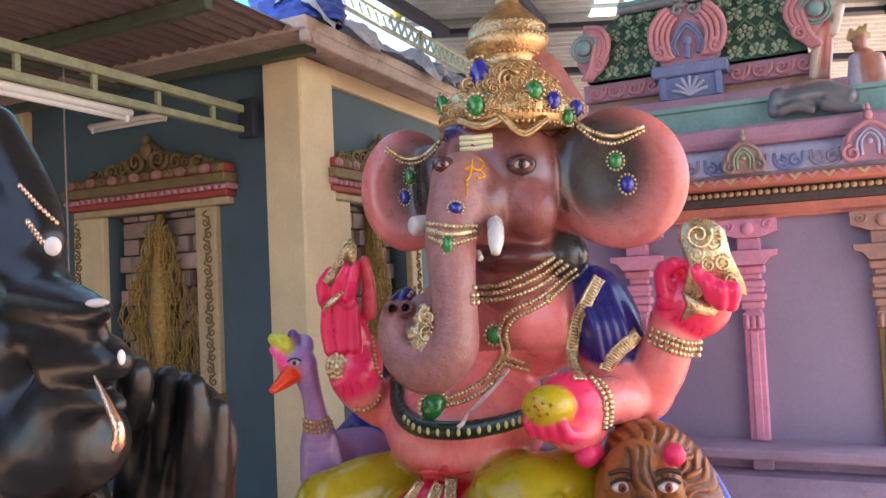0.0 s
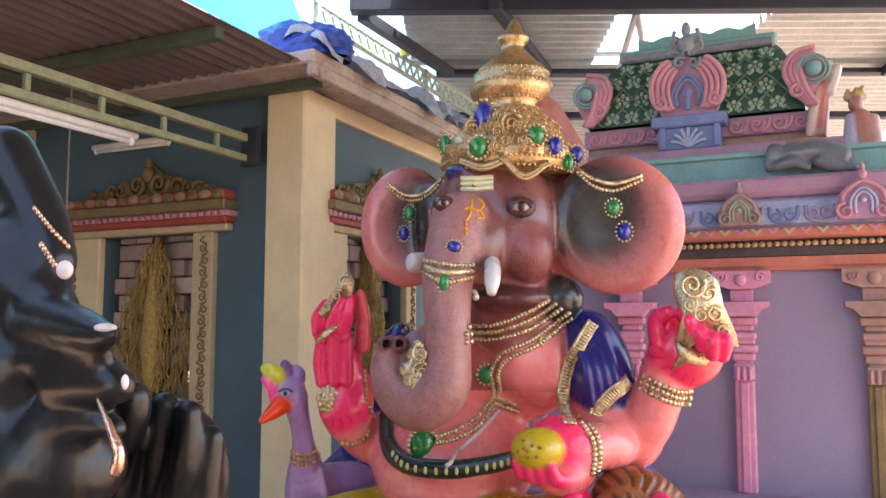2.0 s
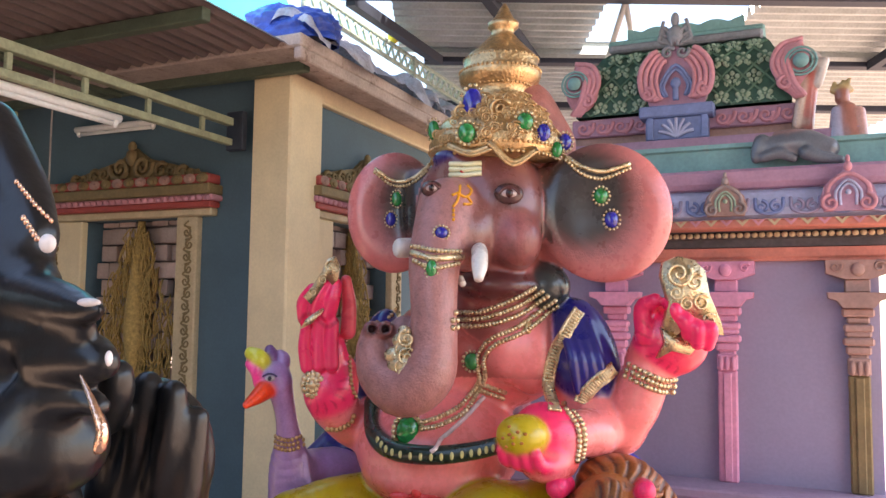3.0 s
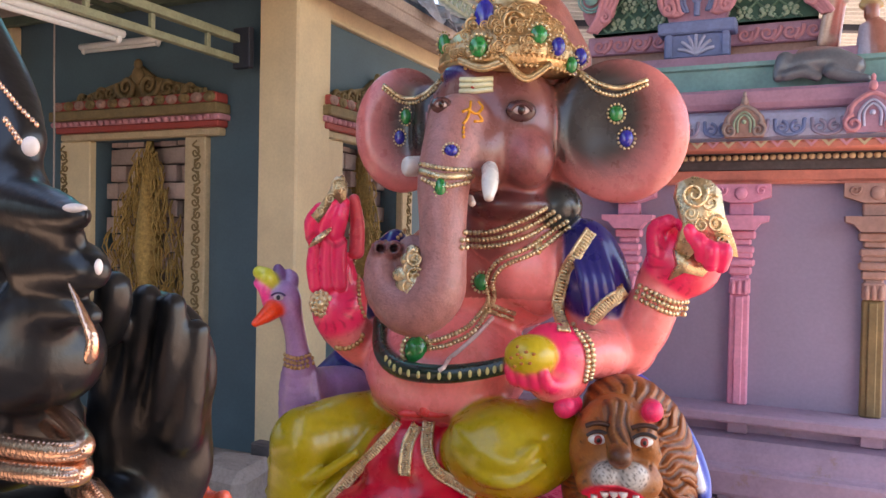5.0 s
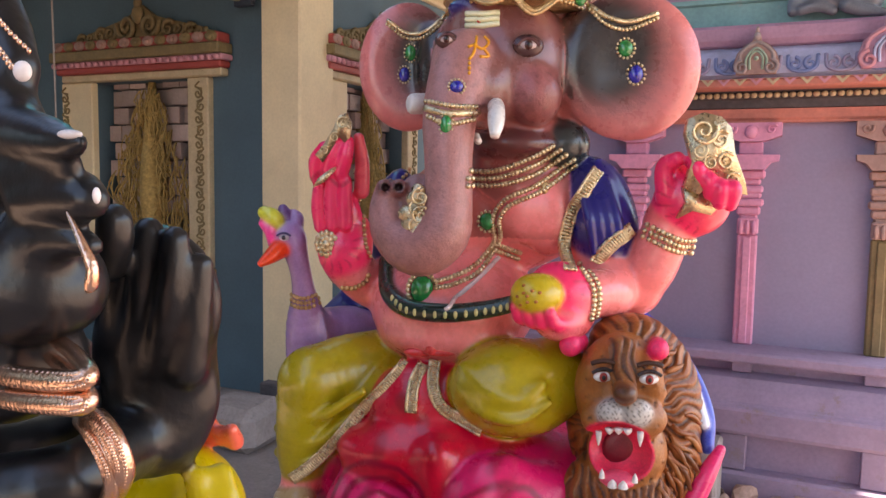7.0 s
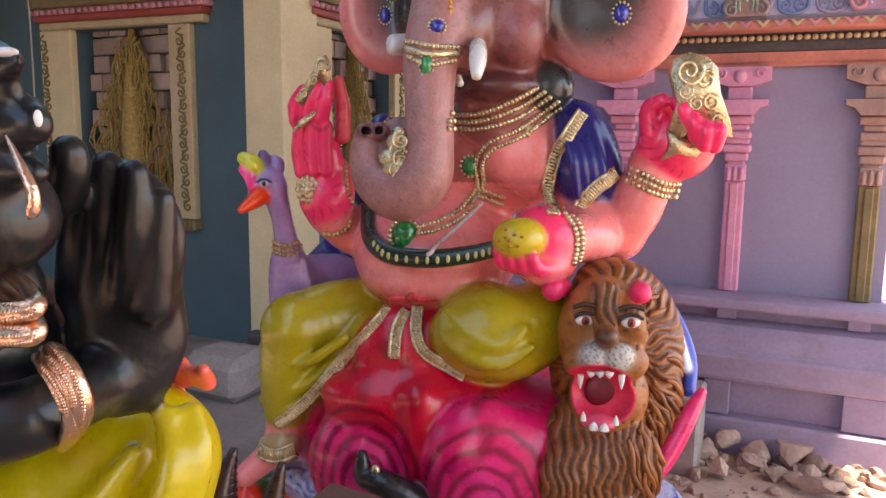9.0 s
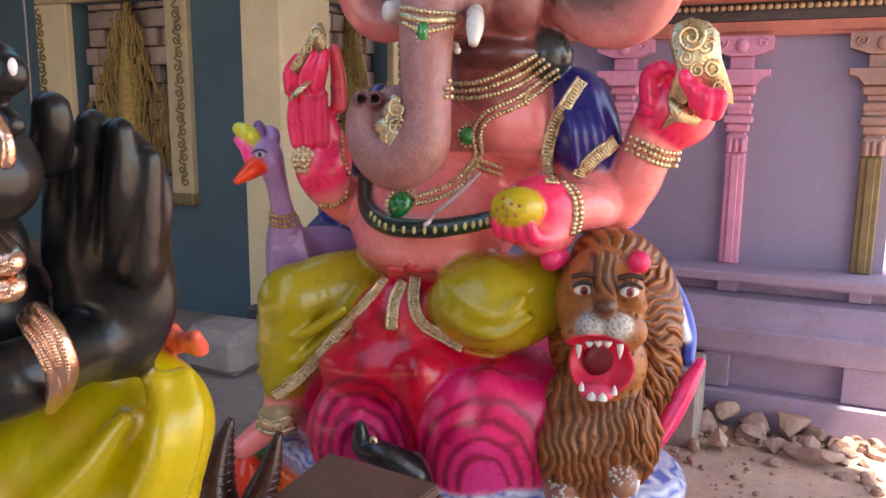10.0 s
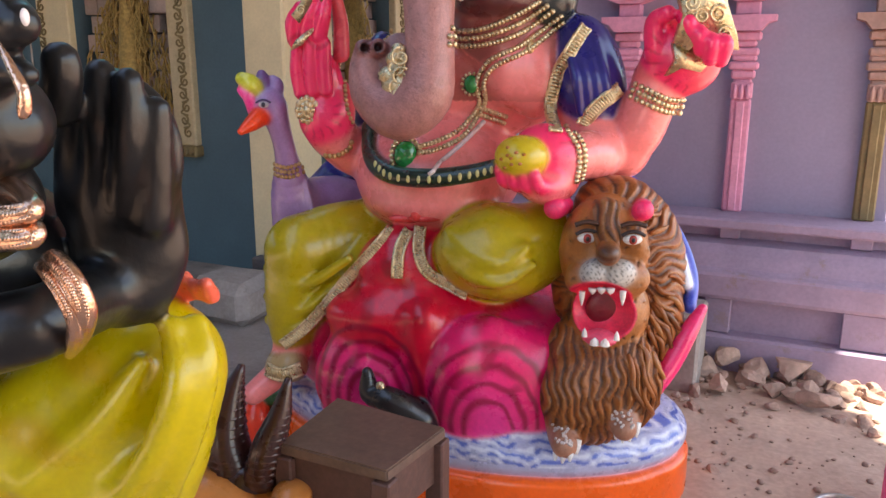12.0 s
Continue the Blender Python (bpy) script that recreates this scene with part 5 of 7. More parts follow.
# lowered hand with the round sweet
s.rod([(-0.545, 2.500, 1.120, 0.088), (-0.520, 2.430, 1.066, 0.082), (-0.541, 2.360, 1.068, 0.0720), (-0.585, 2.300, 1.055, 0.0720)], SKIN, 0.02)
s.ell((-0.628, 2.270, 1.060), (0.1081, 0.08, 0.1081), HOT, 0.02)
s.ell((-0.609, 2.260, 0.994), (0.0802, 0.07, 0.0593), (0.85, 0.13, 0.13), 0.03)
s.ell((-0.615, 2.225, 0.990), (0.070, 0.06, 0.048), (0.95, 0.20, 0.22), 0.02)
for x, z in ((-0.716, 1.022), (-0.682, 1.014), (-0.648, 1.011), (-0.614, 1.012)):
    s.rod([(x + 0.030, 2.205, z - 0.020, 0.024), (x + 0.004, 2.165, z - 0.012, 0.0225), (x - 0.004, 2.145, z + 0.020, 0.0175)], HOT, 0.005)
s.ell((-0.668, 2.175, 1.080), (0.0760, 0.0720, 0.0600), LADDU, 0.004)
# serpent belt
s.rod([(-1.232, 2.300, 1.129, 0.0266), (-1.176, 2.220, 1.044, 0.0310), (-1.080, 2.160, 1.006, 0.0298), (-0.941, 2.140, 1.005, 0.0288), (-0.822, 2.160, 1.023, 0.0268), (-0.731, 2.180, 1.048, 0.0249)], SNAKE, 0.004)
# back plate of the crown
s.rod([(-0.788, 2.520, 2.105, 0.1216), (-0.727, 2.550, 1.996, 0.1174)], (0.32, 0.11, 0.09), 0.02)
# petal of the throne and blue-white drape beside the lion
s.rod([(-0.172, 2.420, 0.625, 0.0154), (-0.203, 2.380, 0.558, 0.0273), (-0.241, 2.340, 0.467, 0.0307), (-0.284, 2.280, 0.382, 0.0238)], (0.85, 0.03, 0.16), 0.01)
s.rod([(-0.486, 2.600, 0.988, 0.0258), (-0.369, 2.580, 0.916, 0.0199), (-0.278, 2.550, 0.810, 0.0214), (-0.221, 2.500, 0.701, 0.0211), (-0.213, 2.450, 0.616, 0.0209)], (0.05, 0.08, 0.50), 0.01)
s.rod([(-0.438, 2.550, 0.966, 0.0162), (-0.349, 2.530, 0.896, 0.0160), (-0.272, 2.500, 0.795, 0.0175), (-0.228, 2.460, 0.684, 0.0174)], (0.70, 0.72, 0.80), 0.008)
# mouse at the foot of the seat
s.rod([(-1.096, 2.020, 0.409, 0.0176), (-1.084, 2.020, 0.344, 0.0353), (-1.009, 2.020, 0.330, 0.0420), (-0.932, 2.060, 0.269, 0.0529)], (0.02, 0.02, 0.022), 0.012)
# leaf and red cloth by the foot
s.ell((-1.573, 2.240, 0.153), (0.10, 0.05, 0.05), (0.01, 0.10, 0.03), 0.01)
s.ell((-1.648, 2.160, 0.060), (0.06, 0.05, 0.09), (0.85, 0.05, 0.02), 0.01)

LUMPS = ((np.array((-1.112, 2.060, 0.290)), 0.270), (np.array((-0.708, 2.060, 0.268)), 0.290))
VX = np.array((math.cos(radians(VIEW_YAW)), math.sin(radians(VIEW_YAW)), 0))


def across(V, c):
    """Offsets from c: to the side as the figure's onlooker sees it, and up."""
    d = V - np.array(c)
    return d @ VX, d[:, 2]


def statue_paint(V, C):
    C = C.copy()
    # airbrushed ears: dark middle, rosy rim
    for c, (rx, rz) in EAR_SIZE.items():
        u, w = across(V, c)
        toward = -1 if c is EAR_R else 1
        near = (np.abs(u) < rx * 1.08) & (np.abs(w) < rz * 1.08) & (np.abs(V[:, 1] - c[1]) < 0.16) & (C[:, 0] > 0.4) & (V[:, 2] > 1.55)
        big = c is EAR_R
        q = np.sqrt(((u - toward * rx * (0.34 if big else 0.34)) / (rx * 1.10)) ** 2 + ((w - rz * (0.20 if big else 0.14)) / (rz * 1.16)) ** 2)
        hair = 0.018 * np.sin(np.arctan2(w, u - toward * rx) * 60 + 5 * q) * np.sin(np.arctan2(w, u - toward * rx) * 23)
        k = (1 - smooth_step(q + hair, 0.42 if big else 0.30, 1.06)) * near
        C = C * (1 - k[:, None]) + np.array(DARK_EAR) * k[:, None]
    # rings brushed on the lotus seat
    pink = (C[:, 0] > 0.55) & (C[:, 1] < 0.06) & (V[:, 2] < 0.78) & (V[:, 2] > 0.2) & (V[:, 0] < -0.4)
    for c, r in LUMPS:
        u, w = across(V, c)
        q = np.sqrt((u * 1.42) ** 2 + np.maximum(w, -0.03) ** 2) + 0.007 * np.sin(u * 19 + w * 11 + r * 40) + 0.003 * np.sin(u * 61 - w * 47)
        soft = (1 - smooth_step(q, 0.02, r * 0.9)) * pink * (np.abs(u) < 0.19)
        C = C * (1 - 0.7 * soft[:, None]) + np.array((0.80, 0.045, 0.30)) * 0.7 * soft[:, None]
        for ring in (0.36, 0.55, 0.74, 0.93):
            k = (1 - smooth_step(np.abs(q - ring * r), 0.003, 0.017 + 0.005 * np.sin(u * 33 + ring * 9))) * pink * (np.abs(u) < 0.185) * (w > -0.06)
            C = C * (1 - 0.85 * k[:, None]) + np.array((0.30, 0.0, 0.03)) * 0.85 * k[:, None]
    # shade of folds painted on the red cloth, with no relief under it
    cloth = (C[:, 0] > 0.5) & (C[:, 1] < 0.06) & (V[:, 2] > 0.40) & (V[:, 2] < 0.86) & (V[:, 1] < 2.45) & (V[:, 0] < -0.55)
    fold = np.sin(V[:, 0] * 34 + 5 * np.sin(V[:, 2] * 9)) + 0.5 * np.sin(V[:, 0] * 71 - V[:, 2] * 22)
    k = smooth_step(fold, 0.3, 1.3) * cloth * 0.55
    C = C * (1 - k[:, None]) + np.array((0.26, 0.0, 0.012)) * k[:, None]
    # painted waves
    sea = (V[:, 2] < 0.31) & (C[:, 2] > 0.35) & (C[:, 0] < 0.55) & (V[:, 2] > 0.18)
    a = np.arctan2(V[:, 1] - 2.45, V[:, 0] + 0.93)
    rad = np.hypot((V[:, 0] + 0.95) / 0.76, (V[:, 1] - 2.47) / 0.45)
    drift = np.sin(a * 9 + 14 * V[:, 2]) + 0.6 * np.sin(a * 21 - 30 * rad) + 0.4 * np.sin(a * 47 + 9 * rad)
    line = np.sin(V[:, 2] * 210 - 34 * rad + 2.6 * drift) + 0.45 * np.sin(V[:, 2] * 95 + 60 * rad - 3 * drift + a * 13)
    k = smooth_step(line, 0.45, 0.9) * sea
    C = C * (1 - 0.85 * k[:, None]) + np.array((0.05, 0.10, 0.44)) * 0.85 * k[:, None]
    k = smooth_step(-line, 0.5, 1.0) * sea
    C = C * (1 - 0.7 * k[:, None]) + np.array((0.74, 0.76, 0.82)) * 0.7 * k[:, None]
    # reddish creases of palms, darker edges of the chest
    hot = (C[:, 0] > 0.85) & (C[:, 1] < 0.06) & (V[:, 2] > 0.7)
    for c, r0, r1, n, a0 in (((-1.366, 2.200, 1.192), 0.050, 0.105, 17, -1.2), ((-0.273, 2.450, 1.362), 0.070, 0.125, 19, -2.6), ((-0.660, 2.220, 1.070), 0.085, 0.150, 17, 0.0)):
        u, w = across(V, c)
        q, ang = np.hypot(u, w), np.arctan2(w, u)
        turn_in = (np.cos(ang - a0) > -0.1) & (np.linalg.norm(V - np.array(c), axis=1) < 0.22)
        k = smooth_step(np.sin(ang * n + 1.5 * np.sin(q * 60)), 0.45, 0.95) * smooth_step(q, r0, r0 + 0.02) * (1 - smooth_step(q, r1 - 0.02, r1)) * hot * turn_in * 0.6
        C = C * (1 - k[:, None]) + np.array((0.50, 0.0, 0.03)) * k[:, None]
    # fingertips and creases picked out in deep red
    u, w = across(V, (-1.362, 2.17, 1.398))
    k = (1 - smooth_step(np.abs(w + 0.02 * np.sin(u * 50)), 0.004, 0.012)) * hot * (np.abs(u) < 0.09) * (V[:, 1] < 2.3) * 0.6
    C = C * (1 - k[:, None]) + np.array((0.45, 0.0, 0.03)) * k[:, None]
    # chest skin darkened outward from the light breast
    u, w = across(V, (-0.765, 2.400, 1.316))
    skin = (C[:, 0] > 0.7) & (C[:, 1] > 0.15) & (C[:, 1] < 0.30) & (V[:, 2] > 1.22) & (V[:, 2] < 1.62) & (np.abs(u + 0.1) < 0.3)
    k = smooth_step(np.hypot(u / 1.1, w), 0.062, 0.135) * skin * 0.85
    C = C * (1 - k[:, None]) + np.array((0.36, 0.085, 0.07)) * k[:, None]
    # head colour: darker towards the ear and round the eyes, a paler rosy cheek
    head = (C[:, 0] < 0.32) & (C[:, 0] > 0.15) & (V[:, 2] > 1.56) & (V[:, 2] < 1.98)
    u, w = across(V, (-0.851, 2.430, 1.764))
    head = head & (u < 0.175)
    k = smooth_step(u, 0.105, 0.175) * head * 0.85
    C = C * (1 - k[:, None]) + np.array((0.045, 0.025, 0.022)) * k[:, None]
    for c in ((-0.761, 2.300, 1.797), (-1.046, 2.350, 1.807)):
        u, w = across(V, c)
        k = (1 - smooth_step(np.hypot(u, w * 1.25), 0.028, 0.075)) * head * 0.8
        C = C * (1 - k[:, None]) + np.array((0.06, 0.025, 0.022)) * k[:, None]
    u, w = across(V, (-0.752, 2.30, 1.690))
    k = (1 - smooth_step(np.hypot(u, w), 0.02, 0.075)) * head * 0.6
    C = C * (1 - k[:, None]) + np.array((0.42, 0.13, 0.13)) * k[:, None]
    # mottled trunk
    tr = (C[:, 0] < 0.40) & (C[:, 0] > 0.2) & (V[:, 2] < 1.75) & (V[:, 1] < 2.3)
    wx = V[:, 0] + 0.02 * np.sin(V[:, 2] * 37) + 0.012 * np.sin(V[:, 2] * 91 + 2)
    wz = V[:, 2] + 0.02 * np.sin(V[:, 0] * 41 + 1) + 0.011 * np.sin(V[:, 0] * 103)
    m = np.sin(wx * 230) * np.sin(wz * 190 + wx * 60) + 0.6 * np.sin(wx * 97 + wz * 143)
    C = C * (1 - 0.30 * (smooth_step(m, 0.7, 1.4) * tr)[:, None])
    return C


o = ornaments()


def bead_chain(points, r, gap, mat=1, steps=10, lift=0.3, sculpt=s, seg=6):
    pts = [Vector(p[:3]) for p in spline(points, steps)]
    L, last = 0.0, None
    for a, b in zip(pts, pts[1:]):
        n = max(1, int((b - a).length / 0.002))
        for i in range(n):
            p = a.lerp(b, i / n)
            if last is None or (p - last).length >= gap:
                q = sculpt.onto(p)
                blob(o, tuple(q + Vector((0.41, -0.91, 0)) * r * lift), r, seg, 4, mat=mat)
                last = p


def band(points, r, mat=1, steps=8, sculpt=s):
    pts = [(*(sculpt.onto(p) + Vector((0.41, -0.91, 0)) * r * 0.2), r) for p in spline(points, steps)]
    tube(o, pts, r, 7, mat=mat, steps=0)


def gem(p, rx, rz, mat, sculpt=s, rim=4, beads=True, lay=True, k=14):
    c = sculpt.onto(p) if lay else Vector(p)
    m = Matrix.Rotation(radians(VIEW_YAW), 4, "Z")
    blob(o, tuple(c), (rx, rx * 0.6, rz), 12, 8, m=m, mat=mat)
    for i in range(k):
        a = i * math.tau / k
        q = c + m @ Vector((rx * 1.18 * math.cos(a), -0.001, rz * 1.18 * math.sin(a)))
        blob(o, tuple(q), rx * 0.23, 6, 4, mat=rim)


def paint_blob(c, r, rgb, sculpt=None, yaw=VIEW_YAW, seg=12, rings=8, mat=0):
    n = len(o.verts)
    blob(o, c, r, seg, rings, m=Matrix.Rotation(radians(yaw), 4, "Z"), mat=mat)
    tint(o, n, rgb)


def paint_tube(points, rgb, mat=0, seg=8):
    n = len(o.verts)
    tube(o, points, 0.01, seg, mat=mat)
    tint(o, n, rgb)


# crown: turned body, flange, spire
CR = Vector((-0.857, 2.440, 1.958))
px = 0.0019
prof = [(110, 318), (117, 300), (120, 285), (114, 268), (103, 252), (84, 232), (66, 214), (57, 202), (53, 190), (58, 180), (70, 172), (74, 160), (72, 150), (66, 140), (68, 132), (62, 122), (46, 108), (30, 92), (20, 80), (22, 74), (28, 68), (28, 60), (20, 54), (15, 46), (9, 34), (3, 24)]
n0 = len(o.verts)
lathe(o, [(r * px, CR.z + (300 - y) * px * 1.0) for r, y in prof], CR, 48, mat=1, squash=0.92)
o.verts.ensure_lookup_table()
for i in range(n0, len(o.verts)):
    v = o.verts[i].co
    h = max(0, v.z - CR.z)
    v.x += 0.055 * h
    v.y += 0.02 * h
def on_crown(px_off, y, out=1.0):
    """A place on the crown's front: sideways share of the radius, and height row."""
    r = np.interp(y, [p[1] for p in prof[::-1]], [p[0] for p in prof[::-1]]) * px
    a = math.asin(max(-0.98, min(0.98, px_off)))
    h = (300 - y) * px
    d = Matrix.Rotation(radians(VIEW_YAW), 3, "Z") @ Vector((math.sin(a), -math.cos(a), 0))
    return Vector((CR.x + 0.055 * max(0, h), CR.y + 0.02 * max(0, h), CR.z + h)) + Vector((d.x * r, d.y * r * 0.95, 0)) * out


for y, r, cnt in ((312, 0.0085, 70), (296, 0.006, 84), (268, 0.0055, 76), (245, 0.006, 66), (180, 0.005, 44), (152, 0.006, 52), (130, 0.005, 44)):
    rad = np.interp(y, [p[1] for p in prof[::-1]], [p[0] for p in prof[::-1]]) * px
    h = (300 - y) * px
    for k in range(cnt):
        a = k * math.tau / cnt
        blob(o, (CR.x + 0.055 * max(0, h) + rad * math.cos(a), CR.y + 0.02 * max(0, h) + 0.92 * rad * math.sin(a), CR.z + h), r, 6, 4, mat=1)
for off, y, rx, rz, mat in ((-0.62, 222, 0.033, 0.052, 3), (-0.45, 284, 0.028, 0.032, 2), (-0.97, 262, 0.02, 0.034, 2), (0.33, 264, 0.027, 0.029, 2), (0.58, 280, 0.022, 0.029, 3), (0.93, 284, 0.022, 0.028, 3), (0.82, 302, 0.018, 0.026, 2)):
    gem(on_crown(off, y, 1.05), rx, rz, mat, lay=False)
yaw_m = Matrix.Rotation(radians(VIEW_YAW), 4, "Z")
rc = random.Random(4)
for off, y, r in [(rc.uniform(-0.95, 0.95), rc.choice((208, 220, 232, 244, 256, 275, 288)), rc.uniform(0.008, 0.019)) for _ in range(120)] + [(-0.03, 240, 0.036), (-0.72, 240, 0.028), (0.2, 275, 0.022), (-0.2, 285, 0.02), (0.62, 230, 0.022), (-0.25, 220, 0.02), (0.2, 215, 0.022)]:
    c = on_crown(off, y, 1.01)
    turnm = Matrix.Translation(c) @ yaw_m
    scroll(o, (0, 0, 0), r, 1.8, r * 0.2, 1, 0.5, m=turnm, mat=1)
# festoons of the crown over the brow
for a, b, c in ((-0.70, -0.42, -0.14), (-0.16, 0.16, 0.52)):
    pts = [tuple(on_crown(a, 300, 1.03)), tuple(on_crown(b, 316 if b < 0 else 333, 1.07)), tuple(on_crown(c, 308, 1.03))]
    tube(o, pts, 0.012, 8, mat=1)
    bead = [Vector(p) for p in spline(pts, 14)]
    for p in bead:
        blob(o, tuple(p + Vector((0.004, -0.010, -0.010))), 0.007, 6, 4, mat=1)

# tilak, eyes, tusks
fw = Vector((0.41, -0.91, 0))
for z in (-1, 0, 1):
    c = s.onto(Vector((-0.907, 2.300, 1.878)) + Vector((0, 0, z * 0.017)))
    pts = [tuple(s.onto(Vector((-0.907, 2.300, 1.878)) + Vector((u * 0.05 * 0.91, u * 0.05 * 0.41, z * 0.017 + 0.004 * abs(u)))) + fw * 0.0005) + (0.0085,) for u in (-1, -0.5, 0, 0.5, 1)]
    paint_tube(pts, (0.80, 0.78, 0.50))
paint_blob(tuple(s.onto((-0.919, 2.300, 1.877)) + fw * 0.004), (0.008, 0.005, 0.010), (0.5, 0.0, 0.0))
for pts in ([(-0.939, 2.300, 1.793), (-0.908, 2.300, 1.782), (-0.888, 2.300, 1.805), (-0.902, 2.300, 1.824)], [(-0.927, 2.300, 1.820), (-0.935, 2.300, 1.770), (-0.951, 2.300, 1.747)], [(-0.902, 2.300, 1.782), (-0.888, 2.300, 1.763), (-0.916, 2.300, 1.758)], [(-0.955, 2.300, 1.784), (-0.927, 2.300, 1.796)]):
    paint_tube([tuple(s.onto(p) + fw * 0.001) + (0.0045,) for p in pts], (0.75, 0.32, 0.01))
for k in range(3):
    paint_blob(tuple(s.onto(Vector((-0.927, 2.250, 1.736)) + Vector((0, 0, -0.014 * k))) + fw * 0.002), (0.005, 0.004, 0.006), (0.75, 0.32, 0.01))
for p, e in (((-0.761, 2.300, 1.797), 1.0), ((-1.046, 2.350, 1.807), 0.75)):
    c = s.onto(p)
    paint_blob(tuple(c + fw * 0.002), (0.046 * e, 0.014, 0.034 * e), (0.07, 0.025, 0.025))
    paint_blob(tuple(c + fw * 0.008), (0.027 * e, 0.014, 0.015 * e), (0.50, 0.38, 0.36))
    paint_blob(tuple(c + fw * 0.015), (0.014 * e, 0.010, 0.014 * e), (0.06, 0.015, 0.012))
    paint_blob(tuple(c + fw * 0.026), (0.006 * e, 0.004, 0.007 * e), (0.01, 0.01, 0.01))
    side = VX
    lid = [(*(c + Vector(tuple(side)) * (u * 0.034 * e) + fw * 0.012 + Vector((0, 0, (0.020 - 0.022 * u * u) * e))), 0.006) for u in (-1, -0.5, 0, 0.5, 1)]
    paint_tube(lid, (0.10, 0.035, 0.035))
paint_tube([(-0.835, 2.240, 1.630, 0.0240), (-0.803, 2.170, 1.602, 0.0255), (-0.784, 2.120, 1.564, 0.0240), (-0.777, 2.095, 1.524, 0.0130)], (0.78, 0.76, 0.72), seg=12)
paint_tube([(-1.035, 2.240, 1.635, 0.0310), (-1.052, 2.190, 1.631, 0.0323), (-1.066, 2.150, 1.626, 0.0301), (-1.073, 2.140, 1.626, 0.0159)], (0.75, 0.70, 0.66), seg=12)
paint_tube([(-0.896, 2.240, 1.534, 0.0142), (-0.877, 2.220, 1.516, 0.0105)], (0.7, 0.65, 0.6))
# ear jewels
bead_chain([(-0.620, 2.450, 1.920), (-0.572, 2.450, 1.876), (-0.493, 2.450, 1.861), (-0.398, 2.450, 1.895)], 0.0075, 0.012, mat=4)
band([(-0.623, 2.450, 1.936), (-0.571, 2.450, 1.899), (-0.493, 2.450, 1.883), (-0.398, 2.450, 1.909)], 0.008, mat=4)
bead_chain([(-1.290, 2.400, 1.911), (-1.220, 2.400, 1.867), (-1.142, 2.400, 1.872), (-1.082, 2.400, 1.918)], 0.0065, 0.011, mat=4)
band([(-1.290, 2.400, 1.925), (-1.220, 2.400, 1.883), (-1.143, 2.400, 1.888), (-1.082, 2.400, 1.934)], 0.007, mat=4)
gem((-0.498, 2.450, 1.806), 0.023, 0.025, 2)
gem((-0.461, 2.450, 1.730), 0.023, 0.027, 3)
gem((-1.204, 2.400, 1.820), 0.018, 0.026, 2)
gem((-1.226, 2.400, 1.749), 0.018, 0.024, 3)
# trunk jewels
band([(-0.995, 2.100, 1.605), (-0.923, 2.100, 1.587), (-0.829, 2.100, 1.595)], 0.010, mat=4)
bead_chain([(-0.995, 2.100, 1.626), (-0.914, 2.100, 1.610), (-0.832, 2.100, 1.612)], 0.008, 0.011, mat=4)
bead_chain([(-0.987, 2.100, 1.581), (-0.923, 2.100, 1.558), (-0.836, 2.100, 1.576)], 0.008, 0.011, mat=4)
gem((-0.921, 2.150, 1.665), 0.020, 0.018, 3)
gem((-0.929, 2.100, 1.556), 0.017, 0.026, 2)
# sweets held by the trunk
c = s.onto((-1.013, 2.100, 1.318)) + fw * 0.016
for k, (dx, dz, r) in enumerate(((0, -0.045, 0.046), (-0.03, -0.015, 0.026), (0.03, -0.015, 0.026), (0, 0.0, 0.03), (-0.012, 0.028, 0.022), (0.014, 0.03, 0.02), (0, 0.055, 0.018), (-0.02, -0.04, 0.026), (0.022, -0.04, 0.026))):
    blob(o, tuple(c + Vector((dx * 0.91, dx * 0.41, dz)) + fw * 0.004), (r * 1.25, r * 0.75, r), 10, 7, mat=4)
for k in range(5):
    z = -0.07 + 0.026 * k
    scroll(o, (0, 0, 0), 0.027, 1.5, 0.005, (-1) ** k, 0.4 * k, m=Matrix.Translation(c + Vector((0.008 * (-1) ** k, 0, z)) + fw * 0.034) @ yaw_m, mat=4)
# necklaces
for d in (0, 1, 2):
    bead_chain([(-0.948, 2.300, 1.386), (-0.854, 2.350, 1.389), (-0.755, 2.400, 1.425), (-0.683, 2.450, 1.484)] if d == 0 else ([(-0.948, 2.300, 1.407), (-0.863, 2.350, 1.411), (-0.764, 2.400, 1.451), (-0.702, 2.450, 1.499)] if d == 1 else [(-0.940, 2.300, 1.429), (-0.869, 2.350, 1.433), (-0.778, 2.400, 1.473), (-0.723, 2.450, 1.513)]), 0.0092, 0.0108, mat=4)
for d in (0, 1):
    bead_chain([(-0.655, 2.450, 1.469), (-0.755, 2.400, 1.389), (-0.835, 2.350, 1.344), (-0.878, 2.350, 1.279), (-0.848, 2.300, 1.205), (-0.884, 2.250, 1.139), (-0.948, 2.200, 1.102), (-1.016, 2.200, 1.085)] if d == 0 else [(-0.644, 2.450, 1.451), (-0.740, 2.400, 1.371), (-0.819, 2.350, 1.326), (-0.854, 2.350, 1.277), (-0.829, 2.300, 1.206), (-0.871, 2.250, 1.122), (-0.939, 2.200, 1.082), (-1.006, 2.200, 1.069)], 0.0092, 0.0108, mat=4)
    bead_chain([(-0.862, 2.350, 1.197), (-0.816, 2.350, 1.181), (-0.791, 2.400, 1.166)] if d == 0 else [(-0.863, 2.350, 1.175), (-0.816, 2.350, 1.160), (-0.795, 2.400, 1.144)], 0.0092, 0.0108, mat=4)
gem((-0.895, 2.350, 1.271), 0.026, 0.028, 2)
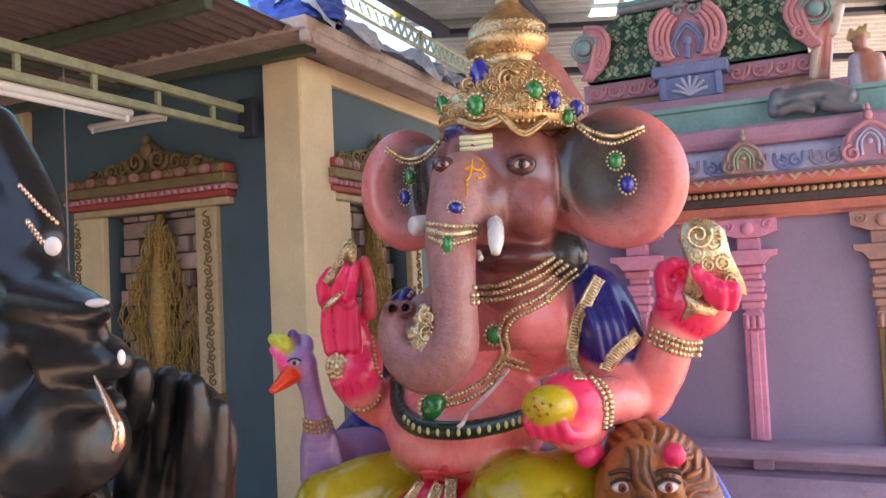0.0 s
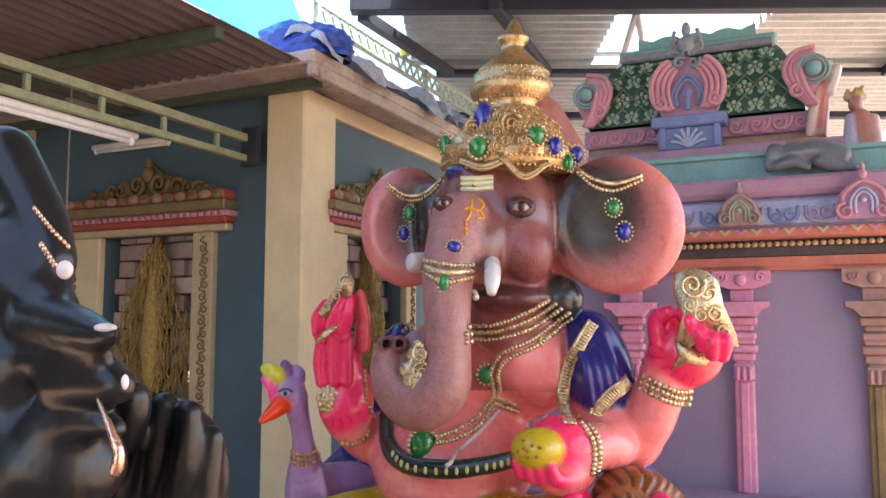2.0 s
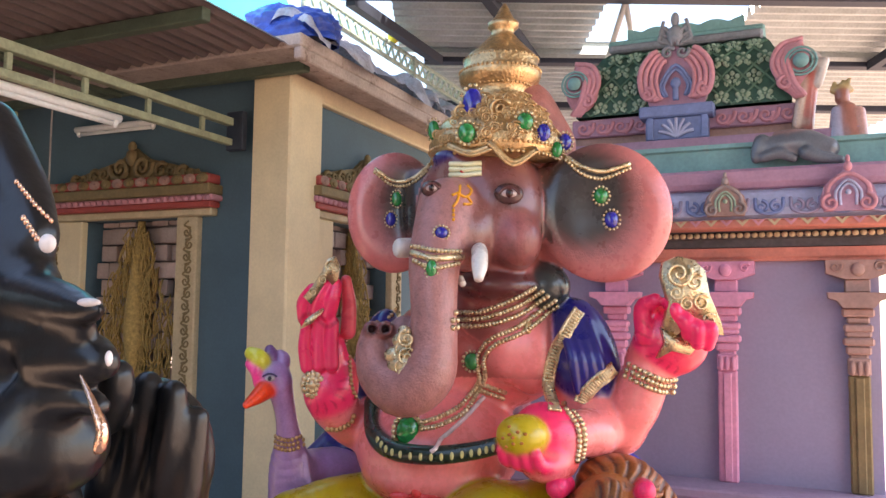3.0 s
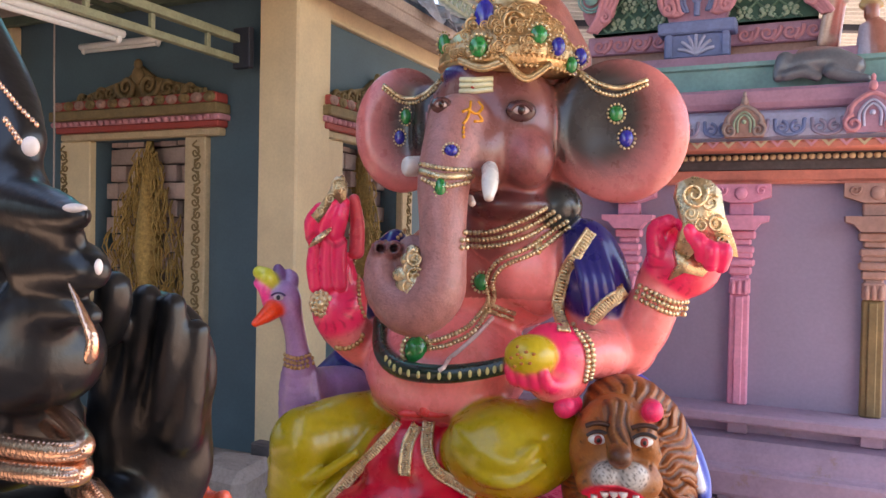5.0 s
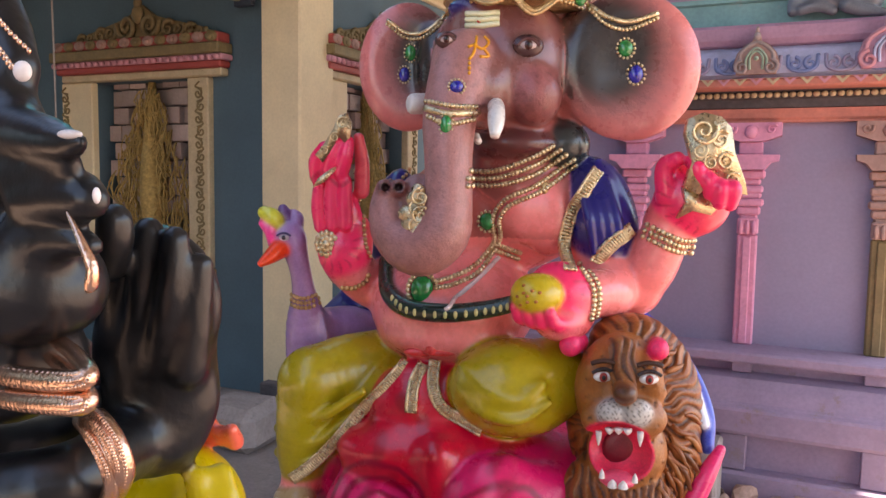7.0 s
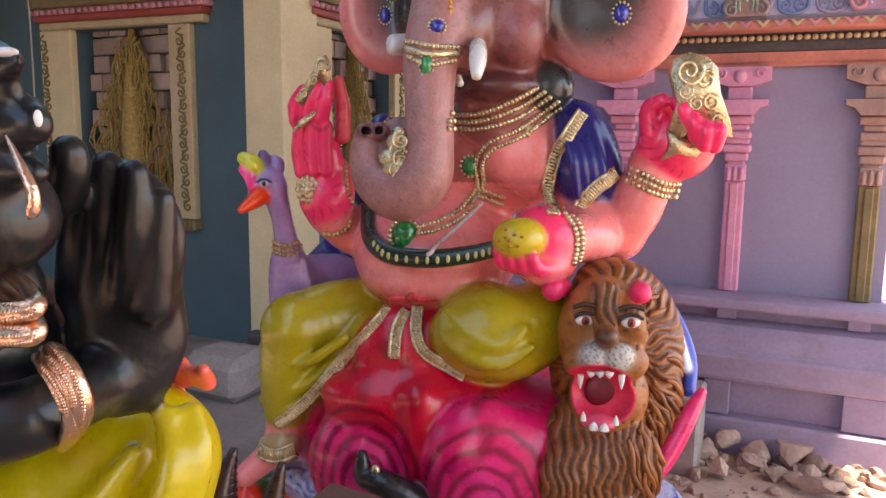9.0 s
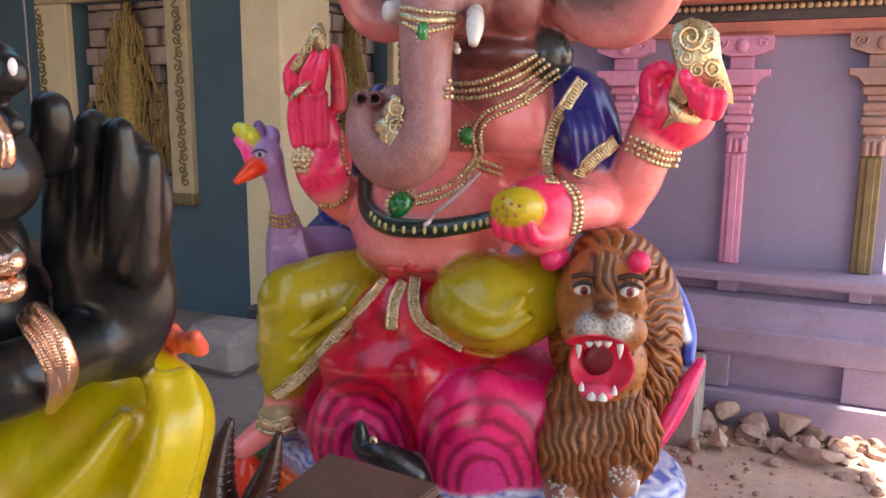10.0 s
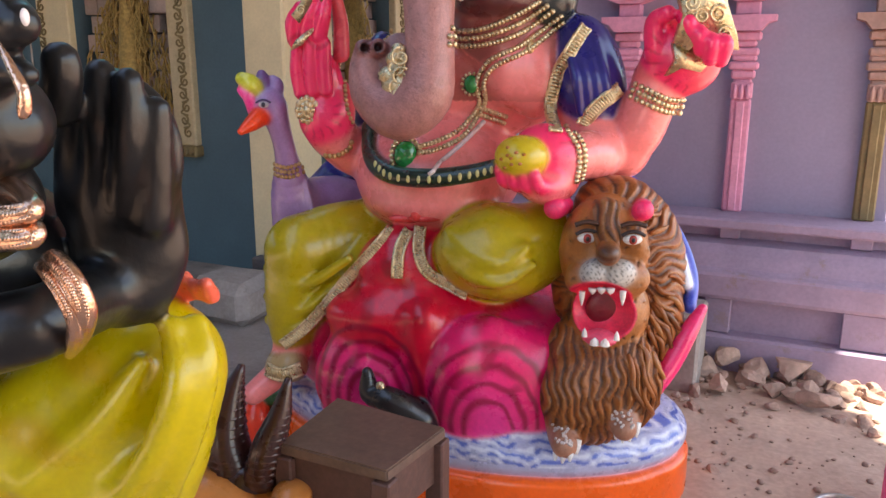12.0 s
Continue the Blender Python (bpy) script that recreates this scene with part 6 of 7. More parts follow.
gem((-1.049, 2.200, 1.060), 0.038, 0.046, 2, k=22)
gem((-0.727, 2.400, 1.380), 0.013, 0.022, 1)
# white thread across the belly
paint_tube([tuple(s.onto(p) + fw * 0.0005) + (0.007,) for p in spline([(-0.827, 2.300, 1.153), (-0.873, 2.200, 1.087), (-0.968, 2.200, 1.020)], 6)], (0.75, 0.62, 0.60))
# trim of the shawl: broad ribbed braid
def braid(points, w, mat=4, n=26):
    pts = [s.onto(p) for p in spline(points, 10)]
    for _ in range(10):
        pts = [pts[0]] + [(a + 2 * b + c) / 4 for a, b, c in zip(pts, pts[1:], pts[2:])] + [pts[-1]]
    # keep the trim on top of the skin where smoothing sank it
    pts = [p + fw * (max(0.0, (s.onto(p) - p).dot(fw)) + 0.004) for p in pts]
    for _ in range(3):
        pts = [pts[0]] + [(a + 2 * b + c) / 4 for a, b, c in zip(pts, pts[1:], pts[2:])] + [pts[-1]]
    Ls = [0.0]
    for a, b in zip(pts, pts[1:]):
        Ls.append(Ls[-1] + (b - a).length)
    for k in range(n):
        u = Ls[-1] * (k + 0.5) / n
        i = max(j for j in range(len(Ls)) if Ls[j] <= u)
        i = min(i, len(pts) - 2)
        t = (u - Ls[i]) / max(1e-6, Ls[i + 1] - Ls[i])
        p = pts[i].lerp(pts[i + 1], t)
        d = (pts[i + 1] - pts[i]).normalized()
        sd = d.cross(fw).normalized()
        tube(o, [tuple(p - sd * w + fw * 0.002), tuple(p + fw * 0.006), tuple(p + sd * w + fw * 0.002)], Ls[-1] / n * 0.5, 6, mat=mat, steps=2)
    for q in (-1, 1):
        tube(o, [tuple(p + (pts[min(i + 1, len(pts) - 1)] - pts[max(i - 1, 0)]).normalized().cross(fw).normalized() * w * q + fw * 0.003) for i, p in enumerate(pts)], 0.006, 6, mat=mat, steps=0)


braid([(-0.574, 2.450, 1.441), (-0.624, 2.420, 1.355), (-0.648, 2.400, 1.266), (-0.663, 2.400, 1.150)], 0.015, n=44)
braid([(-0.472, 2.480, 1.262), (-0.518, 2.440, 1.223), (-0.550, 2.420, 1.177), (-0.563, 2.420, 1.153)], 0.017, n=20)
bead_chain([(-1.203, 2.400, 1.435), (-1.240, 2.400, 1.399), (-1.265, 2.400, 1.379)], 0.008, 0.013)
bead_chain([(-1.359, 2.400, 1.277), (-1.349, 2.400, 1.198), (-1.331, 2.400, 1.140)], 0.008, 0.013)
# bangles
for y0 in (0, 11, 22):
    bead_chain([(-0.439, 2.500, 1.276), (-0.397, 2.500, 1.256), (-0.337, 2.500, 1.234), (-0.274, 2.500, 1.230)] if y0 == 0 else ([(-0.444, 2.500, 1.258), (-0.397, 2.500, 1.237), (-0.337, 2.500, 1.215), (-0.278, 2.500, 1.211)] if y0 == 11 else [(-0.450, 2.500, 1.240), (-0.401, 2.500, 1.217), (-0.341, 2.500, 1.197), (-0.283, 2.500, 1.192)]), 0.0095, 0.014, mat=4)
for d in (0, 1):
    bead_chain([(-0.600, 2.350, 1.148), (-0.558, 2.320, 1.107), (-0.551, 2.320, 1.057), (-0.573, 2.350, 1.003)] if d == 0 else [(-0.578, 2.350, 1.146), (-0.537, 2.320, 1.109), (-0.532, 2.320, 1.059), (-0.552, 2.350, 1.008)], 0.010, 0.015, mat=4)
bead_chain([(-1.389, 2.300, 1.041), (-1.349, 2.300, 1.041), (-1.305, 2.300, 1.063), (-1.294, 2.300, 1.088)], 0.010, 0.015)
# palm boss and hand ornaments
c = s.onto((-1.372, 2.150, 1.190))
for ring, n, size in ((0.030, 12, 0.012), (0.017, 8, 0.011)):
    for k in range(n):
        a = k * math.tau / n
        blob(o, tuple(c + Vector((ring * math.cos(a) * 0.91, ring * math.cos(a) * 0.41, ring * 1.15 * math.sin(a))) + fw * (0.034 - ring) * 0.5), (size, size * 0.7, size * 1.1), 8, 5, mat=4)
blob(o, tuple(c + fw * 0.012), (0.014, 0.012, 0.016), 8, 6, mat=4)


def plate(points, y_thick, mat, m_at, k=0.0):
    """A cut plate standing in the hand, facing the onlooker."""
    c = Vector(m_at)
    prism(o, [(x, z) for x, z in points], -y_thick, y_thick, mat=mat, m=Matrix.Translation(c) @ yaw_m)


q = 0.0019
plate([(x * q, z * q) for x, z in ((-32, -50), (-22, -10), (-34, 30), (-30, 52), (-8, 62), (18, 56), (34, 40), (40, 5), (58, -40), (62, -60), (40, -55), (20, -35), (5, -45), (-10, -60))], 0.016, 4, (-0.248, 2.400, 1.486))
for dx, dz, r in ((-8, 35, 22), (18, 22, 15), (28, -10, 14), (40, -38, 12), (-12, 5, 12), (5, -12, 12)):
    cc = Vector((-0.248, 2.400, 1.486)) + Vector((dx * q * 0.91, dx * q * 0.41, dz * q)) + fw * 0.017
    scroll(o, (0, 0, 0), r * q, 1.7, r * q * 0.16, 1 if dx > 0 else -1, 0.7, m=Matrix.Translation(cc) @ yaw_m, mat=4)
cc = s.onto((-0.290, 2.450, 1.358))
plate([(x * q, z * q) for x, z in ((-28, -30), (-6, -18), (22, -24), (36, -8), (20, 0), (8, 26), (-2, 8), (-22, 18), (-16, -6))], 0.014, 4, tuple(cc + fw * 0.004))
q = 0.0017
plate([(x * q, z * q) for x, z in ((-40, -36), (-26, -20), (-6, 12), (4, 36), (18, 40), (26, 24), (24, -4), (14, -14), (4, -2), (-12, -30), (-26, -50))], 0.014, 4, (-1.323, 2.140, 1.535))
for dx, dz, r in ((10, 22, 12), (-4, -4, 10), (-22, -28, 9)):
    cc = Vector((-1.323, 2.140, 1.535)) + Vector((dx * q * 0.91, dx * q * 0.41, dz * q)) + fw * 0.015
    scroll(o, (0, 0, 0), r * q, 1.6, r * q * 0.18, 1, 0.7, m=Matrix.Translation(cc) @ yaw_m, mat=4)
plate([(x * q, z * q) for x, z in ((-24, -14), (-4, -4), (20, 20), (24, 28), (10, 22), (-14, 4))], 0.012, 4, tuple(s.onto((-1.373, 2.160, 1.394)) + fw * 0.006))
# made-up beads behind the raised hand, standing in for sky-lit gaps in the lattice
for k in range(22):
    p = Vector((-1.311, 2.250, 1.536)).lerp(Vector((-1.318, 2.250, 1.309)), k / 21)
    blob(o, tuple(p + Vector((0.012 * math.sin(k * 0.14 * 3.1), 0, 0))), 0.006, 6, 4, mat=4)
# serpent's belly spots
for k in range(15):
    p = Vector(spline([(-1.176, 2.220, 1.044), (-1.080, 2.160, 1.006), (-0.941, 2.140, 1.005), (-0.822, 2.160, 1.023), (-0.740, 2.180, 1.046)], 8)[min(32, 2 + 2 * k)])
    paint_blob(tuple(s.onto(p) + fw * 0.001), (0.006, 0.003, 0.012), (0.55, 0.5, 0.2), seg=8, rings=5)
for k in range(9):
    a = k * 2.4
    p = Vector((-0.672, 2.100, 1.082)) + Vector((0.013 * math.sqrt(k) * math.cos(a) * 0.91, 0.013 * math.sqrt(k) * math.cos(a) * 0.41, 0.012 * math.sqrt(k) * math.sin(a)))
    paint_blob(tuple(s.onto(p) + fw * 0.001), (0.006, 0.003, 0.005), (0.4, 0.12, 0.01), seg=8, rings=5)
# trims of the lower cloth
braid([(-1.101, 2.200, 0.825), (-1.168, 2.150, 0.732), (-1.278, 2.150, 0.614), (-1.364, 2.120, 0.503), (-1.469, 2.100, 0.413)], 0.015, mat=4, n=70)
braid([(-1.001, 2.200, 0.839), (-0.984, 2.150, 0.762), (-0.931, 2.130, 0.692), (-0.806, 2.120, 0.652)], 0.014, mat=4, n=44)
braid([(-1.041, 2.200, 0.826), (-1.050, 2.150, 0.773), (-1.048, 2.130, 0.687)], 0.014, mat=4, n=30)
braid([(-1.533, 2.100, 0.329), (-1.476, 2.100, 0.318), (-1.407, 2.120, 0.339)], 0.02, mat=4, n=18)
blob(o, tuple(s.onto((-1.040, 2.000, 0.376))), (0.016, 0.012, 0.018), 8, 6, mat=4)
# knot of the red sash under the belly
for c, r in (((-1.045, 2.200, 0.862), (0.060, 0.014, 0.014)), ((-0.985, 2.200, 0.866), (0.055, 0.014, 0.013)), ((-1.015, 2.200, 0.878), (0.018, 0.014, 0.022))):
    paint_blob(tuple(s.onto(c) - fw * 0.006), r, (0.72, 0.05, 0.05))

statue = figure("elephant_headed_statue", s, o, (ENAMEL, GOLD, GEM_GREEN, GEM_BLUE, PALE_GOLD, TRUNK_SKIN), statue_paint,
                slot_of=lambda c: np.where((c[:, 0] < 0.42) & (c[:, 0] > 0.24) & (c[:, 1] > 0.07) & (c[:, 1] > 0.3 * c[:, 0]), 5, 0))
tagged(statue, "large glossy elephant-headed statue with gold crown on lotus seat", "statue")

# ---- lion figure beside the seat ----
FUR, FUR_DARK, FACE = (0.28, 0.078, 0.014), (0.045, 0.013, 0.006), (0.34, 0.115, 0.026)
li = Sculpt((-0.80, 1.95, 0.05), (-0.06, 2.62, 1.12), 0.0062)
li.ell((-0.428, 2.420, 0.698), (0.2065, 0.13, 0.2950), FUR, 0.02)
li.ell((-0.316, 2.400, 0.571), (0.0959, 0.10, 0.1752), FUR, 0.03)
li.ell((-0.445, 2.380, 0.935), (0.1143, 0.10, 0.0774), FUR, 0.03)
li.ell((-0.449, 2.280, 0.427), (0.1742, 0.12, 0.2097), FUR, 0.03)
li.ell((-0.443, 2.270, 0.808), (0.1280, 0.11, 0.1635), FACE, 0.02)
li.ell((-0.408, 2.240, 0.640), (0.1120, 0.10, 0.1180), FACE, 0.02)
li.rod([(-0.432, 2.220, 0.934, 0.0382), (-0.409, 2.160, 0.871, 0.0312), (-0.395, 2.120, 0.838, 0.0338)], (0.24, 0.08, 0.02), 0.02)
li.ell((-0.455, 2.180, 0.746), (0.0738, 0.05, 0.0570), FACE, 0.012)
li.ell((-0.365, 2.190, 0.754), (0.0738, 0.05, 0.0570), FACE, 0.012)
li.ell((-0.435, 2.145, 0.771), (0.0419, 0.035, 0.0402), (0.50, 0.46, 0.42), 0.006)
li.ell((-0.368, 2.155, 0.777), (0.0419, 0.035, 0.0402), (0.50, 0.46, 0.42), 0.006)
li.ell((-0.391, 2.100, 0.843), (0.0296, 0.028, 0.0230), (0.10, 0.035, 0.015), 0.008)
li.ell((-0.403, 2.075, 0.658), (0.1280, 0.150, 0.0985), (0.85, 0.02, 0.09), 0.0, cut=True)
li.ell((-0.440, 2.190, 0.385), (0.150, 0.085, 0.150), FUR, 0.03)
li.ell((-0.350, 2.220, 0.430), (0.110, 0.075, 0.150), FUR, 0.03)
li.rod([(-0.489, 2.190, 0.873, 0.0417), (-0.523, 2.200, 0.817, 0.0293)], FACE, 0.02)
li.rod([(-0.354, 2.210, 0.873, 0.0378), (-0.332, 2.230, 0.821, 0.0287)], FACE, 0.02)
li.rod([(-0.576, 2.215, 0.932, 0.0330), (-0.571, 2.28, 0.930, 0.0304)], (0.92, 0.03, 0.14), 0.006)
li.rod([(-0.335, 2.255, 0.938, 0.0300), (-0.345, 2.320, 0.934, 0.0263)], (0.92, 0.03, 0.14), 0.006)
li.rod([(-0.527, 2.220, 0.343, 0.0694), (-0.505, 2.150, 0.277, 0.0509), (-0.485, 2.090, 0.269, 0.0397)], (0.36, 0.16, 0.10), 0.02)
li.rod([(-0.364, 2.260, 0.376, 0.0581), (-0.339, 2.180, 0.344, 0.0430), (-0.326, 2.130, 0.335, 0.0357)], (0.36, 0.16, 0.10), 0.02)


def lion_paint(V, C):
    C = C.copy()
    u, w = across(V, (-0.428, 2.200, 0.827))
    face = (np.abs(u) < 0.15) & (C[:, 0] > 0.25) & (C[:, 2] < 0.05)
    line = np.sin(w * 120 + 3 * np.sin(u * 40)) * np.sin(u * 90)
    k = smooth_step(line, 0.6, 1.0) * face * 0.3
    C = C * (1 - k[:, None]) + np.array(FUR_DARK) * k[:, None]
    # combed mane: grooves along the hair
    u, w = across(V, (-0.447, 2.300, 0.747))
    mane = (np.abs(C - np.array(FUR)).sum(1) < 0.05)
    ang, rad = np.arctan2(w, u), np.hypot(u, w)
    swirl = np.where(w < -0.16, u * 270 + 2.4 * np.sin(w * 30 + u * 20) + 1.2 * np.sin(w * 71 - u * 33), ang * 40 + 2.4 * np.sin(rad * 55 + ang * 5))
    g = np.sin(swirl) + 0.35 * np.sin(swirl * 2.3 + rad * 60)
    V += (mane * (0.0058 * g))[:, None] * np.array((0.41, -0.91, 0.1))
    # groove shade and ridge highlights go into the colour by the same wave
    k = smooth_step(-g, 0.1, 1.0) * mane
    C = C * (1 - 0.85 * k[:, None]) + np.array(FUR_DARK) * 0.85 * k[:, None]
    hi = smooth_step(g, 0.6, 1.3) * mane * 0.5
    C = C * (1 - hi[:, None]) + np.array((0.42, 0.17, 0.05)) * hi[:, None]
    dots = (C[:, 2] > 0.2) & (C[:, 0] < 0.6) & (V[:, 2] > 0.4)
    d = np.sin(V[:, 0] * 700) * np.sin(V[:, 2] * 700)
    k = smooth_step(d, 0.35, 0.7) * dots * 0.8
    return C * (1 - k[:, None]) + np.array((0.03, 0.02, 0.02)) * k[:, None]


o = ornaments()
rnd = random.Random(11)


def lock(p0, p1, r, rgb, bend):
    a, b = Vector(p0), Vector(p1)
    side = (b - a).cross(fw).normalized()
    pts, missed = [], 0
    for k, t in enumerate((0, 0.25, 0.5, 0.75, 1)):
        p = a.lerp(b, t) + side * bend * math.sin(t * math.tau * 0.9) + Vector((0, 0, 0))
        q = li.onto(p, back=0.25)
        missed += (q - p).length < 1e-6
        pts.append((*(q + fw * r * 0.35), r * (0.55, 1, 1, 0.8, 0.15)[k]))
    if missed:
        return
    n = len(o.verts)
    tube(o, pts, r, 6, steps=3)
    tint(o, n, rgb)


m0 = Vector((-0.447, 2.300, 0.747))
unit = 0.0018
for ring, (ra, rb) in enumerate(((1.0, 1.45), (1.25, 1.75), (1.5, 2.0))):
    for k in range(44):
        a = math.radians(-75 + 330 * (k + 0.5 * (ring % 2)) / 44 + rnd.uniform(-4, 4)) + math.pi
        ca, sa = math.cos(a - math.pi / 2 + math.radians(15)), math.sin(a - math.pi / 2 + math.radians(15))
        f0 = Vector((ca * 84 * unit * ra * 0.91, ca * 84 * unit * ra * 0.41, sa * 120 * unit * ra))
        f1 = Vector((ca * 84 * unit * rb * 0.91, ca * 84 * unit * rb * 0.41, sa * 120 * unit * rb - 0.03))
        if (m0 + f1).z < 0.62 and ca < 0:
            continue
        if ca < 0.25 or sa > 0.75:
            continue
        shade = rnd.choice((FUR, FUR, (0.16, 0.045, 0.010), (0.36, 0.13, 0.035)))
        lock(m0 + f0, m0 + f1, 0.0085, shade, rnd.uniform(-0.014, 0.014))
for k in range(9):
    x = 1040 + 9 * k - 1068
    a = m0 + Vector((x * unit * 0.6, x * unit * 0.27, 95 * unit))
    b = m0 + Vector((x * unit * 1.1, x * unit * 0.5, 165 * unit))
    lock(b, a, 0.010, rnd.choice((FUR, (0.18, 0.055, 0.012), (0.40, 0.16, 0.05))), 0.006)
for p in ((-0.485, 2.200, 0.867), (-0.355, 2.200, 0.871)):
    c = li.onto(p)
    paint_blob(tuple(c), (0.027, 0.010, 0.015), (0.70, 0.68, 0.66))
    paint_blob(tuple(c + fw * 0.007), (0.012, 0.007, 0.013), (0.35, 0.03, 0.02))
    paint_blob(tuple(c + fw * 0.012), (0.006, 0.004, 0.007), (0.01, 0.01, 0.01))
    paint_tube([(*(c + Vector((0.91 * t, 0.41 * t, 0.024 - 12 * t * t)) + fw * 0.008), 0.005) for t in (-0.032, -0.016, 0, 0.016, 0.032)], (0.02, 0.01, 0.01))
    paint_tube([(*(c + Vector((0.91 * t, 0.41 * t, 0.046 - 7 * t * t)) + fw * 0.004), 0.007) for t in (-0.035, -0.016, 0, 0.016, 0.035)], FUR_DARK)
# teeth, tongue, lips
paint_blob((-0.412, 2.222, 0.655), (0.0640, 0.016, 0.0580), (0.16, 0.0, 0.01))
paint_blob((-0.417, 2.180, 0.576), (0.0547, 0.05, 0.0239), (0.85, 0.10, 0.18))
for c, h, r in (((-0.466, 2.135, 0.719), -32, 6.5), ((-0.353, 2.135, 0.734), -32, 6.5), ((-0.436, 2.130, 0.733), -14, 9), ((-0.411, 2.130, 0.737), -14, 9), ((-0.386, 2.130, 0.739), -14, 9), ((-0.450, 2.120, 0.593), 20, 6), ((-0.419, 2.115, 0.575), 16, 10), ((-0.390, 2.115, 0.577), 16, 10), ((-0.360, 2.120, 0.596), 20, 6)):
    c = Vector(c)
    h, r = h * 0.72, r * 0.8
    paint_tube([(*c, r * unit), (*(c + Vector((0, 0, h * 0.5 * unit))), r * unit * 0.8), (*(c + Vector((0, 0, h * unit))), r * unit * 0.15)], (0.75, 0.70, 0.66))
# claws
for c in ((-0.508, 2.080, 0.237), (-0.483, 2.070, 0.239), (-0.462, 2.070, 0.250), (-0.448, 2.090, 0.266), (-0.347, 2.130, 0.315), (-0.326, 2.120, 0.314), (-0.307, 2.120, 0.322), (-0.293, 2.140, 0.329)):
    c = Vector(c)
    paint_tube([(*(c + Vector((0, 0.012, 0.02))), 0.010), (*c, 0.009), (*(c + Vector((0, -0.006, -0.018))), 0.003)], (0.75, 0.72, 0.70))
for c in (((-0.481, 2.060, 0.296)), ((-0.321, 2.100, 0.364))):
    for k in range(26):
        p = Vector(c) + Vector((rnd.uniform(-0.03, 0.03), 0, rnd.uniform(-0.014, 0.02)))
        paint_blob(tuple(li.onto(p)), (0.005, 0.004, 0.005), (0.55, 0.45, 0.42), seg=6, rings=4)
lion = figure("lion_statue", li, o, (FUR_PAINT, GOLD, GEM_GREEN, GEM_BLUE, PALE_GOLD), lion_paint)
tagged(lion, "roaring brown lion figure with red open mouth beside the seat", "lion statue")

# ---- bird figure ----
LILAC = (0.36, 0.21, 0.44)
bi = Sculpt((-1.80, 1.98, 0.55), (-1.10, 2.75, 1.36), 0.0052)
bi.ell((-1.557, 2.200, 1.202), (0.0582, 0.05, 0.0547), LILAC, 0.01)
bi.rod([(-1.540, 2.210, 1.176, 0.0446), (-1.536, 2.240, 1.091, 0.0360), (-1.540, 2.270, 1.001, 0.0425), (-1.560, 2.320, 0.882, 0.0758), (-1.556, 2.380, 0.746, 0.1153)], LILAC, 0.02)
bi.rod([(-1.574, 2.380, 0.860, 0.0694), (-1.507, 2.500, 0.832, 0.0968), (-1.455, 2.620, 0.825, 0.0867)], LILAC, 0.03)
bi.rod([(-1.560, 2.170, 1.168, 0.0350), (-1.562, 2.120, 1.145, 0.0254), (-1.567, 2.070, 1.123, 0.0125)], (0.85, 0.06, 0.01), 0.006)
bi.rod([(-1.591, 2.170, 1.177, 0.0203), (-1.590, 2.150, 1.222, 0.0219), (-1.611, 2.140, 1.248, 0.0164)], (0.90, 0.05, 0.30), 0.006)
bi.rod([(-1.576, 2.180, 1.228, 0.0239), (-1.589, 2.160, 1.265, 0.0310), (-1.616, 2.150, 1.283, 0.0219)], (0.62, 0.62, 0.05), 0.006)
bi.rod([(-1.566, 2.210, 1.241, 0.0186), (-1.577, 2.210, 1.273, 0.0241), (-1.584, 2.210, 1.295, 0.0166)], (0.16, 0.07, 0.22), 0.006)
bi.rod([(-1.538, 2.220, 1.226, 0.0223), (-1.539, 2.230, 1.262, 0.0223), (-1.555, 2.230, 1.280, 0.0149)], LILAC, 0.008)
bi.rod([(-1.539, 2.600, 0.921, 0.0735), (-1.658, 2.620, 0.854, 0.0489)], (0.03, 0.03, 0.25), 0.01)
for k in range(5):
    a = Vector((-1.561, 2.260, 0.932)) + Vector((0.018 * k, 0.01 * k, 0))
    bi.rod([(*a, 0.007), (*(a + Vector((-0.01 + 0.006 * k, 0.0, -0.07))), 0.011), (*(a + Vector((-0.02 + 0.012 * k, 0.02, -0.15))), 0.012)], (0.42, 0.28, 0.50), 0.012)
o = ornaments()
for d in (0, 1, 2):
    bead_chain([(-1.575, 2.250, 1.000), (-1.522, 2.250, 0.991), (-1.476, 2.270, 1.006)] if d == 0 else ([(-1.576, 2.250, 0.982), (-1.519, 2.250, 0.974), (-1.472, 2.270, 0.989)] if d == 1 else [(-1.575, 2.250, 0.964), (-1.518, 2.250, 0.957), (-1.469, 2.270, 0.972)]), 0.008, 0.012, sculpt=bi)
c = bi.onto((-1.559, 2.200, 1.203))
paint_blob(tuple(c), (0.017, 0.008, 0.011), (0.55, 0.50, 0.55))
paint_blob(tuple(c + fw * 0.006), (0.007, 0.006, 0.008), (0.02, 0.02, 0.04))
paint_tube([(*(c + Vector((0.91 * t, 0.41 * t, 0.016 - 18 * t * t)) + fw * 0.004), 0.003) for t in (-0.024, -0.012, 0, 0.012, 0.024)], (0.04, 0.02, 0.10))
bird = figure("bird_statue", bi, o, (SATIN, GOLD, GEM_GREEN, GEM_BLUE, PALE_GOLD))
tagged(bird, "lilac crested bird figure with orange beak and gold collar", "bird statue")

